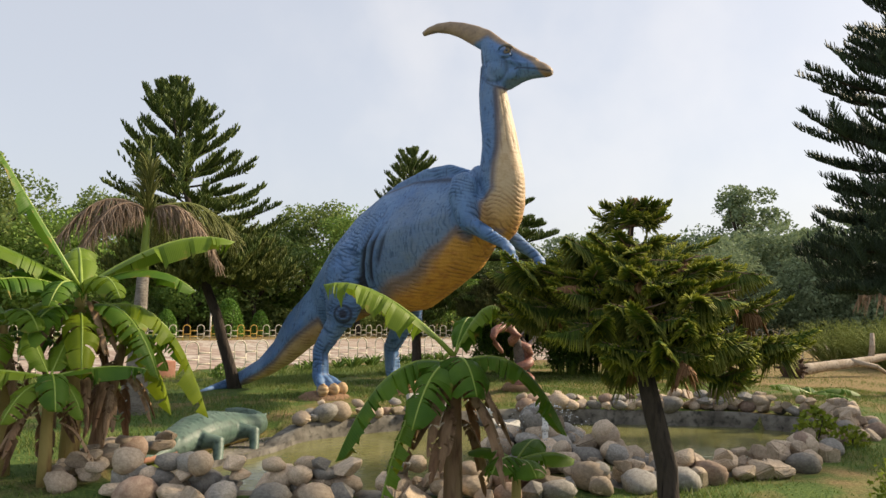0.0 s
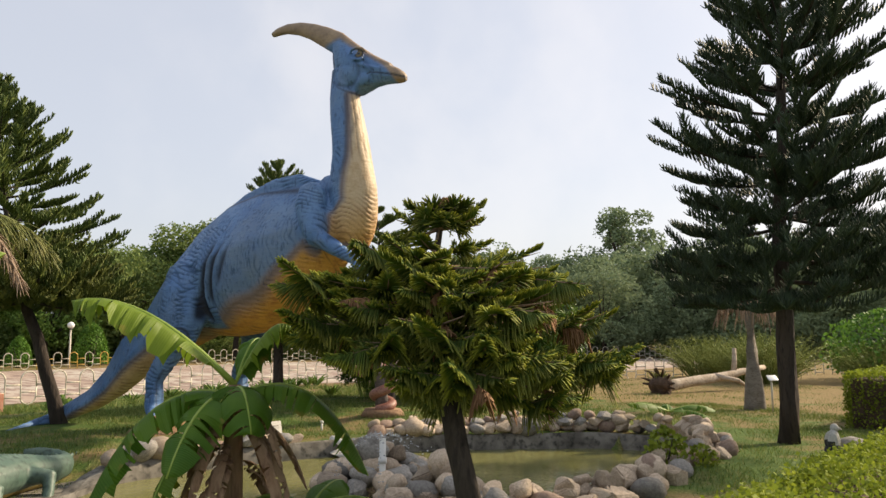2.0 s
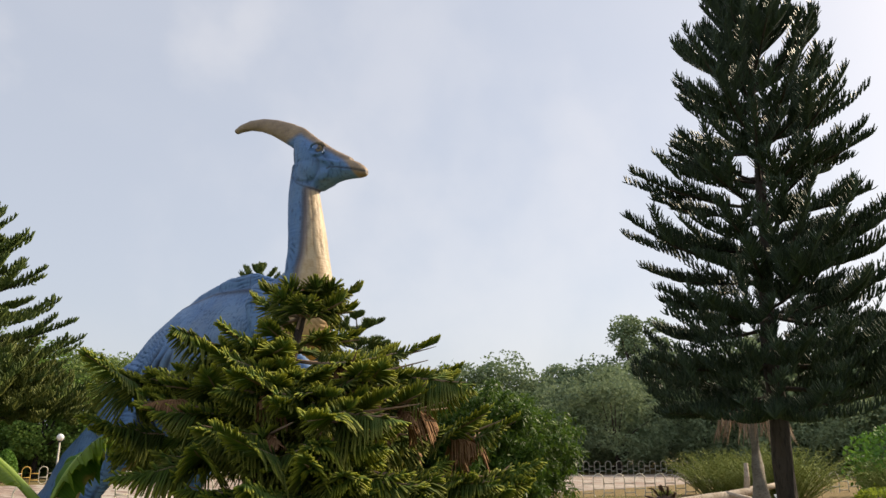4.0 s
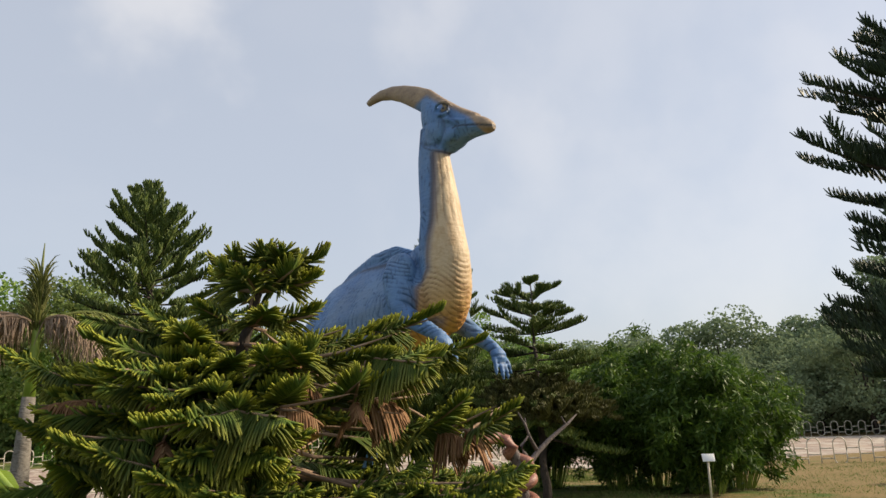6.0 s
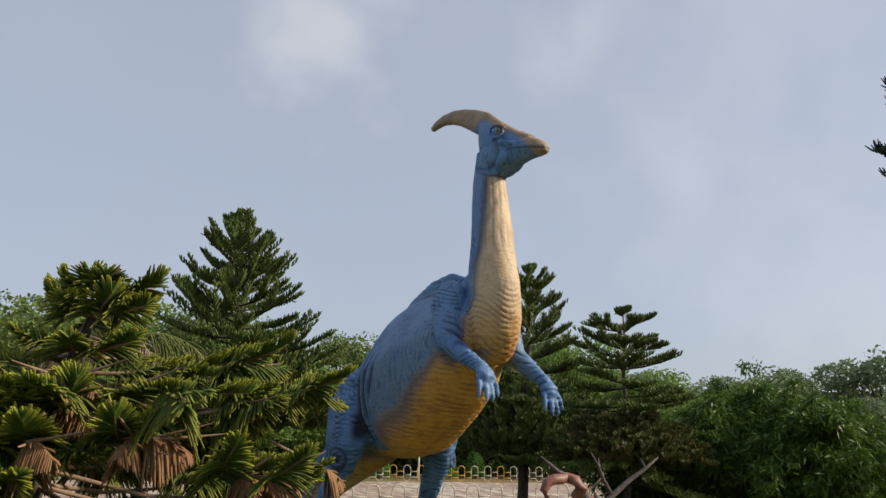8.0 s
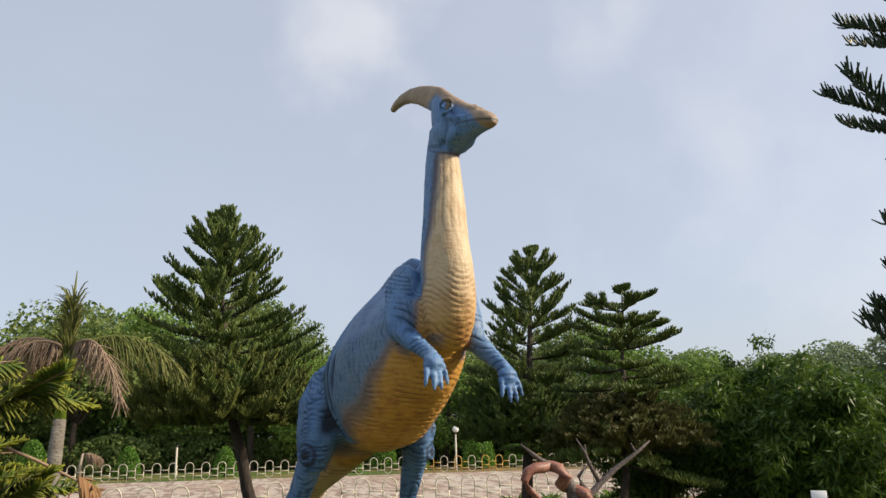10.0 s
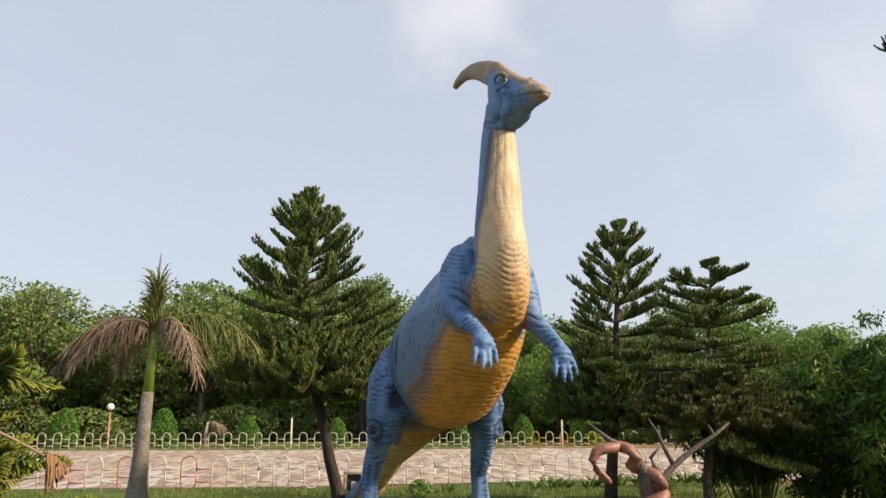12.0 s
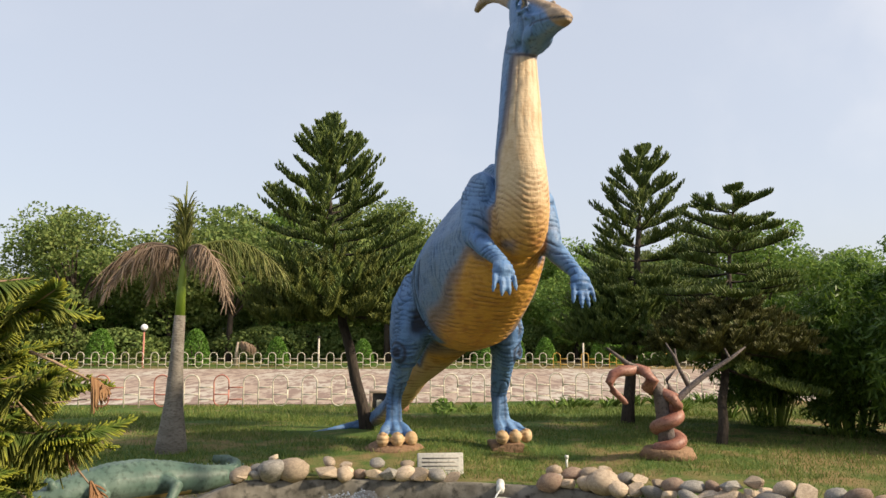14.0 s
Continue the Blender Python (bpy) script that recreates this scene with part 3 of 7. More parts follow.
OUT_SIGN = 1 if shore_distance(SHORE[30].x - (SHORE[31] - SHORE[29]).normalized().y * 0.3, SHORE[30].y + (SHORE[31] - SHORE[29]).normalized().x * 0.3) > 0 else -1


# ---- the dinosaur statue ----
DINO_AT = Vector((1.05, 0.13, 0.0))
DINO = Matrix(((math.sin(radians(10)), math.cos(radians(10)), 0, 1.05), (-math.cos(radians(10)), math.sin(radians(10)), 0, 0.13), (0, 0, 1, 0), (0, 0, 0, 1)))


def loft(bm, rings, sides=28, power=2.0, egg=0.0):
    """rings: centre, half width (y), half height above, half height below, direction of travel in the x-z plane (degrees), yaw (degrees)."""
    made = []
    for c, a, up, down, pitch, yaw in rings:
        cy, sy_ = math.cos(radians(yaw)), math.sin(radians(yaw))
        cp, sp = math.cos(radians(pitch)), math.sin(radians(pitch))
        side = Vector((-sy_, cy, 0))
        top = Vector((-sp * cy, -sp * sy_, cp))
        ring = []
        for k in range(sides):
            q = 2 * math.pi * k / sides
            s, h = math.cos(q), math.sin(q)
            s = math.copysign(abs(s) ** (2 / power), s)
            h = math.copysign(abs(h) ** (2 / power), h)
            s *= 1 - egg * max(0.0, h)
            ring.append(bm.verts.new(Vector(c) + side * (a * s) + top * ((up if h > 0 else down) * h)))
        made.append(ring)
    for r0, r1 in zip(made, made[1:]):
        for k in range(sides):
            bm.faces.new((r0[k], r0[(k + 1) % sides], r1[(k + 1) % sides], r1[k]))
    bm.faces.new(made[0][::-1])
    bm.faces.new(made[-1])


HEAD_YAW = 8.3


def head_at(s, off, w):
    c, k = math.cos(radians(HEAD_YAW)), math.sin(radians(HEAD_YAW))
    return (2.75 + s * c - off * k, 0.16 + s * k + off * c, w)


TORSO = [((-2.61, -2.26, -0.13), 0.025, 0.025, 0.025, 5, 118), ((-2.9, -1.78, -0.1), 0.045, 0.045, 0.045, 6, 118), ((-3.12, -1.34, -0.06), 0.075, 0.075, 0.075, 8, 108), ((-3.14, -1.04, -0.03), 0.115, 0.12, 0.115, 18, 70),
         ((-2.85, -0.86, 0.12), 0.15, 0.16, 0.15, 30, 32), ((-2.42, -0.68, 0.34), 0.19, 0.21, 0.2, 36, 24), ((-2.0, -0.55, 0.66), 0.25, 0.3, 0.28, 42, 22), ((-1.58, -0.45, 1.12), 0.34, 0.42, 0.4, 44, 26), ((-1.1, -0.2, 1.55), 0.45, 0.55, 0.52, 44, 22),
         ((-0.5, -0.03, 2.12), 0.67, 0.84, 0.78, 36, 8), ((0.15, -0.02, 2.46), 0.84, 1.05, 1.1, 26, 0), ((0.85, -0.04, 2.72), 0.91, 1.13, 1.27, 23, 0),
         ((1.55, -0.03, 2.97), 0.84, 1.02, 1.14, 22, 0), ((2.15, 0, 3.13), 0.66, 0.87, 0.96, 20, 0), ((2.65, 0.01, 3.27), 0.46, 0.68, 0.66, 16, 2), ((2.95, 0.0, 3.36), 0.3, 0.42, 0.4, 12, 3)]
NECK = [((3.0, 0.02, 2.72), 0.14, 0.12, 0.12, 90, 4), ((3.01, 0.02, 2.84), 0.25, 0.24, 0.24, 90, 4), ((3.06, 0.0, 3.05), 0.315, 0.32, 0.31, 90, 4), ((3.1, -0.01, 3.3), 0.335, 0.37, 0.34, 90, 4),
        ((3.1, -0.02, 3.55), 0.33, 0.4, 0.355, 90, 4), ((3.085, -0.03, 3.8), 0.315, 0.44, 0.36, 90, 5), ((3.04, -0.03, 4.05), 0.297, 0.38, 0.35, 90, 5), ((3.0, -0.014, 4.3), 0.282, 0.325, 0.325, 90, 6),
        ((2.964, 0.005, 4.5), 0.274, 0.309, 0.309, 90, 7), ((2.911, 0.026, 4.7), 0.263, 0.297, 0.297, 90, 8), ((2.858, 0.044, 4.9), 0.25, 0.284, 0.284, 90, 8), ((2.812, 0.061, 5.1), 0.235, 0.266, 0.266, 90, 8),
        ((2.764, 0.081, 5.3), 0.222, 0.25, 0.247, 90, 8), ((2.74, 0.115, 5.55), 0.215, 0.24, 0.23, 90, 8), ((2.73, 0.15, 5.8), 0.21, 0.24, 0.22, 90, 8)]


TOES = []


def dino_limbs(bm):
    for side in (-1, 1):
        # arm: shoulder, elbow, wrist, hand with four long fingers
        sh, el, wr = Vector((2.5, 0.41 * side, 3.52)), Vector((2.76, 0.55 * side, 2.99)), Vector((3.42, 0.4 * side, 2.6))
        if side > 0:
            sh, el, wr = Vector((2.55, 0.39, 3.48)), Vector((2.78, 0.47, 2.9)), Vector((3.34, 0.61, 2.48))
        tube(bm, [sh + Vector((-0.1, -0.1 * side, 0.28)), sh, sh.lerp(el, 0.5), el], [0.17, 0.24, 0.215, 0.17], 16)
        ball(bm, sh + Vector((0.0, -0.06 * side, 0.05)), (0.27, 0.17, 0.33))
        tube(bm, [el + Vector((-0.1, 0, 0.04)), el, el.lerp(wr, 0.35), el.lerp(wr, 0.8), wr], [0.1, 0.145, 0.135, 0.095, 0.085], 14)
        ball(bm, el + Vector((-0.02, 0, -0.01)), (0.15, 0.145, 0.15))
        fwd = Vector((0.52, 0.03 * side, -0.85)).normalized()
        palm = wr + fwd * 0.08
        ball(bm, palm, (0.085, 0.13, 0.13), Vector((0, 0, -1)).rotation_difference(fwd).to_matrix())
        for f in range(4):
            o = Vector((0.02 - 0.01 * abs(f - 1.5), (f - 1.5) * 0.07, -0.03 - 0.02 * (1.5 - abs(f - 1.5))))
            a = palm + o
            tip = a + fwd * (0.34 - 0.05 * abs(f - 1.3)) + Vector((-0.05, (f - 1.5) * 0.028, -0.03))
            tube(bm, [a, a.lerp(tip, 0.4) + Vector((0.025, 0, 0)), a.lerp(tip, 0.75) + Vector((0.015, 0, 0)), tip], [0.036, 0.034, 0.03, 0.016], 8)
        # leg: thigh, shin with tendons, toes with nails
        dx = 0.0 if side < 0 else 0.12
        y0 = side * 0.98 if side < 0 else 0.76
        knee = Vector((0.12 + dx, y0 * 0.92, 1.42))
        heel = Vector((-0.38 + dx, y0, 0.74))
        ank = Vector((-0.34 + dx, y0 + 0.02 * side, 0.32))
        k = 0.9 if side > 0 else 1.0
        tube(bm, [(0.05, 0.3 * side, 2.95), (0.0, 0.5 * side * k, 2.5), (0.06 + dx * 0.5, 0.68 * side * k, 2.1), (0.12 + dx, 0.82 * side * k, 1.75), knee, knee + Vector((-0.04, 0, -0.16))],
             [(0.3, 0.15), (0.5, 0.42), (0.5, 0.45), (0.42, 0.34), (0.34, 0.235), (0.26, 0.17)] if side < 0 else [(0.3, 0.15), (0.5, 0.32), (0.5, 0.36), (0.42, 0.28), (0.34, 0.2), (0.26, 0.15)], 20, hint=(1, 0, 0))
        tube(bm, [knee + Vector((0, 0, 0.15)), knee, knee.lerp(heel, 0.5), heel + Vector((0.03, 0, 0.04)), heel.lerp(ank, 0.5), ank, ank + Vector((0.08, 0, -0.14))],
             [(0.22, 0.17), (0.235, 0.185), (0.205, 0.165), (0.165, 0.135), (0.13, 0.12), (0.125, 0.125), (0.12, 0.12)], 16, hint=(1, 0, 0))
        turn = 0.32 if side > 0 else 0.0
        for f in (-1, 0, 1):
            yaw = 0.42 * f + turn
            tip = ank + Vector((0.36 * math.cos(yaw) + 0.02, 0.4 * math.sin(yaw) + 0.065 * f, -0.2))
            root = ank + Vector((0.03, 0.07 * f, 0.02))
            hi = heel + Vector((0.11, 0.055 * f, 0.1))
            tube(bm, [hi, hi.lerp(root, 0.5) + Vector((0.05, 0, 0)), root + Vector((0.06, 0.01 * f, 0)), root.lerp(tip, 0.6) + Vector((0, 0, 0.03)), tip], [0.045, 0.055, 0.066, 0.08, 0.082], 10, hint=(0, 1, 0))
            ball(bm, tip + Vector((0.03, 0, -0.01)), (0.125, 0.105, 0.125))
            TOES.append(tip + Vector((0.09, 0, -0.02)))
        # raised ring on the knee
        c = knee + Vector((0.2, 0.15 * side, 0.04))
        face = Vector((0.78, 0.62 * side, 0.05)).normalized()
        rot = Vector((0, 0, 1)).rotation_difference(face).to_matrix()
        ringpts = [c + rot @ Vector((0.1 * math.cos(q), 0.1 * math.sin(q), 0.03)) for q in np.linspace(0, 2 * math.pi, 15)]
        tube(bm, ringpts, 0.03, 8)
        ball(bm, c + face * 0.03, (0.045, 0.045, 0.045))


HEAD_SLICES = [(-0.24, 6.4, 5.8, 0.09), (-0.16, 6.38, 5.66, 0.15), (-0.02, 6.27, 5.48, 0.21), (0.12, 6.17, 5.37, 0.235), (0.26, 6.07, 5.35, 0.23), (0.4, 5.98, 5.41, 0.2), (0.54, 5.9, 5.455, 0.17),
               (0.68, 5.83, 5.475, 0.15), (0.82, 5.77, 5.475, 0.14), (0.94, 5.71, 5.465, 0.125), (1.03, 5.64, 5.47, 0.095), (1.08, 5.58, 5.49, 0.05)]
CREST = [(-1.52, 6.66, 0.045, 0.045), (-1.4, 6.7, 0.07, 0.06), (-1.2, 6.72, 0.09, 0.07), (-0.95, 6.68, 0.115, 0.08), (-0.7, 6.59, 0.14, 0.085), (-0.45, 6.46, 0.17, 0.095), (-0.2, 6.31, 0.19, 0.105), (0.1, 6.13, 0.13, 0.11), (0.45, 5.93, 0.08, 0.11), (0.8, 5.755, 0.05, 0.1)]


def head_shell(bm):
    loft(bm, [(head_at(s, 0, (t + b) / 2), a, (t - b) / 2, (t - b) / 2, 0, HEAD_YAW) for s, t, b, a in HEAD_SLICES], 24, 2.3)
    tube(bm, [head_at(s, 0, w) for s, w, hh, a in CREST], [(a, hh) for s, w, hh, a in CREST], 16)
    for side in (-1, 1):
        ball(bm, head_at(0.33, 0.178 * side, 5.97), (0.075, 0.045, 0.055))
        brow = [head_at(s, o * side, w) for s, o, w in ((0.14, 0.2, 5.97), (0.2, 0.225, 6.04), (0.3, 0.232, 6.07), (0.4, 0.215, 6.04), (0.5, 0.18, 5.93))]
        tube(bm, brow, [0.012, 0.026, 0.032, 0.028, 0.012], 8)
        low = [head_at(s, o * side, w) for s, o, w in ((0.17, 0.215, 5.93), (0.25, 0.225, 5.885), (0.35, 0.22, 5.87), (0.46, 0.19, 5.9))]
        tube(bm, low, [0.012, 0.022, 0.024, 0.012], 8)
        # cheek: a round bulge behind the mouth, set off from the neck
        ball(bm, head_at(0.06, 0.14 * side, 5.66), (0.23, 0.115, 0.22))
        ball(bm, head_at(0.3, 0.13 * side, 5.56), (0.22, 0.09, 0.13))
        ridge = [head_at(s, o * side, w) for s, o, w in ((0.3, 0.21, 5.8), (0.42, 0.2, 5.78), (0.52, 0.175, 5.72), (0.62, 0.155, 5.7), (0.78, 0.135, 5.69))]
        tube(bm, ridge, [0.02, 0.045, 0.045, 0.03, 0.02], 8)
        lip = [head_at(s, o * side, w) for s, o, w in ((0.5, 0.18, 5.67), (0.6, 0.16, 5.66), (0.75, 0.145, 5.635), (0.9, 0.13, 5.6), (1.04, 0.09, 5.56))]
        tube(bm, lip, [0.015, 0.02, 0.02, 0.02, 0.016], 8)
        low_lip = [head_at(s, o * side, w - 0.055) for s, o, w in ((0.52, 0.175, 5.67), (0.62, 0.155, 5.66), (0.75, 0.14, 5.635), (0.9, 0.12, 5.6), (1.02, 0.08, 5.57))]
        tube(bm, low_lip, [0.015, 0.018, 0.018, 0.018, 0.014], 8)


def build_dinosaur():
    bm = bmesh.new()
    loft(bm, TORSO, egg=0.5)
    loft(bm, NECK)
    ball(bm, (2.58, -0.01, 3.82), (0.24, 0.2, 0.24))
    head_shell(bm)
    dino_limbs(bm)
    # fin along the back, from the shoulders to the hips
    fin = [((2.35, 0, 3.9), 0.08, 0.1), ((1.9, 0, 4.02), 0.11, 0.14), ((1.35, 0, 4.0), 0.105, 0.14), ((0.7, 0, 3.82), 0.1, 0.13), ((0.1, 0, 3.52), 0.09, 0.12), ((-0.5, 0, 3.0), 0.08, 0.09), ((-1.05, -0.15, 2.2), 0.07, 0.06)]
    tube(bm, [f[0] for f in fin], [(f[1], f[2]) for f in fin], 12)
    # skin folds where the thigh meets the flank
    for side in (-1, 1):
        for x, w, y in ((0.66, 2.35, 0.79), (0.85, 2.5, 0.8)):
            pts = [(x, y * side, w - 0.25), (x + 0.06, y * side * 0.99, w), (x + 0.18, y * side * 0.86, w + 0.35), (x + 0.38, y * side * 0.62, w + 0.7)]
            tube(bm, pts, [0.04, 0.075, 0.07, 0.03], 8)
    bmesh.ops.recalc_face_normals(bm, faces=bm.faces)
    me = bpy.data.meshes.new("statue_shell")
    bm.to_mesh(me)
    bm.free()
    tmp = new("statue_shell", me)
    md = tmp.modifiers.new("weld", "REMESH")
    md.mode, md.voxel_size = "VOXEL", 0.019
    sm = tmp.modifiers.new("soften", "SMOOTH")
    sm.factor, sm.iterations = 0.5, 4
    deps = bpy.context.evaluated_depsgraph_get()
    fused = bpy.data.meshes.new_from_object(tmp.evaluated_get(deps))
    bpy.data.objects.remove(tmp)
    fused.name = "dinosaur_statue"
    n = len(fused.vertices)
    co = np.empty(n * 3, np.float32)
    fused.vertices.foreach_get("co", co)
    no = np.empty(n * 3, np.float32)
    fused.vertices.foreach_get("normal", no)
    co, no = co.reshape(-1, 3), no.reshape(-1, 3)
    ed = np.empty(len(fused.edges) * 2, np.int32)
    fused.edges.foreach_get("vertices", ed)
    ed = ed.reshape(-1, 2)
    share = np.maximum(1, np.bincount(ed.ravel(), minlength=n))

    def spread(x):
        """Mean of each point's neighbours."""
        return (np.bincount(ed[:, 0], x[ed[:, 1]], n) + np.bincount(ed[:, 1], x[ed[:, 0]], n)) / share

    # the modelled masses run into one another on the body, the shoulders and the root of the neck
    u, v, w = co.T
    soft = ((w > 1.3) & (w < 4.9) & ~((u > 2.9) & (w < 2.75))).astype(float)
    soft = np.where((np.abs(v) > 0.62) & (u < 0.85) & (u > -0.8) & (w < 2.75), 0.25, soft)
    for k in range(4):
        soft = spread(soft)
    for k in range(16):
        mean = np.stack([spread(co[:, i]) for i in range(3)], 1)
        co = co + (mean - co) * (0.6 * soft)[:, None]
    fused.vertices.foreach_set("co", co.astype(np.float32).ravel())
    fused.update()
    no = np.empty(n * 3, np.float32)
    fused.vertices.foreach_get("normal", no)
    no = no.reshape(-1, 3)
    u, v, w = co.T

    def st(a, b, x):
        t = np.clip((x - a) / (b - a), 0, 1)
        return t * t * (3 - 2 * t)

    body = TORSO[4:]
    tc = np.array([r[0] for r in body])
    cw = np.interp(u, tc[:, 0], tc[:, 2])
    down = np.interp(u, tc[:, 0], [r[3] for r in body])
    rel = (w - cw) / down
    nz = np.array([noise.noise(Vector((a * 1.4, b * 1.4, c * 1.4))) for a, b, c in co])
    arm = (np.abs(v) > 0.36) & (u > 2.2) & (w < 3.75) & (w > 1.9)
    near_arm = [(2.5, -0.5, 3.5), (2.66, -0.56, 3.2), (2.78, -0.55, 2.95), (3.0, -0.51, 2.8), (3.2, -0.46, 2.7), (3.42, -0.4, 2.55), (3.52, -0.4, 2.4), (3.6, -0.4, 2.25)]
    far_arm = [(2.55, 0.45, 3.48), (2.66, 0.48, 3.2), (2.78, 0.48, 2.9), (3.0, 0.52, 2.74), (3.2, 0.57, 2.6), (3.36, 0.61, 2.42), (3.46, 0.62, 2.25), (3.52, 0.62, 2.1)]
    joints = np.array(near_arm + far_arm)
    reach = np.where(arm | ((u > 2.9) & (w < 2.9)), np.linalg.norm(co[:, None, :] - joints[None], axis=2).min(1), 9.0)
    is_arm = reach < 0.31
    bare = st(0.2, 0.4, reach)
    leg = (w < 1.95) & (np.abs(v) > 0.42) & (u > -0.9) & (u < 0.8)
    thigh = (np.abs(v) > 0.45 + 0.2 * np.clip(2.2 - w, 0, 1)) & (w < 2.75) & (u < 0.52 + 0.1 * np.clip(w - 1.6, 0, 1)) & (u > -0.7)
    # ochre: belly, chest, throat, underside of the tail
    limit = np.interp(u, [-0.5, 0.5, 1.5, 2.2, 2.7, 3.1], [-0.78, -0.8, -0.8, -0.7, -0.35, 0.5])
    belly = st(0.24, -0.2, rel - limit + 0.14 * nz) * (w < 3.6)
    belly = np.where(u < -0.7, st(-0.45, -0.85, rel) * (no[:, 2] < 0.0) * st(-3.0, -2.5, u) * (v > -1.3), belly)
    nc = np.array([r[0] for r in NECK])
    nu = np.interp(w, nc[:, 2], nc[:, 0])
    nv = np.interp(w, nc[:, 2], nc[:, 1])
    front = np.cos(np.arctan2(v - nv, u - nu + 0.02) - 0.35 * st(3.6, 4.4, w))
    edge = np.interp(w, [3.2, 4.0, 4.6, 5.3], [0.02, 0.2, 0.32, 0.42])
    # heading of the band: it swings round from the chest to the left side under the jaw
    throat = st(-0.3, 0.3, front - edge + 0.3 * nz) * st(2.3, 2.8, u) * (w < 5.4) * (w > 2.6)
    ochre = np.maximum(belly, throat)
    ochre = np.where(leg | thigh, 0, ochre) * bare
    deep = st(3.7, 2.7, w) * (0.3 + 0.7 * st(-0.9, -0.4, u))
    # tan: crest, a strip down the snout, beak
    c8, s8 = math.cos(radians(HEAD_YAW)), math.sin(radians(HEAD_YAW))
    hs = (u - 2.75) * c8 + (v - 0.16) * s8
    ho = np.abs(-(u - 2.75) * s8 + (v - 0.16) * c8)
    line = np.interp(hs, [-1.6, -0.6, -0.25, -0.1, 0.1, 0.3, 0.5, 0.6, 0.7, 0.8, 1.1], [6.2, 6.2, 6.3, 6.34, 6.19, 6.06, 5.92, 5.84, 5.76, 5.67, 5.2])
    tan = st(-0.05, 0.06, w - line + 0.03 * nz) * (w > 5.4) * (hs < 1.2)
    jawline = np.interp(hs, [-0.3, -0.16, -0.02, 0.12, 0.26, 0.4, 0.6, 1.1], [5.75, 5.6, 5.46, 5.38, 5.35, 5.4, 5.43, 5.43])
    face = (w > jawline - 0.02) & (w > 5.3)
    ochre = np.where(face, 0, ochre)
    # soft airbrushed edges: spread the paint over neighbouring points
    for k in range(9):
        ochre = 0.4 * ochre + 0.6 * spread(ochre)
    nails = np.min([(u - q.x) ** 2 + (v - q.y) ** 2 + (w - q.z) ** 2 for q in TOES], axis=0) < 0.0195
    ochre = np.where(nails, 1, ochre)
    deep = np.where(nails, 0.2, deep)
    paint = np.zeros((n, 4), np.float32)
    paint[:, 0], paint[:, 1], paint[:, 2], paint[:, 3] = ochre, tan, deep, 1
    # painted dark lines: mouth, eye rim, knee rings, toe joints
    crease = np.zeros((n, 4), np.float32)
    crease[:, 3] = 1
    mouth = np.interp(hs, [0.46, 0.52, 0.62, 0.75, 0.9, 1.04], [5.625, 5.645, 5.632, 5.607, 5.572, 5.535])
    crease[:, 0] = np.exp(-((w - mouth) / 0.013) ** 2) * (hs > 0.46) * (w > 5.3)
    crease[:, 0] = np.maximum(crease[:, 0], 0.8 * np.exp(-((hs + 0.17 + 0.35 * (w - 5.7) ** 2) / 0.022) ** 2) * (w > 5.35) * (w < 6.1))
    eye = np.hypot((hs - 0.33) / 1.3, w - 5.97)
    on_eye = (ho > 0.165) & (w > 5.3)
    crease[:, 0] = np.maximum(crease[:, 0], on_eye * np.maximum(np.exp(-((eye - 0.055) / 0.012) ** 2), st(0.026, 0.018, eye)))
    crease[:, 1] = on_eye * st(0.05, 0.042, eye) * st(0.018, 0.026, eye)
    for side in (-1, 1):
        dx = 0.0 if side < 0 else 0.12
        kx, ky = 0.12 + dx + 0.2, (-0.98 if side < 0 else 0.76) * 0.92 + 0.15 * side
        d = np.sqrt((u - kx) ** 2 + (v - ky) ** 2 + (w - 1.46) ** 2)
        crease[:, 0] = np.maximum(crease[:, 0], 0.9 * np.exp(-((d - 0.16) / 0.024) ** 2) + 0.9 * np.exp(-((d - 0.068) / 0.02) ** 2) + 0.35 * st(0.17, 0.13, d))
        # grooves between the tendons of the shin and the toes, as darker colour
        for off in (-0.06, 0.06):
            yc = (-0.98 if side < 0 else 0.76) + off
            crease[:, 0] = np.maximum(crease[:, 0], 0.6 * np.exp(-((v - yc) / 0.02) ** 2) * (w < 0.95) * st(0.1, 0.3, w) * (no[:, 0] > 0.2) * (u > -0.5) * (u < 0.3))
    # dark line beside the back fin: its shadow put into the colour
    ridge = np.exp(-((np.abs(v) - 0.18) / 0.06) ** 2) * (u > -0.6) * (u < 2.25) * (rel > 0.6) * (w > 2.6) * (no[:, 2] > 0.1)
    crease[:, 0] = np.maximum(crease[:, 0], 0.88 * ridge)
    # darker colour along the lower edge of the jaw
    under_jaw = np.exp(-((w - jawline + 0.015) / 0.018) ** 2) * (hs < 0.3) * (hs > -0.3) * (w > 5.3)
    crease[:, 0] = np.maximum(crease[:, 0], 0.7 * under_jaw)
    # folds of the cheek, and from the eye to the corner of the mouth, pressed in and darkened
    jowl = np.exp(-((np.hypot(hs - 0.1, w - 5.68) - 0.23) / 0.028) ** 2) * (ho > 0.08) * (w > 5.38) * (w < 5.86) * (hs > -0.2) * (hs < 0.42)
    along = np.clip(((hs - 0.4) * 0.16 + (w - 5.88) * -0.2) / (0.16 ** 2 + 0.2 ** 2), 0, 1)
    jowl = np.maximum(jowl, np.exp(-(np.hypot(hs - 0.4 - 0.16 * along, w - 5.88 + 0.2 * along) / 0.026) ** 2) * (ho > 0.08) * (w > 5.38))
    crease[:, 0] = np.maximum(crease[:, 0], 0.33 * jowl)
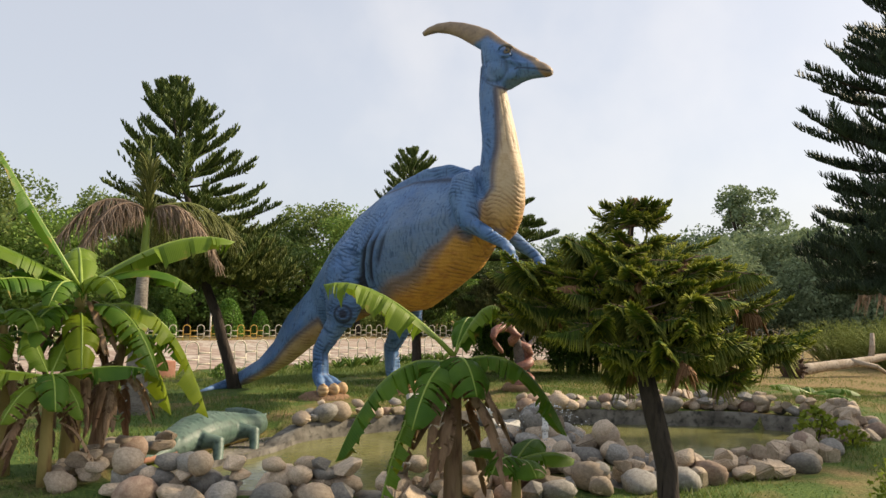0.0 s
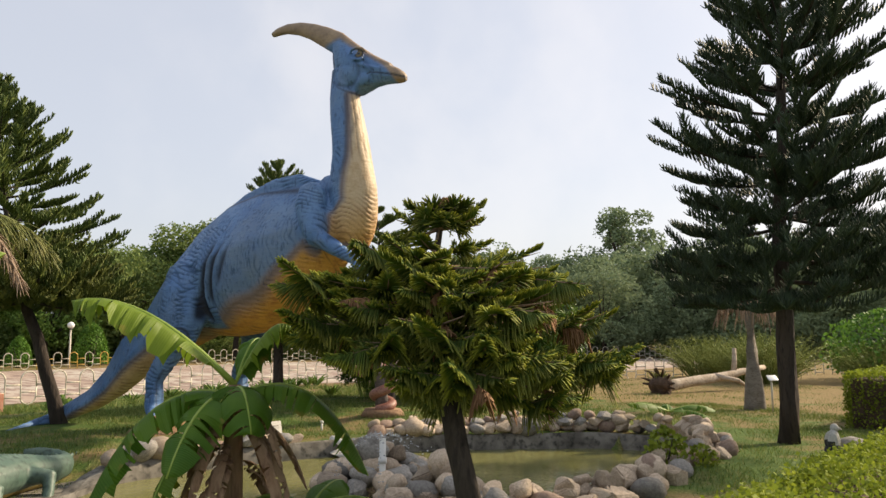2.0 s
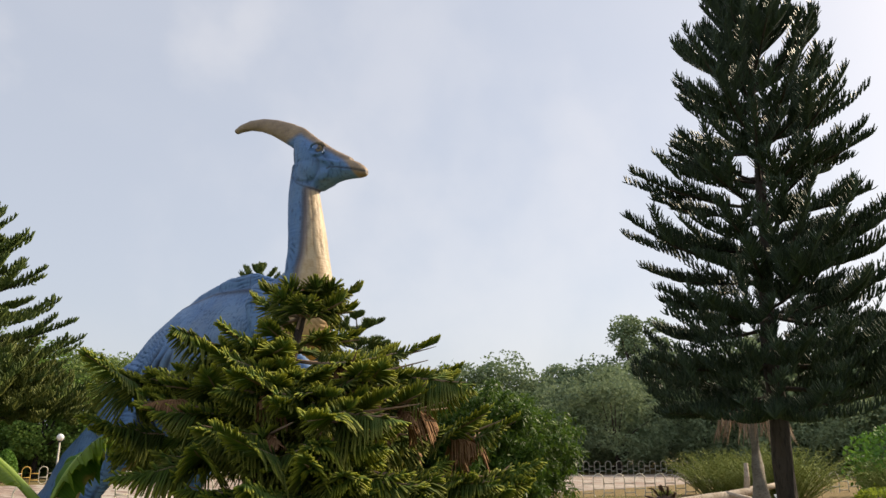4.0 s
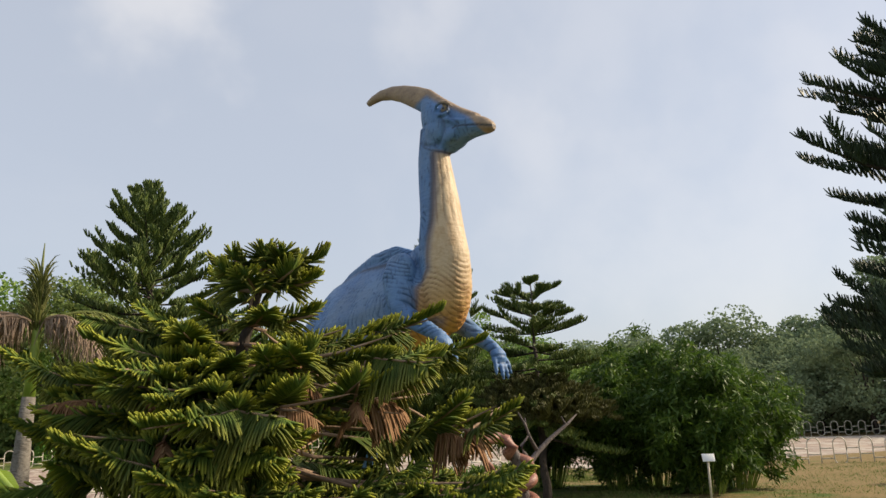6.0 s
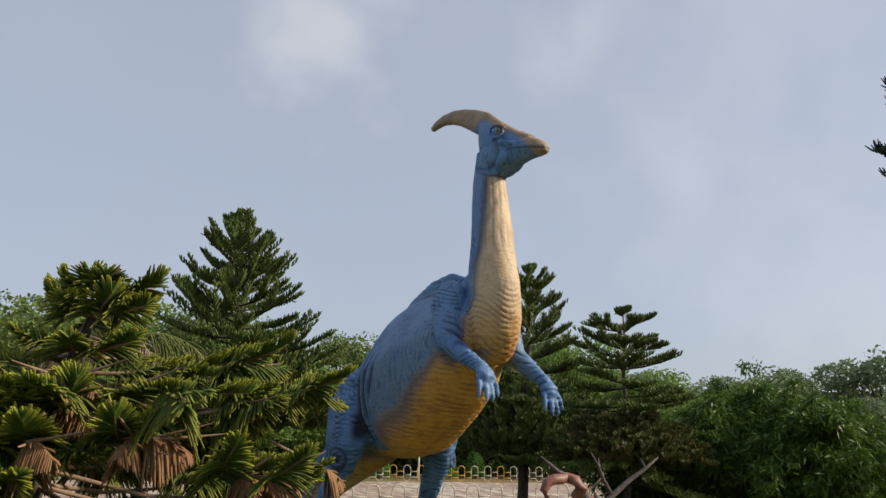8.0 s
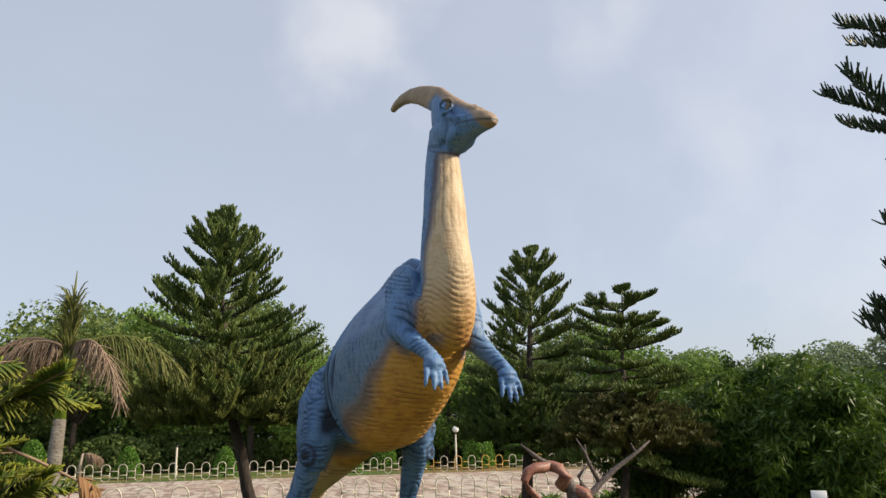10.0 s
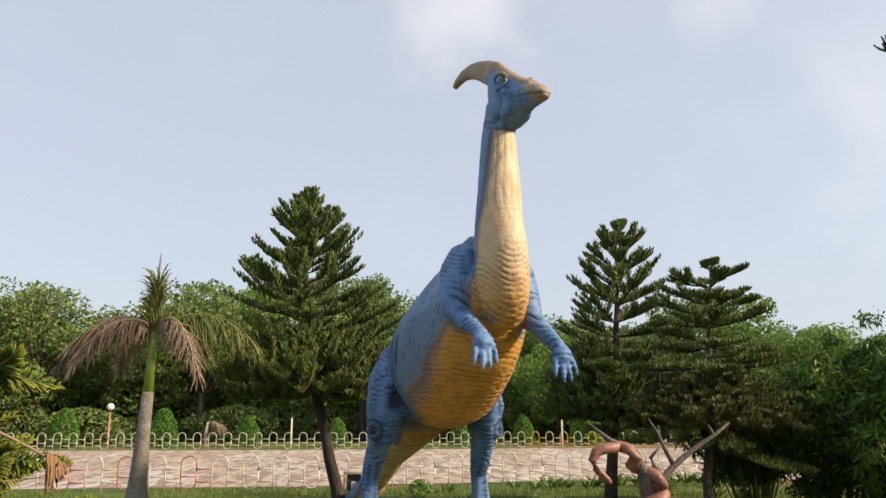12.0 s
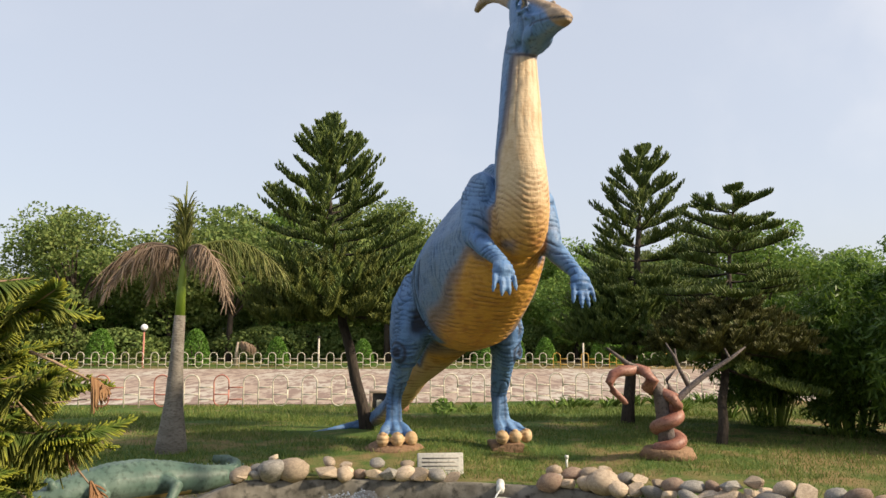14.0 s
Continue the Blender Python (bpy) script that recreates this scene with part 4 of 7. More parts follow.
    # folds between thigh and flank: pressed in below, their shade painted dark here
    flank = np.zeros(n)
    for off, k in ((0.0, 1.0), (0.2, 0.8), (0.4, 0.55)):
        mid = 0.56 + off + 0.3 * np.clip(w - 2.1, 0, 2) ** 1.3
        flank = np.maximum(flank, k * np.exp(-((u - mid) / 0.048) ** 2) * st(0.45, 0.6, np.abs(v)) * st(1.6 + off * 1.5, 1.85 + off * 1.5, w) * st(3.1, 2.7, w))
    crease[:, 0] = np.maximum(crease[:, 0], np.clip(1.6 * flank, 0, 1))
    # dark streaks on the neck, beside the pale band
    streak = np.exp(-((front - edge + 0.16 + 0.35 * nz) / 0.14) ** 2) * st(3.7, 4.2, w) * st(5.5, 5.2, w)
    crease[:, 0] = np.maximum(crease[:, 0], 0.6 * streak)
    for off in (0.0, 0.3):
        slant = np.exp(-((front - edge - 0.12 - 1.3 * (w - 4.95 + off)) / 0.13) ** 2) * st(4.8 - off, 4.95 - off, w) * st(5.5 - off, 5.25 - off, w) * (v < nv)
        crease[:, 0] = np.maximum(crease[:, 0], 0.5 * slant * np.clip(0.6 + nz, 0, 1))
    # wrinkles pressed into the skin: level rings on neck and limbs, folds on the chest
    big = np.array([noise.noise(Vector((a * 2.2, b * 2.2, c * 2.2 + 9))) for a, b, c in co])
    limb = (is_arm | leg | thigh | (w > 3.85) & (w < 4.4) & (u < nu)).astype(np.float32)
    chest = ((u > 2.7) & (w < 4.3) & ~is_arm).astype(np.float32)

    def folds(x, sharp):
        return np.clip(np.abs(np.sin(x)) * -1 + 1, 0, 1) ** sharp

    ring = folds(w * 34 + 10 * nz + 5 * big, 3)
    fine0 = np.array([noise.noise(Vector((a * 5, b * 5, c * 5 + 3))) for a, b, c in co])
    haunch = ((np.abs(v) > 0.3) & (w > 1.5) & (w < 3.3) & (u > -0.75) & (u < 0.54 + 0.3 * np.clip(w - 2.1, 0, 2) ** 1.3)).astype(np.float32)
    wrinkle = -0.026 * limb * ring * (w > 0.5) * (w < 5.2) * np.clip(0.45 + 2.0 * fine0, 0, 1)
    wrinkle += -0.024 * haunch * folds(w * 44 + 14 * u + 3 * nz + 2 * fine0, 3) * np.clip(0.7 + 1.2 * fine0, 0, 1)
    wrinkle += -0.014 * chest * folds(w * 44 - 95 * (v - nv) ** 2 + 2.2 * nz + 1.6 * fine0, 2.5) * np.clip(0.75 + fine0 * 1.2, 0, 1) * st(3.95, 3.45, w)
    veins = ((w > 4.1) & (w < 5.4) & (throat > 0.3)).astype(np.float32)
    wrinkle += -0.009 * veins * folds(np.arctan2(v - nv, u - nu) * 8 + 2.5 * nz + w * 0.8, 3) * np.clip(0.4 + 1.5 * big, 0, 1)
    fine = np.array([noise.noise(Vector((a * 4.5, b * 4.5, c * 4.5 + 3))) for a, b, c in co])
    bellyfold = -0.015 * (belly > 0.3) * (u < 2.7) * folds(w * 44 + u * 10 + 2.2 * nz + 1.8 * fine, 2.5) * np.clip(0.35 + fine * 1.8, 0, 1)
    side_skin = ((belly < 0.4) & (chest < 0.5) & (limb < 0.5) & (w < 4.2)).astype(np.float32)
    wrinkle += -0.012 * side_skin * folds(u * 46 + 6 * nz + 4 * fine, 3) * np.clip(0.3 + fine * 2.0, 0, 1)
    pores = np.array([noise.noise(Vector((a * 11, b * 11, c * 7))) for a, b, c in co]) * 0.003 * (w < 5.3)
    co = co + no * (wrinkle + bellyfold + pores - 0.06 * flank - 0.022 * jowl)[:, None]
    fused.vertices.foreach_set("co", co.astype(np.float32).ravel())
    # wrinkle depth, by which the skin colour is darkened
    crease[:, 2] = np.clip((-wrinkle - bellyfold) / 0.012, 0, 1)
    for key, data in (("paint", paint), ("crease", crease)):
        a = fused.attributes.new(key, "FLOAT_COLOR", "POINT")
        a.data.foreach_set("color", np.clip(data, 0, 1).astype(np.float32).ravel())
    # the flanks have weathered to a dull grey blue
    dull = 0.6 * st(0.65, 1.1, u - 0.3 * np.clip(w - 2.1, 0, 2)) * st(2.75, 2.3, u) * st(3.9, 3.2, w + 0.3 * nz) * bare
    a = fused.attributes.new("worn", "FLOAT", "POINT")
    a.data.foreach_set("value", dull.astype(np.float32))
    fused.materials.clear()
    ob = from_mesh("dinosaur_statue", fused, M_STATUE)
    ob.matrix_world = DINO
    tagged(ob, "tall blue and ochre painted crested dinosaur statue on grass", "statue")
    # bare earth and small plinths under the feet
    bm = bmesh.new()
    ball(bm, (0, 0, -0.15), (0.5, 0.5, 0.14), seg=18)
    for q in bm.verts:
        q.co += Vector((noise.noise(q.co * 5), noise.noise(q.co * 5 + Vector((9, 0, 0))), 0.5 * noise.noise(q.co * 7))) * 0.06
    p = DINO @ Vector((-0.2, -1.0, 0.07))
    e = part("earth_mound", bm, M_DIRT)
    e.matrix_world = Matrix.Translation(p)
    tagged(e, "small mound of bare brown earth under the statue's foot", "mound")
    bm = bmesh.new()
    box(bm, -0.28, -0.26, -0.36, 0.24, 0.26, 0.0, 0.04)
    bmesh.ops.subdivide_edges(bm, edges=bm.edges[:], cuts=2)
    for q in bm.verts:
        q.co += Vector((noise.noise(q.co * 5), noise.noise(q.co * 5 + Vector((9, 0, 0))), 0)) * 0.07
    e = part("plinth", bm, M_DIRT)
    e.matrix_world = Matrix.Translation(DINO @ Vector((0.0, 0.82, 0.02)))
    tagged(e, "rough brown masonry plinth under the statue's raised foot", "plinth")


build_dinosaur()


# ---- plants ----
UP = np.array([0.0, 0.0, 1.0])


def unit(a):
    return a / (np.linalg.norm(a, axis=-1, keepdims=True) + 1e-9)


def cords(P, D, L, R, bend=0.3, sides=3, steps=3, blunt=False):
    """Many tapered cords at once: starts P, directions D, lengths L, radii R, bent upwards."""
    P, D = np.asarray(P, float), unit(np.asarray(D, float))
    n = len(P)
    L = np.broadcast_to(np.asarray(L, float), n)[:, None]
    R = np.broadcast_to(np.asarray(R, float), n)[:, None]
    bend = np.broadcast_to(np.asarray(bend, float), n)[:, None]
    side = unit(np.cross(D, UP + 0.01))
    up = np.cross(side, D)
    taper = [1.0, 0.95, 0.8, 0.25] if steps == 3 else ([1.0, 0.85, 0.2] if steps == 2 else [1.0, 0.2])
    if blunt:
        taper = [1.0] * steps + [0.55]
    rings = []
    for i in range(steps + 1):
        t = i / steps
        c = P + D * L * t + UP * (bend * L * t * t)
        for k in range(sides):
            q = 2 * math.pi * k / sides
            rings.append(c + (side * math.cos(q) + up * math.sin(q)) * R * taper[i])
    verts = np.stack(rings, 1)
    per = (steps + 1) * sides
    base = (np.arange(n) * per)[:, None]
    quads = []
    for i in range(steps):
        for k in range(sides):
            a, b = i * sides + k, i * sides + (k + 1) % sides
            quads.append(np.concatenate([base + a, base + b, base + b + sides, base + a + sides], 1))
    return verts.reshape(-1, 3), np.concatenate(quads, 0)


def cord_mesh(name, P, D, L, R, mat, parent, bend=0.3, sides=3, steps=3, label="", blunt=False):
    v, f = cords(P, D, L, R, bend, sides, steps, blunt)
    ob = raw(name, v, f, mat, parent, label)
    if blunt:
        along = ob.data.attributes.new("along", "FLOAT", "POINT")
        along.data.foreach_set("value", np.tile(np.repeat(np.arange(steps + 1) / steps, sides), len(P)).astype(np.float32))
    return ob


def frond_cords(rng, p, d, length, rise, count, cord, spread=0.75, lift=0.8, start=0.12, ahead=0.42):
    """Cords standing up in a thick V along a rising frond, longest in the middle and crowded at the tip: starts, directions and lengths."""
    d = unit(np.asarray(d, float))
    t = np.linspace(start, 1.0, count)
    axis = p + np.outer(t, d) * length + np.outer(t * t, UP) * rise * length
    tan = unit(d + np.outer(2 * t * rise, UP))
    side = unit(np.cross(d, UP + 1e-3))
    P, D, L = [], [], []
    for s, k in ((-1, 1.0), (1, 1.0), (-0.4, 0.85), (0.4, 0.85)):
        w = tan * ahead + side * s * spread + UP * lift * (1.25 - abs(s) * 0.6)
        w = w + rng.normal(0, 0.14, w.shape)
        P.append(axis)
        D.append(w)
        L.append(k * cord * (0.6 + 0.5 * np.sin(np.clip(t * 0.8 + 0.15, 0, 1) * math.pi) ** 0.7) * rng.uniform(0.8, 1.15, count))
    tip = min(6, count)
    P.append(axis[-tip:])
    D.append(tan[-tip:] + UP * 0.2 + rng.normal(0, 0.3, (tip, 3)))
    L.append(np.full(tip, cord * 0.8))
    return np.concatenate(P), np.concatenate(D), np.concatenate(L)


def araucaria(name, seed, base, top, low, radius, tiers, per_tier, cord, cord_r, count, trunk_r, mats, label, rise=0.35, shape=0.8, skirt=0, bend=0.35, sag=0.0, kink=None, fan=3, steep=62):
    """A tiered araucaria: leaning trunk, rising fronds tier by tier, and a bushier skirt below."""
    rng = np.random.default_rng(seed)
    base, top = np.array(base, float), np.array(top, float)
    tree = thing(name, *base, label, "tree")
    top = top - base
    height = top[2]

    def axis(t):
        k = np.array([0.0, 0.0, 0.0]) if kink is None else np.array(kink) * math.sin(math.pi * t)
        return top * t + k

    bm = bmesh.new()
    steps = 12
    tube(bm, [axis(i / steps) + (rng.normal(0, trunk_r * 0.15, 3) if 0 < i < steps else 0) - np.array([0, 0, 0.15 if i == 0 else 0]) for i in range(steps + 1)],
         [trunk_r * (1.25 if i == 0 else 1.0) * (1 - 0.86 * i / steps) for i in range(steps + 1)], 10)
    part("trunk", bm, mats[1], tree)
    P, D, L, BP, BD, BL, BR = [], [], [], [], [], [], []
    for k in range(tiers):
        s = k / (tiers - 1)
        h = low + (height - 0.08 - low) * (s ** 0.92)
        r = radius * ((1 - s) ** shape) + 0.18 * height / 6
        n = per_tier if s < 0.85 else max(4, per_tier - 2)
        a0 = rng.uniform(0, 6.28)
        for j in range(n):
            a = a0 + 6.283 * j / n + rng.normal(0, 0.16)
            pitch = radians(-14 + steep * s ** 1.3) + rng.normal(0, 0.08) - sag * (1 - s)
            d = np.array([math.cos(a) * math.cos(pitch), math.sin(a) * math.cos(pitch), math.sin(pitch)])
            length = r * rng.uniform(0.8, 1.15)
            p = axis(min(0.99, (h + rng.normal(0, 0.11) * (1 - 0.7 * s)) / height))
            rs = rise * rng.uniform(0.6, 1.3)
            q = frond_cords(rng, p, d, length, rs, max(6, int(count * (0.35 + 0.65 * length / radius))), cord * (0.75 + 0.25 * (1 - s)), start=0.1 if s > 0.5 else 0.25)
            P.append(q[0]), D.append(q[1]), L.append(q[2])
            BP.append(p), BD.append(d), BL.append(length), BR.append(rs)
            # side fronds fan out from the middle of the branch
            for sgn in (-1, 1, -1, 1)[:fan]:
                f0 = rng.uniform(0.35, 0.7)
                yaw = sgn * rng.uniform(0.45, 0.85)
                e = np.array([d[0] * math.cos(yaw) - d[1] * math.sin(yaw), d[0] * math.sin(yaw) + d[1] * math.cos(yaw), d[2] + 0.1])
                q = frond_cords(rng, p + d * length * f0 + UP * rs * length * f0 * f0, e, length * (1.02 - f0) * rng.uniform(0.8, 1.1), rs, max(5, int(count * 0.4)), cord * 0.85, start=0.08)
                P.append(q[0]), D.append(q[1]), L.append(q[2])
    P2, D2, L2 = [], [], []
    for k in range(skirt):
        a, h = rng.uniform(0, 6.28), low * rng.uniform(0.93, 1.03) + (height * 0.5 - low) * rng.uniform(0, 1) ** 1.6
        rr = radius * rng.uniform(0.25, 1.0) * (1 - 0.7 * max(0, (h - low) / (height * 0.5 - low)) ** 1.5)
        p = axis(h / height) + np.array([math.cos(a) * rr, math.sin(a) * rr, 0])
        d = np.array([math.cos(a + rng.normal(0, 0.7)), math.sin(a + rng.normal(0, 0.7)), rng.normal(0.1, 0.35)])
        q = frond_cords(rng, p, d, rng.uniform(0.25, 0.5) * height / 6, rise, 9, cord * 0.7)
        P2.append(q[0]), D2.append(q[1]), L2.append(q[2])
    P, D, L = np.concatenate(P), np.concatenate(D), np.concatenate(L)
    cord_mesh("crown", P, D, L, cord_r * rng.uniform(0.8, 1.2, len(P)), mats[0], tree, bend, 3, 2, "", True)
    P2, D2, L2 = np.concatenate(P2), np.concatenate(D2), np.concatenate(L2)
    cord_mesh("lower_crown", P2, D2, L2, cord_r * rng.uniform(0.7, 1.1, len(P2)), mats[-1], tree, bend, 3, 1, "bushier lower fronds", True)
    BP, BD, BL = np.array(BP), np.array(BD), np.array(BL)
    cord_mesh("limb_frame", BP, BD, BL, 0.006 + 0.012 * BL, mats[1], tree, np.array(BR), 4)
    return tree


araucaria("araucaria_tree", 11, (-0.42, 2.76, -0.24), (-1.42, 4.7, 6.36), 2.35, 1.72, 13, 6, 0.15, 0.017, 26, 0.13, (M_ARAU, M_BARK, M_ARAU_LOW),
          "green araucaria tree with upswept tiers and a leaning dark trunk", 0.36, 0.72, 900, kink=(-0.25, -0.3, 0), steep=56)
araucaria("araucaria_tree", 12, (4.95, 3.7, -0.3), (6.14, 5.67, 6.15), 1.95, 1.5, 12, 6, 0.16, 0.015, 22, 0.14, (M_ARAU, M_BARK, M_ARAU),
          "grey-green araucaria tree with open upper tiers behind a snake sculpture", 0.32, 0.66, 700, fan=3, steep=54)
araucaria("araucaria_tree", 13, (5.4, 0.25, -0.2), (6.76, 2.24, 4.62), 1.75, 1.35, 8, 7, 0.14, 0.013, 22, 0.09, (M_ARAU, M_BARK, M_ARAU_BROWN),
          "sparse araucaria tree with a flat umbrella top and thin trunk", 0.14, 0.42, 760, sag=0.1, fan=3, steep=36)
araucaria("araucaria_tree", 14, (5.6, -7.9, -0.12), (5.45, -8.2, 8.4), 2.3, 1.74, 14, 8, 0.17, 0.0105, 42, 0.15, (M_ARAU_DARK, M_BARK, M_ARAU_DARK),
          "tall dark araucaria tree with dense upturned tiers beside the hedge", 0.34, 0.62, 260, fan=3, sag=0.08)


def plume(rng, p, d, length, curl, cord, droop=0.0, density=95):
    """One branch tip: close-set cords on both sides, short and upright at the tip, longer and hanging further back."""
    d = unit(np.asarray(d, float))
    count = int(density * length) + 8
    t = np.linspace(0.0, 1.0, count)
    axis = p + np.outer(t, d) * length + np.outer(t * t, UP) * curl * length
    tan = unit(d + np.outer(2 * t * curl, UP))
    side = unit(np.cross(d, UP + 1e-3))
    stand = rng.uniform(0.3, 1.0)
    lift = (-0.1 + stand * t - droop)[:, None]
    P, D, L, B = [], [], [], []
    for s in (-1, 1):
        P.append(axis)
        D.append(tan * (0.35 + 0.3 * t[:, None]) + side * s * (1.0 - 0.5 * t[:, None]) + UP * lift + rng.normal(0, 0.07, axis.shape))
        L.append(cord * (1.4 - 0.95 * t ** 1.2) * rng.uniform(0.88, 1.08, count))
        B.append(-0.4 + (0.3 + 0.5 * stand) * t - 0.4 * droop + rng.normal(0, 0.05, count))
    keep = rng.random(count) < 0.6
    P.append(axis[keep]), D.append((tan * 0.6 + UP * (0.95 - droop) + rng.normal(0, 0.22, axis.shape))[keep]), L.append((cord * (0.65 - 0.25 * t))[keep]), B.append((0.05 - 0.3 * droop + 0 * t)[keep])
    T = np.concatenate([t, t, t[keep]])
    return [np.concatenate(x) for x in (P, D, L, B)] + [T]


def young_araucaria():
    """The young tree beside the path, with thick rope-like needles and dead brown sprays."""
    rng = np.random.default_rng(21)
    base = np.array([-2.78, -8.95, gz(-2.78, -8.95)])
    tree = thing("young_araucaria_tree", *base, "young araucaria with thick rope-like fronds, some dead and brown", "tree")
    top = np.array([-2.56, -8.5, 2.34]) - base
    bm = bmesh.new()
    pts = [(0, 0, -0.15), (0.0, 0.02, 0.2), (0.02, 0.05, 0.55), (-0.02, 0.12, 0.9), (0.05, 0.3, 1.4), (0.1, 0.42, 1.9), tuple(top)]
    tube(bm, pts, [0.085, 0.075, 0.07, 0.065, 0.05, 0.03, 0.01], 12)
    bmesh.ops.subdivide_edges(bm, edges=bm.edges[:], cuts=2)
    for v in bm.verts:
        v.co += v.normal * (0.012 * noise.noise(v.co * 22))
    part("trunk", bm, M_BARK, tree)

    def axis(h):
        return np.array([np.interp(h, [p[2] for p in pts], [p[i] for p in pts]) for i in range(3)])

    bright, dark, dead = ([], [], [], []), ([], [], [], []), ([], [], [], [])
    twigs = ([], [], [], [], [])

    def twig(p, d, length, r, bend):
        for b, x in zip(twigs, (p, d, length, r, bend)):
            b.append(x)

    def spray(kind, *args):
        q = plume(rng, *args)
        young = q[4] + rng.normal(0, 0.12, len(q[4])) > (0.35 if kind == "young" else 0.9)
        for i in range(4):
            if kind == "dead":
                dead[i].append(q[i])
            else:
                bright[i].append(q[i][young]), dark[i].append(q[i][~young])

    for h in (1.36, 1.42, 1.48, 1.54, 1.6, 1.67, 1.74, 1.81, 1.89, 1.97, 2.05, 2.2, 2.29):
        s = min(1.0, (h - 1.36) / 0.84)
        reach = np.interp(h, [1.36, 1.48, 1.65, 1.81, 1.89, 1.97, 2.05, 2.2, 2.29], [0.82, 1.0, 0.98, 0.82, 0.66, 0.54, 0.4, 0.3, 0.26])
        k = 7 if s < 0.7 or h > 2.15 else 5
        a0 = rng.uniform(0, 6.28)
        for j in range(k):
            a = a0 + 6.283 * j / k + rng.normal(0, 0.25)
            low = s < 0.3
            pitch = radians(-16 + 20 * s + (4 if h > 2.15 else 0)) + rng.normal(0, 0.1)
            if s < 0.22 and math.cos(a - 2.35) > 0.25:
                continue
            d = np.array([math.cos(a) * math.cos(pitch), math.sin(a) * math.cos(pitch), math.sin(pitch)])
            p = axis(h)
            length = reach * rng.uniform(0.82, 1.1) * (1 + (0.36 if s < 0.35 else (0.16 if s < 0.72 else 0.0)) * max(0.0, math.cos(a - 0.5)) ** 2 - 0.42 * max(0.0, math.cos(a - 3.75)))
            main = min(0.46, length * 0.62)
            twig(p, d, length, 0.01, 0.1 + rng.normal(0, 0.06))
            start = length - main
            spray("young" if h < 2.25 else "old", p + d * start + UP * 0.1 * start * start / length, d + np.array([0, 0, 0.12]), main, -0.12 if low else rng.uniform(-0.02, 0.16), 0.115, 0.4 if low else rng.uniform(0, 0.2), 105)
            for f in range(int(2.0 + 3.2 * length) if s < 0.6 else (2 if s < 0.8 else 0)):
                f0 = 0.3 + 0.65 * math.sqrt(rng.random())
                q = p + d * length * f0 + UP * 0.1 * length * f0 * f0
                b = a + (1 if f % 2 else -1) * rng.uniform(0.45, 1.0)
                e = np.array([math.cos(b), math.sin(b), rng.normal(-0.05 if low else 0.22 - 0.3 * s, 0.22)])
                ll = rng.uniform(0.2, 0.36)
                twig(q, e, ll, 0.006, 0.05)
                chance = rng.random()
                if chance < 0.08:
                    spray("dead", q, e * np.array([1, 1, 0.3]), ll * 0.5, -0.4, 0.085, 1.0, 80)
                elif chance < 0.3:
                    spray("old", q, e, ll, 0.0, 0.125, rng.uniform(0.4, 0.9), 95)
                else:
                    spray("young", q, e, ll, rng.uniform(0, 0.12), 0.105, rng.uniform(0.0, 0.35) + (0.3 if low else 0), 100)
    # dry sprays at the outside: one on a long bare twig, one under the rim, one stretching away
    for p, d, bare, ll, cord in (((1.05, 0.75, 1.33), (0.6, 0.05, -0.6), 0.3, 0.07, 0.16), ((1.2, 0.72, 1.62), (0.7, 0.1, -0.3), 0.06, 0.08, 0.12), ((-0.3, 0.4, 1.72), (-0.95, 0.1, 0.2), 0.14, 0.2, 0.07),
                                 ((0.35, -0.1, 1.25), (0.5, -0.7, -0.2), 0.1, 0.09, 0.12), ((-0.3, -0.2, 1.3), (-0.3, -0.8, -0.1), 0.1, 0.09, 0.12), ((0.75, 0.5, 1.85), (0.6, -0.5, 0.0), 0.1, 0.08, 0.08), (tuple(top), (0.3, 0.1, 0.9), 0.0, 0.07, 0.08)):
        p, d = np.array(p), unit(np.array(d))
        twig(p - d * 0.25, d, bare + ll + 0.25, 0.008, -0.1)
        spray("dead", p + d * bare - UP * 0.1 * bare, d, ll, -0.3, cord * 0.7, 0.9, 100)
    for bucket, mat, nm, lab in ((bright, M_ARAU_NEAR, "foliage", ""), (dark, M_ARAU_OLD, "inner_foliage", "older darker fronds"), (dead, M_DEAD, "dead_foliage", "dry reddish-brown fronds")):
        P, D, L, B = (np.concatenate(b) for b in bucket)
        cord_mesh(nm, P, D, L, 0.0058 * rng.uniform(0.85, 1.15, len(P)), mat, tree, B, 3, 3, lab, True)
    cord_mesh("limb_frame", np.array(twigs[0]), np.array(twigs[1]), np.array(twigs[2]), np.array(twigs[3]), M_TWIG, tree, np.array(twigs[4]), 6)


young_araucaria()


def leaf_quads(rng, C, size, aspect=1.0, flat=0.0):
    """A leaf of four corners at each centre C, turned at random."""
    n = len(C)
    a = unit(rng.normal(0, 1, (n, 3)) * np.array([1, 1, 1 - flat]))
    b = unit(np.cross(a, rng.normal(0, 1, (n, 3))))
    s = size * rng.uniform(0.6, 1.25, n)[:, None]
    v = np.stack([C - a * s * 0.5, C + b * s * 0.25 * aspect, C + a * s * 0.5, C - b * s * 0.25 * aspect], 1).reshape(-1, 3)
    return v, np.arange(n * 4).reshape(n, 4)


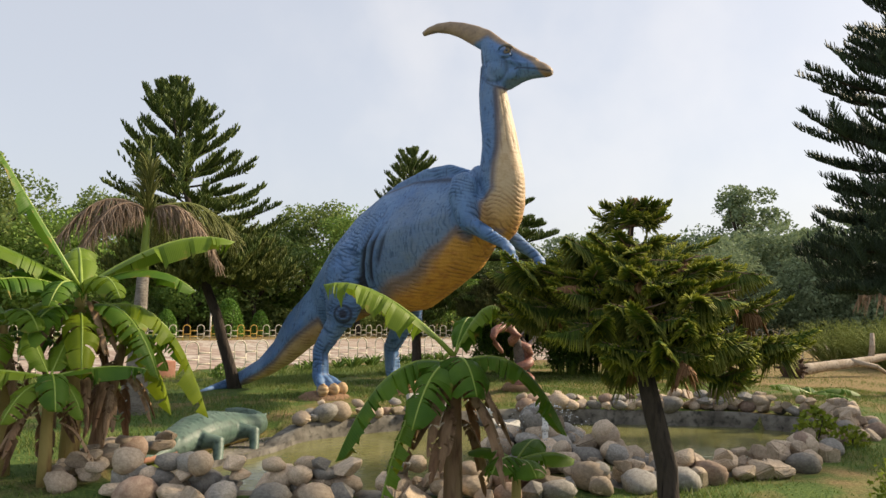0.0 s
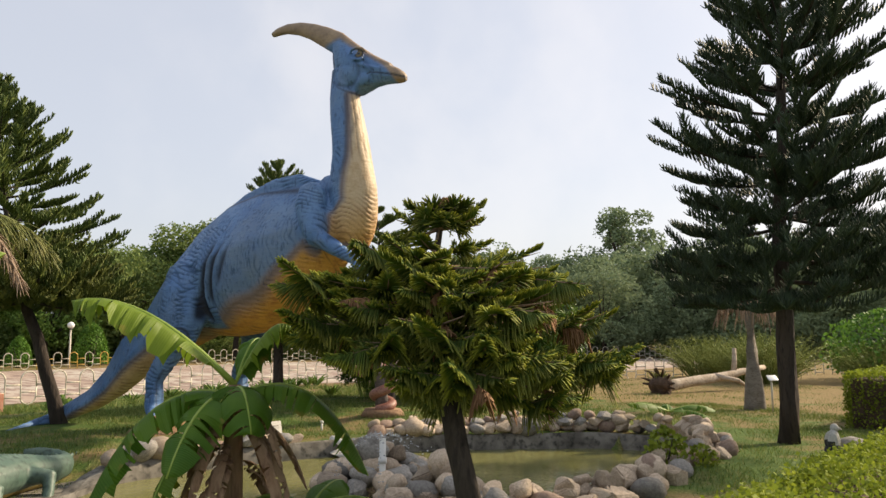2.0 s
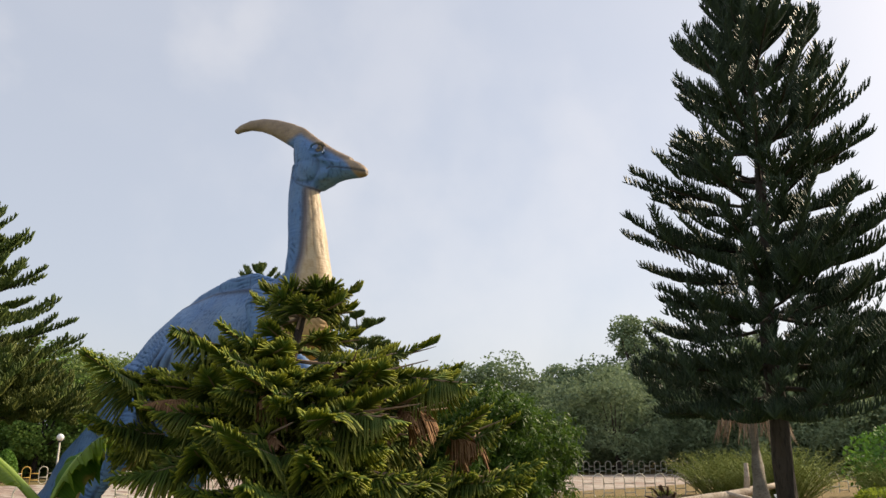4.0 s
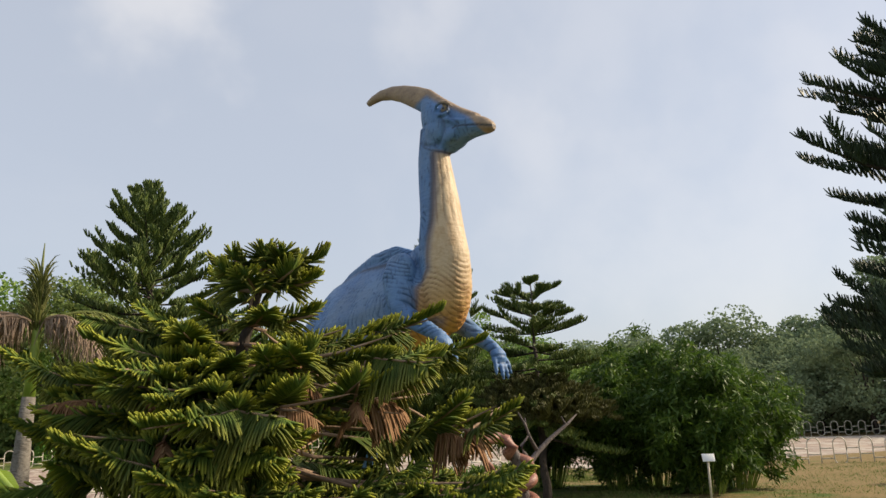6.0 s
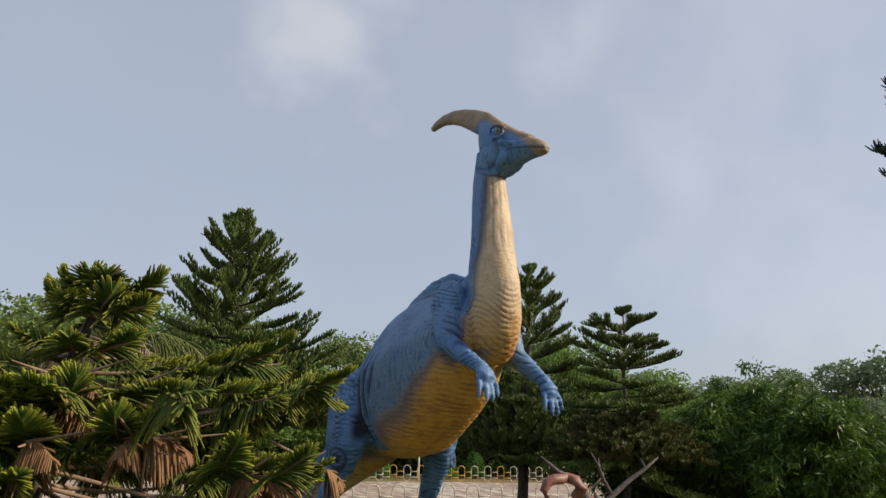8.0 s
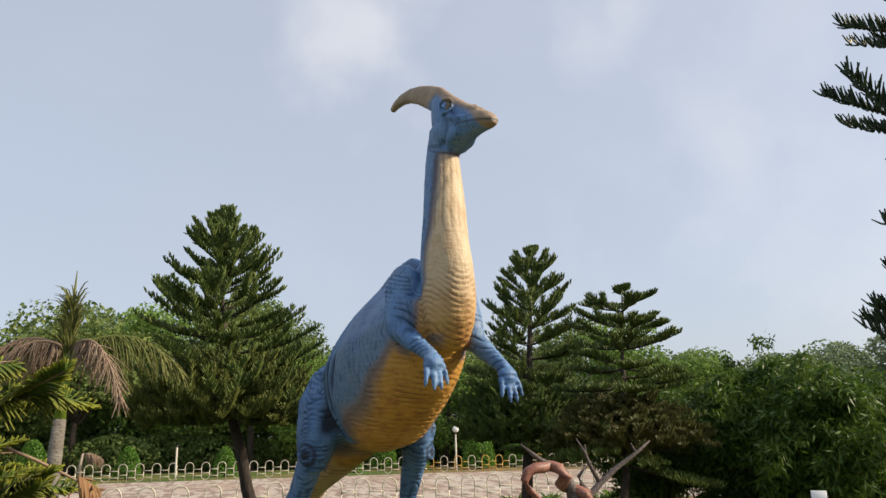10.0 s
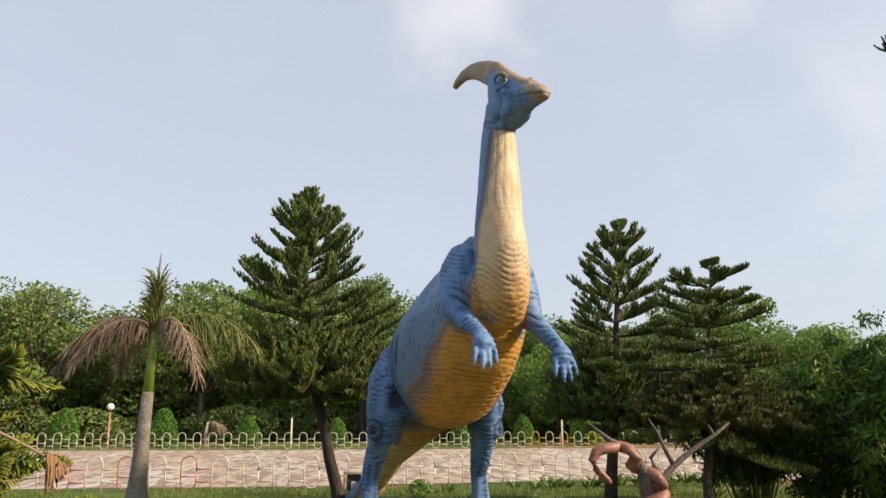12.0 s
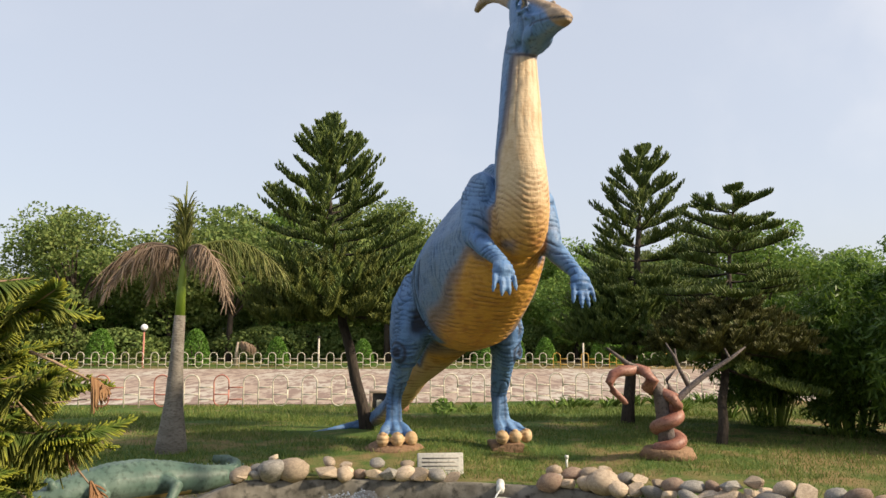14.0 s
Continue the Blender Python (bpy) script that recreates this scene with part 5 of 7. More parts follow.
def broad_tree(name, seed, x, y, height, spread, leaves, size, mat, label, group="", trunk_share=0.25, clumps=26, z=None):
    """A broad-leaved tree: tapered trunk, limbs, and a crown of many leaves in uneven clumps."""
    rng = np.random.default_rng(seed)
    z = gz(x, y) if z is None else z
    tree = thing(name, x, y, z, label, "tree", group)
    bm = bmesh.new()
    th = height * trunk_share
    lean = rng.normal(0, 0.05, 2) * height
    tube(bm, [(0, 0, -0.3), (lean[0] * 0.2, lean[1] * 0.2, th * 0.5), (lean[0] * 0.5, lean[1] * 0.5, th), (lean[0], lean[1], height * 0.75)], [height * 0.028, height * 0.022, height * 0.018, height * 0.005], 8)
    centres = []
    for i in range(clumps):
        a, r = rng.uniform(0, 6.28), spread * rng.uniform(0.05, 1) ** 0.6
        h = th + (height - th) * rng.uniform(0.05, 0.95)
        f = 1 - ((h - th) / (height - th) - 0.4) ** 2 * 1.6
        c = np.array([lean[0] + math.cos(a) * r * max(0.25, f), lean[1] + math.sin(a) * r * max(0.25, f), h])
        centres.append(c)
        if i % 3 == 0:
            s = np.array([lean[0] * 0.5, lean[1] * 0.5, th * rng.uniform(0.8, 1.3)])
            tube(bm, [s, (s + c) / 2 + np.array([0, 0, 0.05 * height]), c], [height * 0.011, height * 0.007, height * 0.002], 5)
    part("trunk", bm, M_BARK, tree)
    per = leaves // clumps
    C = []
    for c in centres:
        d = unit(rng.normal(0, 1, (per, 3)))
        r = spread * rng.uniform(0.26, 0.46) * rng.uniform(0.35, 1.05, per) ** 0.5
        C.append(c + d * r[:, None] * np.array([1, 1, 0.75]))
    C = np.concatenate(C)
    C = C[C[:, 2] > th * 0.45]
    v, f = leaf_quads(rng, C, size, 1.3, 0.3)
    raw("crown", v, f, mat, tree, "", False)
    return tree


BACK_LABEL = "leafy broad-crowned tree in the wood beyond the road"
back_kinds = [broad_tree("broadleaf_tree", 31, -17, 60, 10.5, 4.6, 10500, 0.31, M_BROAD, BACK_LABEL, "trees beyond the road", 0.27, 34),
              broad_tree("broadleaf_tree", 32, -14, 56, 12.0, 4.8, 11000, 0.31, M_BROAD2, BACK_LABEL, "trees beyond the road", 0.28, 36),
              broad_tree("broadleaf_tree", 33, -22, 47, 8.5, 4.2, 9500, 0.3, M_BROAD, BACK_LABEL, "trees beyond the road", 0.22, 30),
              broad_tree("broadleaf_tree", 34, 4, 52, 9.5, 4.4, 10000, 0.3, M_BROAD2, BACK_LABEL, "trees beyond the road", 0.25, 32)]
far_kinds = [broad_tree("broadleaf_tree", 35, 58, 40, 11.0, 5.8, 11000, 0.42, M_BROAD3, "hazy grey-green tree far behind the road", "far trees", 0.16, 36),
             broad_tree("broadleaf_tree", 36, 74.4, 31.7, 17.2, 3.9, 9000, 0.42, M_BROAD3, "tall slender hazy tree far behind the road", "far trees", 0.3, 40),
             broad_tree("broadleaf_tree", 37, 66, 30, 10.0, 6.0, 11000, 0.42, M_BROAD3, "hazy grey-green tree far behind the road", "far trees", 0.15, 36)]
# a closed belt of trees in haze-paled leaf colour beyond the bend of the road
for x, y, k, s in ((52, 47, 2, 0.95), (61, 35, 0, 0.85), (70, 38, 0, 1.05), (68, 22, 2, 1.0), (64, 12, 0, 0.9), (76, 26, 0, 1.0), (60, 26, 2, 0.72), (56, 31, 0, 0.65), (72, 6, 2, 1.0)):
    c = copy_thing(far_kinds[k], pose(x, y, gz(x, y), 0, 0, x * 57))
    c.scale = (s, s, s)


def plant_wood():
    rng = np.random.default_rng(41)
    spots = []
    # a wood along the far side of the road, thick at the left, running round to the right
    for ring, (d0, d1, n) in enumerate(((51, 57, 25), (59, 68, 25), (70, 84, 22))):
        for i in range(n):
            a = radians(-46 + 132 * (i + rng.uniform(-0.3, 0.3)) / n)
            d = rng.uniform(d0, d1)
            x, y = d * math.sin(a) + 2, d * math.cos(a) - 8
            spots.append((x, y, ring))
    for x, y, ring in spots:
        far_right = x > 38
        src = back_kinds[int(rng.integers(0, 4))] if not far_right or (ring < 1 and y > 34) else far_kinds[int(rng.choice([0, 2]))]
        s = 1.0 * rng.uniform(0.86, 1.04) * (0.72 if far_right and ring < 1 else 1.0) * float(np.interp(math.degrees(math.atan2(x + 3, y + 12)), [-28, -18, -13, -9, -4, 4, 20, 32, 39, 54, 57, 80], [0.84, 0.9, 1.05, 1.2, 1.08, 1.0, 0.96, 1.0, 0.82, 0.7, 1.0, 0.9]))
        if math.hypot(x - 74, y - 32) < 9 or y < -22:
            continue
        c = copy_thing(src, pose(x, y, gz(x, y), 0, 0, float(rng.uniform(0, 360, 2)[1])))
        c.scale = (s, s, s * float(rng.uniform(0.9, 1.1)))


plant_wood()


def shrub(name, seed, x, y, h, r, leaves, size, mat, label, category="bush", cone=False, aspect=1.3, group=""):
    """A dense shrub: short stems and a shell of leaves; cone for the clipped ones."""
    rng = np.random.default_rng(seed)
    t = thing(name, x, y, gz(x, y), label, category, group)
    bm = bmesh.new()
    for i in range(4):
        a = rng.uniform(0, 6.28)
        tube(bm, [(0.05 * math.cos(a), 0.05 * math.sin(a), -0.1), (r * 0.2 * math.cos(a), r * 0.2 * math.sin(a), h * 0.3), (r * 0.4 * math.cos(a), r * 0.4 * math.sin(a), h * 0.7)], [0.03 * h, 0.02 * h, 0.006 * h], 5)
    part("stem", bm, M_BARK, t)
    u = rng.uniform(0, 1, leaves)
    a = rng.uniform(0, 6.28, leaves)
    if cone:
        rr = r * np.sqrt(1 - u ** 1.6) * rng.uniform(0.8, 1.04, leaves)
        C = np.stack([np.cos(a) * rr, np.sin(a) * rr, 0.05 * h + u * h * 0.95], 1)
    else:
        lump = 1 + 0.25 * np.sin(a * 3 + seed) * np.sin(u * 5 + seed)
        rr = r * np.sin(np.clip(u * 0.86 + 0.14, 0, 1) * math.pi) ** 0.6 * rng.uniform(0.45, 1.05, leaves) ** 0.5 * lump
        C = np.stack([np.cos(a) * rr, np.sin(a) * rr, u * h], 1)
    v, f = leaf_quads(rng, C, size, aspect)
    raw("foliage", v, f, mat, t, "", False)
    return t


# clipped cones just beyond the far fence
cone = shrub("topiary_bush", 51, -18.0, 36.5, 2.3, 0.95, 2600, 0.15, M_TOPIARY, "bright green clipped conical bush beyond the far fence", cone=True, group="clipped bushes")
for x, y, s in ((-12.2, 36.5, 1.0), (-7.1, 36.3, 0.8), (-1.7, 36.2, 0.75), (6.0, 36.5, 0.7), (10.2, 37, 0.8), (14.2, 36.5, 1.15), (17, 37.5, 0.8), (8.5, 40, 1.0), (33, 27, 0.9)):
    c = copy_thing(cone, pose(x, y, gz(x, y), 0, 0, x * 40))
    c.scale = (s, s, s)
# loose understorey in front of the wood
under = shrub("understorey_bush", 52, -25, 42, 2.4, 2.6, 3000, 0.25, M_BROAD2, "loose dark green bush at the edge of the wood", group="wood edge bushes")
for i in range(72):
    rr = random.Random(900 + i)
    a = radians(-44 + 128 * (i % 36) / 36)
    d = rr.uniform(53, 57) if i < 36 else rr.uniform(61, 66)
    x, y = d * math.sin(a) + 2, d * math.cos(a) - 8
    if x > 34:
        continue
    c = copy_thing(under, pose(x, y, gz(x, y), 0, 0, rr.uniform(0, 360)))
    s = rr.uniform(0.7, 1.3) * (1.0 if i < 36 else 1.7)
    c.scale = (s, s, s * rr.uniform(0.8, 1.2))
# bushes at the right end of the wood, in the same haze-paled leaf colour
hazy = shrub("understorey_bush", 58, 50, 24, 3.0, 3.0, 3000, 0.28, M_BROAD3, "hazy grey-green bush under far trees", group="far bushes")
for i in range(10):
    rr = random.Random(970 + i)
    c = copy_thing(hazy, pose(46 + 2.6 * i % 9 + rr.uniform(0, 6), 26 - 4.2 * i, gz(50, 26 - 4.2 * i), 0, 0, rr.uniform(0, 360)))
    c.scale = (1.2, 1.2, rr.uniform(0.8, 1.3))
# feathery bushes behind the log and the hedge
def feathery_bush(seed, x, y, h, r):
    """A loose bush of many thin arching stalks set with narrow leaves."""
    rng = np.random.default_rng(seed)
    t = thing("feathery_bush", x, y, gz(x, y), "feathery yellow-green bush behind the fallen log", "bush", "feathery bushes")
    n = 420
    a, out = rng.uniform(0, 6.28, n), rng.uniform(0, 1, n) ** 0.7
    P = np.stack([np.cos(a) * r * 0.35 * out, np.sin(a) * r * 0.35 * out, np.full(n, -0.05)], 1)
    D = np.stack([np.cos(a) * out * 0.75, np.sin(a) * out * 0.75, np.ones(n)], 1) + rng.normal(0, 0.12, (n, 3))
    L = h * rng.uniform(0.6, 1.15, n)
    cord_mesh("stem", P, D, L, 0.012, M_FEATHER, t, -0.3, 3, 3)
    k, f = rng.integers(0, n, 5200), rng.uniform(0.25, 1.0, 5200)
    U = unit(D)
    Q = P[k] + U[k] * (L[k] * f)[:, None] - UP * (0.3 * L[k] * f * f)[:, None]
    cord_mesh("foliage", Q, U[k] * 0.7 + rng.normal(0, 0.55, Q.shape), rng.uniform(0.14, 0.3, len(Q)), 0.012, M_FEATHER, t, -0.35, 3, 1)
    return t


feather = feathery_bush(53, 22.5, -1.6, 2.6, 2.6)
for x, y, s in ((25, -4.8, 0.75), (21.5, -7.2, 0.55), (16.5, -9.6, 0.55), (24.5, 1.2, 0.9), (28, -8, 0.9), (19, -11.5, 0.7)):
    c = copy_thing(feather, pose(x, y, gz(x, y), 0, 0, x * 33))
    c.scale = (s, s, s)
broad = shrub("green_bush", 54, 20, -9.2, 2.3, 2.0, 3600, 0.16, M_TOPIARY, "rounded bright green bush beyond the hedge", group="green bushes")
for x, y, s in ((23.5, -11, 1.3), (27, -5, 1.2), (30, -12, 1.5), (17.0, -12.5, 1.0)):
    c = copy_thing(broad, pose(x, y, gz(x, y), 0, 0, x * 33))
    c.scale = (s, s, s)


def bamboo(seed, x, y, h, r, leaves):
    """A clump of bamboo: many thin arching culms with drooping narrow leaves in tufts."""
    rng = np.random.default_rng(seed)
    t = thing("bamboo_clump", x, y, gz(x, y), "dense bright green bamboo clump, dark and bare underneath", "bamboo", "bamboo clumps")
    n = 60
    a = rng.uniform(0, 6.28, n)
    out = rng.uniform(0.05, 1, n) ** 0.7
    P = np.stack([np.cos(a) * 0.35 * out, np.sin(a) * 0.35 * out, np.full(n, -0.1)], 1)
    tip = np.stack([np.cos(a) * r * out, np.sin(a) * r * out, h * (1.0 - 0.45 * out ** 2) * rng.uniform(0.75, 1.0, n)], 1)
    L = np.linalg.norm(tip - P, axis=1)
    tagged(cord_mesh("culm", P, tip - P + np.array([0, 0, 0.35]) * L[:, None], L, 0.014, M_SHAFT, t, -0.3, 4, 3), kind="stuff")
    tufts = 420
    k = rng.integers(0, n, tufts)
    s = rng.uniform(0.3, 1.0, tufts)[:, None]
    d = unit(tip - P + np.array([0, 0, 0.35]) * L[:, None])
    C = P[k] + d[k] * (L[k][:, None] * s) + UP * (-0.3 * L[k][:, None] * s * s) + rng.normal(0, 0.2, (tufts, 3))
    per = leaves // tufts
    Q = np.repeat(C, per, 0) + rng.normal(0, 0.1, (tufts * per, 3)) * np.array([1.0, 1.0, 0.7])
    dirs = unit(rng.normal(0, 1, (len(Q), 3)) + np.array([0, 0, -0.75]) + 0.6 * unit(Q * np.array([1, 1, 0])))
    sides = unit(np.cross(dirs, rng.normal(0, 1, Q.shape)))
    ln = rng.uniform(0.12, 0.23, len(Q))[:, None]
    v = np.stack([Q, Q + dirs * ln * 0.4 + sides * 0.02, Q + dirs * ln, Q + dirs * ln * 0.4 - sides * 0.02], 1).reshape(-1, 3)
    keep = np.arange(len(Q) * 4).reshape(-1, 4)
    raw("foliage", v, keep, M_BAMBOO, t, "", False)


bamboo(61, 8.6, 1.7, 4.6, 1.6, 42000)
bamboo(62, 9.9, 1.9, 5.5, 1.6, 42000)
bamboo(63, 9.3, -0.1, 4.4, 1.6, 42000)
bamboo(64, 10.8, 0.4, 4.5, 1.7, 22000)
bamboo(65, 8.0, 3.6, 4.4, 1.5, 24000)


def hedge(name, seed, x0, y0, x1, y1, h, label, density=520, leaf=0.03):
    """A clipped hedge: leaf-covered block over a dark twiggy core."""
    rng = np.random.default_rng(seed)
    t = thing(name, (x0 + x1) / 2, (y0 + y1) / 2, gz((x0 + x1) / 2, (y0 + y1) / 2), label, "hedge")
    w, d = (x1 - x0) / 2, (y1 - y0) / 2
    bm = bmesh.new()
    box(bm, -w + 0.07, -d + 0.07, -0.1, w - 0.07, d - 0.07, h - 0.07, 0.05)
    part("core", bm, M_ROOT, t)
    area = [4 * w * d, 4 * w * h, 4 * w * h * 0.4, 4 * d * h]
    n = int(sum(area) * density)
    f = rng.choice(4, n, p=np.array(area) / sum(area))
    a, b = rng.uniform(-1, 1, n), rng.uniform(-1, 1, n)
    lump = np.array([noise.noise(Vector((p * w * 1.6, q * d * 1.6, seed))) for p, q in zip(a, b)]) * 0.06
    top = np.stack([a * w, b * d, h + lump], 1)
    back = np.stack([a * w, np.where(f == 1, d, -d), (b + 1) / 2 * h], 1)
    ends = np.stack([np.where(a > 0, w, -w), b * d, rng.uniform(0, 1, n) * h], 1)
    C = np.where((f == 0)[:, None], top, np.where((f == 3)[:, None], ends, back)) + rng.normal(0, 0.03, (n, 3))
    v, q = leaf_quads(rng, C, leaf, 1.6, 0.2)
    raw("foliage", v, q, M_HEDGE, t, "", False)


hedge("clipped_hedge", 71, -2.75, -11.15, 6.5, -10.2, 0.72, "bright yellow-green clipped hedge along the path", 3000, 0.031)
hedge("clipped_hedge", 72, 8.3, -12.5, 17.0, -8.0, 0.98, "square-cut bright green hedge block by the lawn", 900, 0.05)


def palm(seed, x, y, z):
    """Palm with a grey trunk, a green crownshaft, a ragged spear and drooping dry fronds."""
    rng = np.random.default_rng(seed)
    t = thing("palm_tree", x, y, z, "slim palm with green crownshaft and drooping brown dry fronds", "palm")
    bm = bmesh.new()
    pts = [(0, 0, -0.15), (0.0, 0.0, 0.2), (0.01, 0.0, 0.8), (0.03, 0, 1.5), (0.05, 0, 2.12)]
    tube(bm, pts, [0.27, 0.22, 0.135, 0.1, 0.085], 16)
    part("trunk", bm, M_BARK_GREY, t)
    bm = bmesh.new()
    tube(bm, [(0.05, 0, 2.1), (0.06, 0, 2.5), (0.07, 0, 2.85), (0.07, 0, 3.2)], [0.08, 0.066, 0.055, 0.035], 14)
    part("crownshaft", bm, M_SHAFT, t, "smooth yellow-green crownshaft")
    crown = np.array([0.07, 0.0, 3.1])

    def frond(az, out, rise, drop, mat, leaf, dens, droop, label):
        s = np.linspace(0, 1, 22)
        ca, sa = math.cos(az), math.sin(az)
        axis = np.stack([crown[0] + ca * out * s, crown[1] + sa * out * s, crown[2] + rise * np.sin(s * 1.9) - drop * s ** 2.4], 1)
        bm = bmesh.new()
        tube(bm, axis[::2].tolist(), [0.03 - 0.0024 * i for i in range(11)], 6)
        f = part("frond", bm, mat, t, label)
        idx = np.repeat(np.linspace(2, 21, int(dens * 1.5)), 2)
        p = np.stack([np.interp(idx, np.arange(22), axis[:, k]) for k in range(3)], 1)
        side = np.array([-sa, ca, 0]) * np.where(np.arange(len(idx)) % 2, 1, -1)[:, None]
        tang = np.array([ca, sa, 0])
        d = side * (1 - droop) + tang * 0.45 + np.array([0, 0, -1]) * (0.25 + droop) + rng.normal(0, 0.26, p.shape)
        L = leaf * (0.5 + 0.6 * np.sin(idx / 21 * math.pi)) * rng.uniform(0.75, 1.15, len(idx))
        v, q = cords(p, d, L, 0.009, -0.45, 3, 3)
        tagged(raw("leaflet_fringe", v, q, mat, f), kind="stuff")

    frond(radians(185), 1.3, 0.36, 0.95, M_PALM_DRY, 0.36, 60, 0.5, "brown withered frond")
    frond(radians(205), 1.1, 0.26, 0.9, M_PALM_DRY, 0.34, 50, 0.5, "brown withered frond")
    frond(radians(-40), 1.1, 0.3, 1.05, M_PALM_DRY, 0.38, 60, 0.55, "brown withered frond")
    frond(radians(5), 1.55, 0.42, 0.72, M_PALM, 0.45, 60, 0.35, "yellowing half-green frond")
    frond(radians(60), 1.2, 0.4, 0.75, M_PALM, 0.42, 46, 0.35, "yellowing half-green frond")
    frond(radians(130), 1.1, 0.35, 0.9, M_PALM_DRY, 0.42, 46, 0.5, "brown withered frond")
    # ragged upright spear leaves
    n = 150
    a = rng.uniform(0, 6.28, n)
    P = crown + np.stack([np.cos(a) * 0.05, np.sin(a) * 0.05, rng.uniform(-0.1, 0.75, n)], 1)
    D = np.stack([np.cos(a) * 0.35 - 0.1, np.sin(a) * 0.35, rng.uniform(0.6, 1.2, n)], 1)
    cord_mesh("spear", P, D, rng.uniform(0.3, 0.65, n), 0.012, M_PALM, t, -0.5, 3, 3, "ragged half-opened spear leaves")
    bm = bmesh.new()
    tube(bm, [crown, crown + np.array([0, 0, 0.7]), crown + np.array([0.01, 0, 1.15])], [0.045, 0.025, 0.006], 8)
    part("spear_core", bm, M_PALM, t)


palm(81, -3.38, -0.05, -0.1)


def banana_leaf(bm, uvl, rng, root, az, length, width, rise, drop, tear=0.5, roll=0.0, fold=0.35):
    """A banana leaf: stalk, raised midrib and a blade torn into strips along its veins."""
    root = Vector(root)
    ca, sa = math.cos(az), math.sin(az)
    side0 = Vector((-sa, ca, 0))
    n = 30
    rows = []
    cut = 0.0
    for i in range(n + 1):
        s = i / n
        p = root + Vector((ca, sa, 0)) * (length * (0.95 * s - 0.12 * s * s)) + Vector((0, 0, 1)) * (length * (rise * s - drop * s ** 2.2))
        w = 0.0 if s < 0.12 else width * math.sin(min(1, (s - 0.12) / 0.88 * 0.94 + 0.06) * math.pi) ** 0.45
        if s > 0.97:
            w *= 0.5
        slope = Vector((ca, sa, rise - 2.2 * drop * s ** 1.2)).normalized()
        up = side0.cross(slope) * -1
        up = up if up.z > 0 else -up
        rows.append((p, w, side0, up, s))
    for half in (-1, 1):
        prev = None
        hang = 0.0
        for i, (p, w, sd, up, s) in enumerate(rows):
            torn = rng.random() < tear and 3 < i < n - 1
            if torn:
                hang = rng.uniform(0, 0.55)
            line = []
            for k in range(5):
                f = k / 4
                dr = fold * f - (0.55 + hang) * f * f
                q = p + sd * (half * w * f * (1 - 0.25 * hang * f)) + up * (w * dr) + Vector((0, 0, -w * hang * 0.5 * f * f))
                line.append((q, half * f, s))
            if prev and not (torn and prev):
                pass
            if prev:
                a = prev
                if torn:
                    b = [(q.lerp(prev[k][0], 0.12 * (k / 4)), x, y) for k, (q, x, y) in enumerate(line)]
                else:
                    b = line
                va = [bm.verts.new(q) for q, _, _ in a]
                vb = [bm.verts.new(q) for q, _, _ in b]
                for k in range(4):
                    try:
                        f = bm.faces.new((va[k], va[k + 1], vb[k + 1], vb[k]))
                    except ValueError:
                        continue
                    for lp, (q, x, y) in zip(f.loops, (a[k], a[k + 1], b[k + 1], b[k])):
                        lp[uvl].uv = (x, y)
                if torn:
                    line = [(q + (rows[min(i + 1, n)][0] - p) * (0.25 * (k / 4)) + Vector((0, 0, -0.02 * hang * k)), x, y) for k, (q, x, y) in enumerate(line)]
            prev = line
    return [r[0] for r in rows]


def banana_plant(seed, x, y, z, stem_h, stem_r, leaves, label, husks=0, lean=(0, 0), dry=False):
    rng = random.Random(seed)
    t = thing("banana_plant", x, y, z, label, "banana plant")
    bm = bmesh.new()
    topp = Vector((lean[0], lean[1], stem_h))
    tube(bm, [(0, 0, -0.1), topp * 0.3, topp * 0.7, topp], [stem_r * 1.15, stem_r, stem_r * 0.85, stem_r * 0.55], 12)
    part("stem", bm, M_HUSK if dry else M_STEM, t)
    for az, length, width, rise, drop, tear, h0 in leaves:
        bm = bmesh.new()
        uvl = bm.loops.layers.uv.new("UVMap")
        root = topp * h0
        mid = banana_leaf(bm, uvl, rng, root, az, length, width, rise, drop, min(0.6, tear + 0.12))
        blade = part("leaf", bm, M_BANANA_OLD if h0 < 0.87 else M_BANANA, t, "yellowing old leaf" if h0 < 0.87 else "")
        bm = bmesh.new()
        tube(bm, mid[::3] + [mid[-1]], [0.016 * length + 0.004 - 0.0013 * length * i for i in range(len(mid[::3]) + 1)], 6)
        part("midrib", bm, M_SHAFT, blade)
    for i in range(husks):
        bm = bmesh.new()
        uvl = bm.loops.layers.uv.new("UVMap")
        a = rng.uniform(0, 6.28)
        root = topp * rng.uniform(0.55, 0.95)
        banana_leaf(bm, uvl, rng, root + Vector((math.cos(a), math.sin(a), 0)) * stem_r * 0.7, a, rng.uniform(0.3, 0.6), 0.05, 0.05, rng.uniform(0.9, 1.5), 0.22)
        part("dry_leaf", bm, M_HUSK, t, "shrivelled brown hanging leaf")
    return t


R = radians
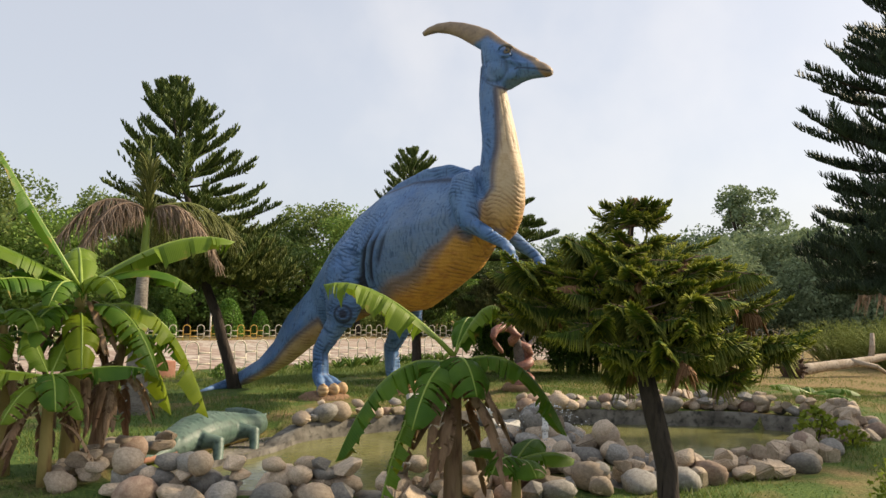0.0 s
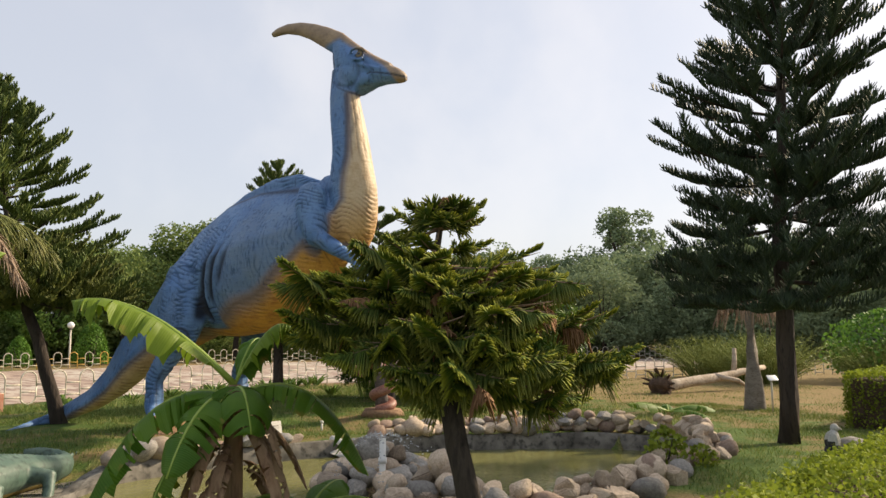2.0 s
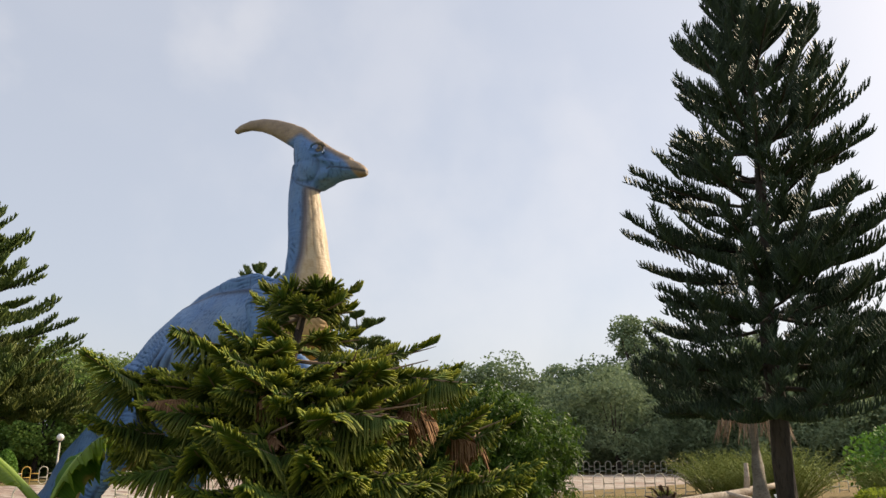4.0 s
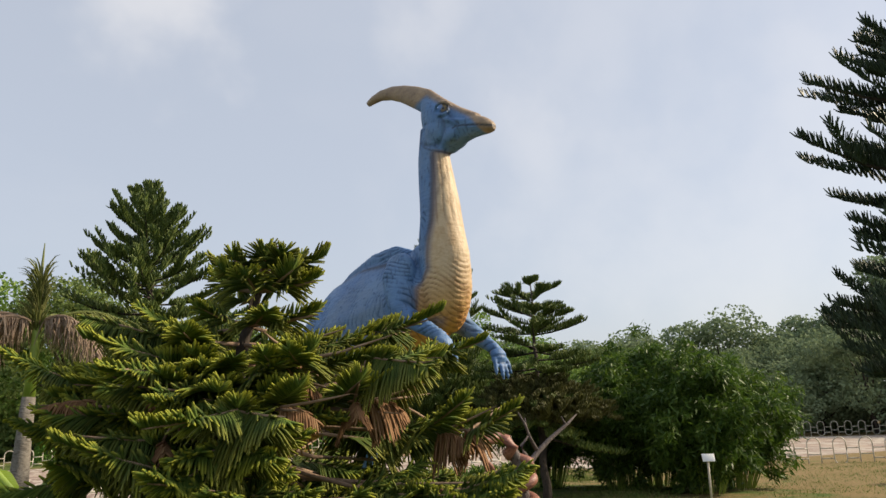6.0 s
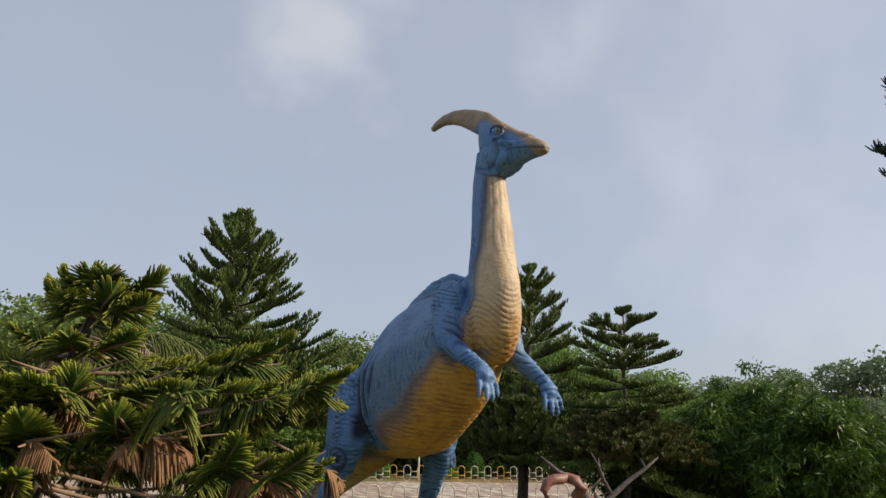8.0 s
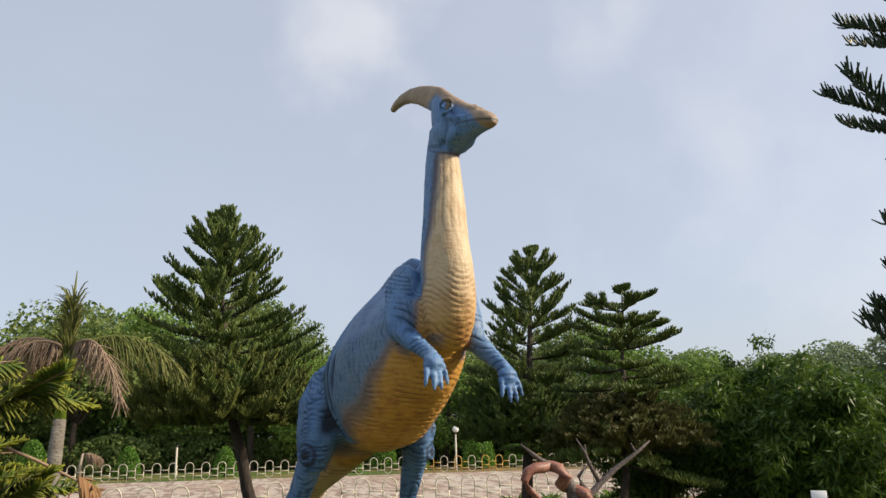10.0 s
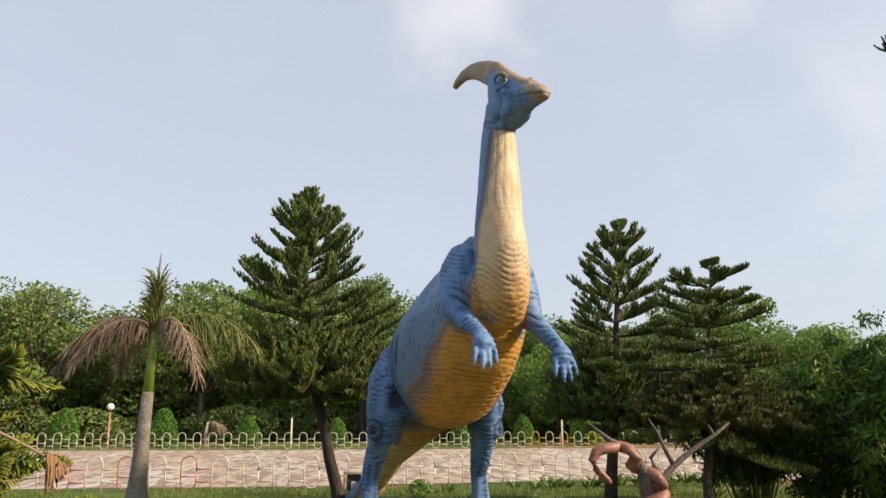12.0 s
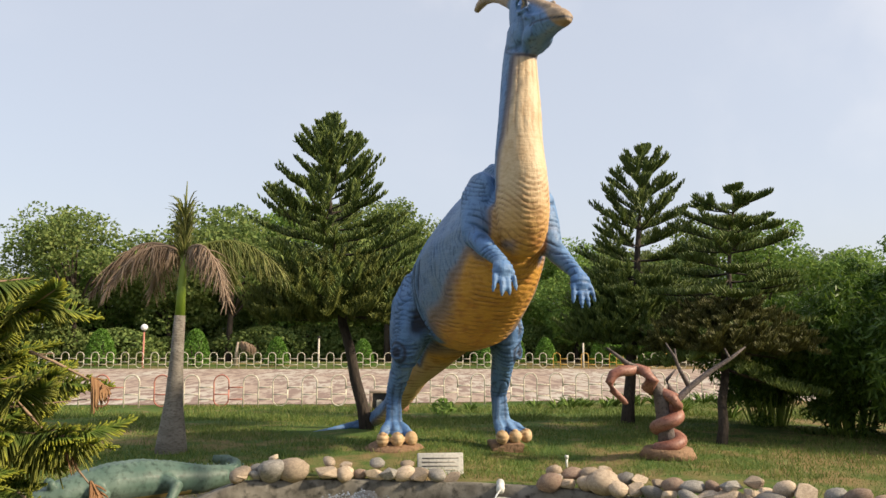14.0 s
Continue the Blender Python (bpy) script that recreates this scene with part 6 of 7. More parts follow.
# the plant by the pond's near edge, in front of the statue
banana_plant(91, -3.38, -7.46, 0.0, 1.2, 0.07, [
    (R(139), 1.22, 0.2, 0.95, 0.52, 0.35, 1.0), (R(-35), 0.42, 0.14, 2.1, 1.25, 0.5, 1.0), (R(20), 0.36, 0.13, 2.0, 1.3, 0.5, 1.0), (R(-110), 0.55, 0.2, 0.35, 0.75, 0.1, 0.97), (R(168), 0.75, 0.12, 0.1, 1.5, 0.3, 0.88), (R(145), 1.05, 0.22, 0.3, 0.98, 0.15, 0.94), (R(200), 0.7, 0.17, 0.15, 0.75, 0.1, 0.95),
    (R(-41), 1.02, 0.18, 0.45, 0.95, 0.2, 0.94), (R(40), 0.5, 0.12, 0.4, 0.7, 0.2, 0.95), (R(152), 0.58, 0.1, 0.2, 1.5, 0.5, 0.85)],
    "torn-leaved banana plant with a dry brown stem by the pond", 18, dry=True)
banana_plant(92, -3.0, -7.75, 0.0, 0.42, 0.04, [(R(200), 0.5, 0.14, 0.45, 0.5, 0.05, 1.0), (R(-30), 0.55, 0.13, 0.35, 0.35, 0.05, 1.0), (R(20), 0.5, 0.13, 0.55, 0.35, 0.05, 1.0), (R(-110), 0.4, 0.15, 0.35, 0.5, 0.05, 1.0), (R(130), 0.45, 0.12, 0.5, 0.4, 0.05, 1.0)],
    "small young banana sucker with glossy green leaves")
# the clump at the pond's corner
banana_plant(93, -5.2, -3.95, 0.0, 1.7, 0.085, [
    (R(167), 0.95, 0.14, 1.6, 0.2, 0.08, 1.0), (R(-13), 1.75, 0.2, 0.75, 0.44, 0.12, 1.0), (R(-22), 1.28, 0.18, 0.55, 0.55, 0.1, 1.0), (R(-15), 1.5, 0.27, 0.6, 1.28, 0.2, 0.84), (R(8), 1.2, 0.24, 0.4, 1.2, 0.5, 0.8),
    (R(175), 1.25, 0.18, 0.6, 0.22, 0.15, 1.0), (R(192), 1.1, 0.18, 0.4, 0.35, 0.2, 0.97), (R(80), 1.0, 0.18, 0.95, 0.5, 0.2, 1.0), (R(-80), 0.95, 0.17, 0.75, 0.75, 0.25, 0.95), (R(-125), 0.85, 0.17, 0.7, 0.8, 0.25, 0.95), (R(-100), 0.75, 0.17, 0.35, 1.1, 0.3, 0.85), (R(-45), 1.0, 0.2, 0.45, 1.1, 0.3, 0.88), (R(210), 0.8, 0.17, 0.4, 0.9, 0.3, 0.88), (R(150), 0.8, 0.17, 0.9, 0.6, 0.2, 0.95)],
    "tall banana plant with broad arching yellow-green leaves", 16, (0.05, 0.05))
banana_plant(94, -5.72, -3.7, 0.0, 1.35, 0.075, [
    (R(160), 1.05, 0.17, 0.75, 0.4, 0.2, 1.0), (R(205), 0.95, 0.17, 0.5, 0.5, 0.3, 0.98), (R(15), 0.7, 0.16, 0.95, 0.6, 0.25, 0.97), (R(-75), 0.8, 0.17, 0.7, 0.75, 0.2, 1.0), (R(100), 0.9, 0.17, 0.8, 0.5, 0.2, 0.95), (R(-20), 0.7, 0.16, 0.5, 0.9, 0.3, 0.92), (R(-110), 0.7, 0.16, 0.5, 1.0, 0.3, 0.9), (R(180), 0.75, 0.16, 0.3, 0.9, 0.3, 0.88)],
    "leaning banana plant with split leaves and dry sheaths", 14, (-0.05, 0.0))
banana_plant(95, -5.5, -4.4, 0.0, 0.9, 0.055, [
    (R(165), 1.0, 0.17, 0.2, 0.12, 0.05, 1.0), (R(-10), 0.98, 0.15, 0.25, 0.2, 0.05, 1.0), (R(120), 0.34, 0.13, 1.4, 0.2, 0.05, 1.0), (R(50), 0.42, 0.13, 1.2, 0.25, 0.05, 1.0), (R(-95), 0.55, 0.15, 0.45, 0.9, 0.05, 1.0), (R(215), 0.6, 0.14, 0.1, 0.6, 0.05, 0.95), (R(-55), 0.45, 0.14, 0.3, 1.0, 0.05, 0.95)],
    "short banana plant with wide flat leaves", 10)
banana_plant(97, -4.95, -3.75, 0.0, 1.15, 0.07, [
    (R(0), 0.8, 0.16, 0.6, 0.9, 0.3, 1.0), (R(60), 0.9, 0.17, 0.9, 0.6, 0.3, 1.0), (R(-60), 0.7, 0.15, 0.6, 0.9, 0.3, 0.97), (R(140), 0.6, 0.14, 0.9, 0.6, 0.3, 1.0)],
    "banana plant with a brown leaning stem and ragged leaves", 16, (0.25, -0.05), dry=True)
# low banana leaves at the pond's far corner
banana_plant(96, 5.3, -6.2, -0.08, 0.36, 0.05, [(R(150), 0.9, 0.14, 0.4, 0.25, 0.1, 1.0), (R(100), 0.75, 0.14, 0.5, 0.4, 0.1, 1.0), (R(-40), 0.95, 0.15, 0.35, 0.35, 0.1, 1.0), (R(-80), 0.8, 0.12, 0.2, 0.3, 0.1, 1.0), (R(30), 0.6, 0.1, 0.5, 0.5, 0.1, 1.0)],
    "low sprawling banana shoots beside the pond's corner")


# ---- hoop fences ----
def hoop_mesh(kind):
    """One hoop of bent pipe: a closed ring, or an arch on two legs with a cross-bar."""
    bm = bmesh.new()
    w, h, r = 0.215, 0.92, 0.022
    pts = []
    if kind == "ring":
        for q in np.linspace(0, 2 * math.pi, 25):
            z = h - w if math.sin(q) >= 0 else w + 0.02
            pts.append((w * math.cos(q), 0, z + w * math.sin(q)))
        pts[0] = pts[-1] = (w, 0, 0.5)
    else:
        pts = [(w, 0, -0.08), (w, 0, 0.4)] + [(w * math.cos(q), 0, h - w + w * math.sin(q)) for q in np.linspace(0, math.pi, 11)] + [(-w, 0, 0.4), (-w, 0, -0.08)]
    tube(bm, pts, r, 6)
    tube(bm, [(-w, 0, 0.36), (w, 0, 0.36)], r * 0.9, 6)
    me = bpy.data.meshes.new(kind)
    bm.to_mesh(me)
    bm.free()
    for p in me.polygons:
        p.use_smooth = True
    return me


def rail_mesh():
    bm = bmesh.new()
    tube(bm, [(-0.21, 0, 0), (0.21, 0, 0)], 0.022, 6)
    me = bpy.data.meshes.new("rail")
    bm.to_mesh(me)
    bm.free()
    for p in me.polygons:
        p.use_smooth = True
    return me


HOOPS = {}
for colour, mat in (("white", M_WHITE_PAINT), ("red", M_RED_PAINT), ("yellow", M_YELLOW_PAINT)):
    for kind in ("ring", "arch"):
        me = hoop_mesh(kind)
        me.materials.append(mat)
        HOOPS[colour, kind] = me
    me = rail_mesh()
    me.materials.append(mat)
    HOOPS[colour, "rail"] = me


def hoop_fence(line, first, last, colour_of, label, limit):
    """Hoops every 0.85 m along a line, with paired rails between them."""
    fence = thing("hoop_fence", *line[0], -0.43, label, "fence")
    org = Vector((*line[0], -0.43))
    seg = [(Vector((*a, 0)), Vector((*b, 0))) for a, b in zip(line, line[1:])]
    total = sum((b - a).length for a, b in seg)
    n = int(total / 0.85)
    count = 0
    for i in range(n):
        d = (i + 0.5) * 0.85
        for a, b in seg:
            if d <= (b - a).length:
                break
            d -= (b - a).length
        p = a + (b - a).normalized() * d
        ang = math.atan2((b - a).y, (b - a).x)
        if not (first(p) and count < limit):
            continue
        count += 1
        kind = "ring" if i % 2 else "arch"
        col = colour_of(i, p)
        for key, off, up in ((kind, 0.0, 0.0), ("rail", 0.425, 0.22), ("rail", 0.425, 0.56)):
            ob = new("hoop" if off == 0 else "rail", HOOPS[col, key])
            ob.parent = fence
            q = p + Vector((math.cos(ang), math.sin(ang), 0)) * off - org
            ob.matrix_local = Matrix.Translation((q.x, q.y, up)) @ Matrix.Rotation(ang, 4, "Z")
    return fence


near_line = [(-30, 10.6), (-12, 10.55), (-2, 10.5), (5, 11.5), (12.3, 12.1), (20.2, 5.5), (26.5, 0.9), (40, -9)]
far_line = [(-60, 34), (-14, 33.2), (-3, 32.8), (10, 33.2), (26.4, 32.2), (45.5, 18), (58.5, 7.6), (75, -6)]
hoop_fence(near_line, lambda p: p.x > -17, None, lambda i, p: "red" if -8.6 < p.x < -4.3 and i % 2 else ("yellow" if 4.6 < p.x < 6.0 and i % 2 == 0 else "white"), "pale painted hoop fence of bent pipe, some hoops red or yellow", 120)
hoop_fence(far_line, lambda p: p.x > -34, None, lambda i, p: "yellow" if (13.0 < p.x < 19 and i % 3 == 0) or (9.5 < p.x < 14 and i % 2 == 0) else "white", "far pale hoop fence along the other side of the road", 145)


# ---- lamps and posts ----
def lamp_post(x, y, h, globe=True, mat=None):
    t = thing("lamp_post", x, y, gz(x, y), ("slim white lamp post with a round globe" if mat is None else "slim reddish lamp post with a round white globe") if globe else "slim white post without a globe", "lamp", "lamp posts")
    bm = bmesh.new()
    tube(bm, [(0, 0, -0.2), (0, 0, 0.25), (0, 0, h - 0.15)], [0.075, 0.06, 0.05], 8)
    part("pole", bm, mat or M_WHITE_PAINT, t)
    bm = bmesh.new()
    tube(bm, [(0, 0, h - 0.17), (0, 0, h - 0.08)], [0.09, 0.1], 10)
    part("collar", bm, M_DARKBOX, t)
    if globe:
        bm = bmesh.new()
        ball(bm, (0, 0, h + 0.09), (0.2, 0.2, 0.2), seg=18, rings=12)
        part("globe", bm, M_GLOBE, t, "white frosted globe")


lamp_post(12.0, 34.2, 2.4)
lamp_post(-14.7, 34.3, 2.3, True, M_RED_PAINT)
lamp_post(-4.3, 34.2, 1.95, False)
lamp_post(29.5, 7.5 + 22, 2.2, False)
lamp_post(34.5, 22.5, 2.2, False)


def sign_post(x, y, h, tilt, label):
    t = thing("sign_post", x, y, gz(x, y), label, "sign")
    bm = bmesh.new()
    tube(bm, [(0, 0, -0.1), (0, 0, h)], 0.02, 8)
    part("pole", bm, M_WHITE_PAINT, t)
    bm = bmesh.new()
    box(bm, -0.11, -0.01, -0.08, 0.11, 0.01, 0.08, 0.005)
    b = part("panel", bm, M_GLOBE, t)
    b.matrix_local = pose(0, -0.02, h, tilt, 0, -38)


sign_post(10.6, -6.0, 0.72, -50, "small white sign board on a thin slanted pole")
sign_post(7.7, -1.65, 0.8, -35, "small white sign on a thin white pole in the grass")


# ---- stones ----
def stone_mesh(seed, angular):
    bm = bmesh.new()
    bmesh.ops.create_icosphere(bm, subdivisions=2, radius=1.0)
    off = Vector((seed * 3.7, seed * 1.3, 0))
    rng = random.Random(seed)
    for v in bm.verts:
        n = noise.noise(v.co * 0.9 + off)
        v.co *= 1 + 0.28 * n
    if angular:
        # broken stone: a few flat faces with worn edges
        bm.free()
        bm = bmesh.new()
        for k in range(13):
            d = Vector((rng.gauss(0, 1), rng.gauss(0, 1), rng.gauss(0, 1))).normalized()
            bm.verts.new(d * rng.uniform(0.85, 1.1))
        hull = bmesh.ops.convex_hull(bm, input=bm.verts)
        bmesh.ops.delete(bm, geom=[g for g in hull["geom_interior"] if isinstance(g, bmesh.types.BMVert)], context="VERTS")
        bmesh.ops.bevel(bm, geom=bm.edges[:], offset=0.09, segments=2, affect="EDGES", clamp_overlap=True)
    me = bpy.data.meshes.new("stone")
    bm.to_mesh(me)
    bm.free()
    for p in me.polygons:
        p.use_smooth = not angular or p.area < 0.03
    return me


STONES = []
for s in range(12):
    me = stone_mesh(s + 3, s % 2 == 1)
    me.materials.append((M_STONE, M_STONE, M_STONE_GREY, M_STONE, M_STONE, M_STONE_GREY, M_STONE_RED, M_STONE)[s % 8])
    STONES.append(me)
stone_rng = random.Random(5)


def stone(parent, x, y, z, size, flat=0.7, which=None):
    ob = new("stone", STONES[stone_rng.randrange(12) if which is None else which])
    ob.parent = parent
    a, b = size * stone_rng.uniform(0.8, 1.25), size * stone_rng.uniform(0.75, 1.1)
    ob.matrix_local = pose(x, y, z, stone_rng.uniform(-18, 18), stone_rng.uniform(-18, 18), stone_rng.uniform(0, 360)) @ Matrix.Diagonal((a, b, size * flat * stone_rng.uniform(0.85, 1.15), 1))
    return ob


def edge_stones():
    """Boulders on the curb: one loose row on the far side, built-up walls at the near side and the right end."""
    k = len(SHORE)
    i = 0.0
    total = 0
    while i < k:
        p = SHORE[int(i) % k]
        d = (SHORE[(int(i) + 1) % k] - SHORE[int(i) - 1]).normalized()
        out = Vector((-d.y, d.x, 0)) * OUT_SIGN
        x, y = p.x, p.y
        far_side = y > -4.9 and x > -1.95
        croc_gap = -4.0 < x < -1.9 and y > -3.9
        gap = 0.72 < x < 1.75 and y > -4
        right_end = x > 3.5 and not (far_side and x < 3.0)
        size = stone_rng.uniform(0.09, 0.15) if far_side else stone_rng.uniform(0.1, 0.19)
        if croc_gap or gap:
            i += 1
            continue
        if far_side and x > 1.7:
            size = stone_rng.choice([0.12, 0.13, 0.14, 0.15, 0.16, 0.21])
        if -1.6 < x < -1.15 and far_side:
            size = 0.22
        o = stone_rng.uniform(0.02, 0.1) if far_side else stone_rng.uniform(0.13, 0.24)
        q = p + out * o
        broken = y < -6.3 and x > -1.5
        kind = stone_rng.choice([1, 3, 5, 7, 9, 11]) if broken and stone_rng.random() < 0.75 else None
        stone(POND_CURB, q.x, q.y, size * (0.42 if far_side else 0.52) - 0.02, size, 0.85 if broken else 0.68, kind)
        total += 1
        if right_end or not far_side:
            # second and third courses, and a footing on the lawn
            for c in range(2 if right_end or (x < -2.6 and y < -4.7) else 1):
                s2 = stone_rng.uniform(0.09, 0.15)
                q = p + out * stone_rng.uniform(0.12, 0.28) + d * stone_rng.uniform(-0.1, 0.1)
                stone(POND_CURB, q.x, q.y, 0.12 + 0.1 * c + s2 * 0.25 * stone_rng.random(), s2, 0.85 if broken else 0.7, kind)
                total += 1
            q = p + out * stone_rng.uniform(0.38, 0.5)
            stone(POND_CURB, q.x, q.y, 0.02, stone_rng.uniform(0.12, 0.18), 0.75)
            total += 1
        elif stone_rng.random() < (0.85 if x > 1.7 else 0.35):
            s2 = stone_rng.uniform(0.07, 0.11) if x < 1.7 else stone_rng.uniform(0.095, 0.14)
            q = p + out * stone_rng.uniform(0.12, 0.26)
            stone(POND_CURB, q.x, q.y, size * 0.95, s2, 0.6)
            total += 1
        i += size * (1.3 if far_side else 1.6) / 0.2
    return total


edge_stones()

# heap of rocks in the pond round the fountain pipe
heap = thing("rock_heap", -0.15, -5.3, WATER_Z, "heap of dark wet rocks in the pond round a fountain pipe", "rocks")
for i in range(64):
    a, r = stone_rng.uniform(0, 6.28), stone_rng.random() ** 0.6
    s = stone_rng.uniform(0.1, 0.19)
    stone(heap, 0.85 * r * math.cos(a), 0.5 * r * math.sin(a), 0.06 + 0.5 * (1 - r ** 1.5) * stone_rng.uniform(0.5, 1.05), s, 0.8, stone_rng.choice([2, 4, 5, 8, 10, 11, 1]))
heap2 = thing("rock_heap", -0.55, -6.55, WATER_Z, "pile of broken boulders climbing from the pond's near edge", "rocks")
for i in range(44):
    a, r = stone_rng.uniform(0, 6.28), stone_rng.random() ** 0.6
    s = stone_rng.uniform(0.11, 0.18)
    stone(heap2, 0.7 * r * math.cos(a), 0.75 * r * math.sin(a), 0.05 + 0.5 * (1 - r) * stone_rng.uniform(0.6, 1.1), s, 0.8)


# ---- fountain ----
def fountain():
    t = thing("fountain_pipe", -0.36, -5.62, WATER_Z, "white fountain pipe spraying thin jets of water", "fountain")
    bm = bmesh.new()
    tube(bm, [(0, 0, -0.3), (0, 0, 0.66)], 0.035, 10)
    tube(bm, [(0, 0, 0.4), (0, 0, 0.46)], 0.046, 10)
    part("pipe", bm, M_PLASTIC, t)
    rng = np.random.default_rng(7)
    bm = bmesh.new()
    for k in range(7):
        a = 6.283 * k / 7 + 0.3
        for i in range(48):
            s = (i + rng.random()) / 48
            c = Vector((math.cos(a) * 0.75 * s, math.sin(a) * 0.75 * s, 0.68 + 0.3 * s - 1.0 * s * s))
            if c.z < 0.02:
                continue
            c += Vector(rng.normal(0, 0.012 + 0.03 * s, 3))
            r = rng.uniform(0.003, 0.008)
            bmesh.ops.create_icosphere(bm, subdivisions=1, radius=r, matrix=Matrix.Translation(c) @ Matrix.Diagonal((1.6, 1.6, 1.1, 1)))
    tagged(part("spray", bm, M_SPLASH, t, "white drops of spraying water"), kind="stuff")


fountain()


def inlet():
    t = thing("inlet_spout", 1.28, -2.92, -0.06, "white plastic spout pouring water into the pond", "spout")
    bm = bmesh.new()
    tube(bm, [(0.02, 0.16, 0.02), (0, 0, 0), (-0.02, -0.1, -0.01)], 0.05, 12)
    part("pipe", bm, M_PLASTIC, t)
    bm = bmesh.new()
    pts = [(-0.02, -0.1, -0.01), (-0.09, -0.24, -0.05), (-0.15, -0.36, -0.13), (-0.19, -0.42, -0.21)]
    tube(bm, pts, [0.012, 0.011, 0.012, 0.016], 8)
    part("jet", bm, M_SPLASH, t, "clear pouring water")
    # pale broken apron under the spout
    bm = bmesh.new()
    bmesh.ops.create_icosphere(bm, subdivisions=3, radius=1.0, matrix=Matrix.Diagonal((0.5, 0.22, 0.05, 1)))
    for v in bm.verts:
        v.co += v.normal * 0.05 * noise.noise(v.co * 5)
    e = part("rock_ledge", bm, M_SLAB)
    e.matrix_world = pose(1.55, -3.14, -0.24, 6, 3, -24)
    tagged(e, "pale wet rock ledge under the spout at the water's edge", "rock")


inlet()


# ---- crocodile statue ----
def crocodile():
    bm = bmesh.new()
    # head at the origin's far end, tail curling up behind
    body = [((0.0, 0, 0.13), 0.05, 0.04), ((0.18, 0, 0.14), 0.1, 0.06), ((0.42, 0.0, 0.17), 0.14, 0.1), ((0.62, 0, 0.2), 0.2, 0.15), ((0.85, 0.02, 0.22), 0.22, 0.18), ((1.2, 0.05, 0.24), 0.29, 0.22),
            ((1.6, 0.06, 0.24), 0.3, 0.23), ((2.0, 0.02, 0.22), 0.24, 0.2), ((2.4, -0.06, 0.19), 0.16, 0.16), ((2.72, -0.04, 0.19), 0.12, 0.13), ((2.95, 0.06, 0.19), 0.1, 0.12), ((3.04, 0.24, 0.22), 0.08, 0.12), ((2.96, 0.42, 0.27), 0.05, 0.1), ((2.8, 0.5, 0.32), 0.02, 0.05)]
    tube(bm, [b[0] for b in body], [(b[1], b[2]) for b in body], 18)
    for s in (-1, 1):
        ball(bm, (0.5, 0.09 * s, 0.31), (0.06, 0.05, 0.06))
        for x in (0.95, 1.85):
            tube(bm, [(x, 0.2 * s, 0.22), (x + 0.08, 0.36 * s, 0.2), (x - 0.04, 0.42 * s, 0.05), (x - 0.16, 0.46 * s, -0.06)], [0.1, 0.085, 0.06, 0.05], 10)
            for f in (-1, 0, 1):
                tube(bm, [(x - 0.14, 0.46 * s + 0.03 * f, -0.05), (x - 0.28, 0.48 * s + 0.08 * f, -0.08)], [0.035, 0.02], 6)
    for i in range(26):
        x = 0.75 + i * 0.09
        for y in (-0.08, 0.08):
            c = np.interp(x, [b[0][0] for b in body[:10]], [b[0][2] + b[2] for b in body[:10]])
            ball(bm, (x, y + 0.03, c - 0.02), (0.03, 0.016, 0.028), seg=6, rings=5)
    me = bpy.data.meshes.new("croc_shell")
    bmesh.ops.recalc_face_normals(bm, faces=bm.faces)
    bm.to_mesh(me)
    bm.free()
    tmp = new("croc_shell", me)
    md = tmp.modifiers.new("weld", "REMESH")
    md.mode, md.voxel_size = "VOXEL", 0.022
    fused = bpy.data.meshes.new_from_object(tmp.evaluated_get(bpy.context.evaluated_depsgraph_get()))
    bpy.data.objects.remove(tmp)
    fused.materials.clear()
    fused.materials.append(M_CROC)
    fused.materials.append(M_CROC_BELLY)
    fused.materials.append(M_BRICKRED)
    for p in fused.polygons:
        p.use_smooth = True
        c = p.center
        if (p.normal.z < -0.15 and abs(c.y) < 0.36 and c.z < 0.1 and c.x < 2.2) or (c.x < 0.45 and c.z < 0.13):
            p.material_index = 1
        if c.x < 0.5 and 0.1 < c.z < 0.165:
            p.material_index = 2
    ob = new("crocodile_statue", fused)
    ob.matrix_world = pose(-4.3, -3.2, -0.3, 0, 0, 34) @ Matrix.Diagonal((0.92, 1.1, 1.08, 1))
    tagged(ob, "weathered green crocodile statue lying on the pond's edge", "statue")
    # the ramp on which it lies
    bm = bmesh.new()
    box(bm, 0.35, -0.62, -0.5, 2.6, 0.5, -0.14, 0.03)
    bmesh.ops.subdivide_edges(bm, edges=bm.edges[:], cuts=3)
    for v in bm.verts:
        v.co += Vector((noise.noise(v.co * 3), noise.noise(v.co * 3 + Vector((5, 0, 0))), 0.4 * noise.noise(v.co * 2))) * 0.06
    e = part("concrete_ramp", bm, M_CONCRETE)
    e.matrix_world = pose(-4.25, -3.12, -0.12, 0, 0, 34)
    tagged(e, "pale cracked concrete ramp sloping into the pond", "ramp")


crocodile()


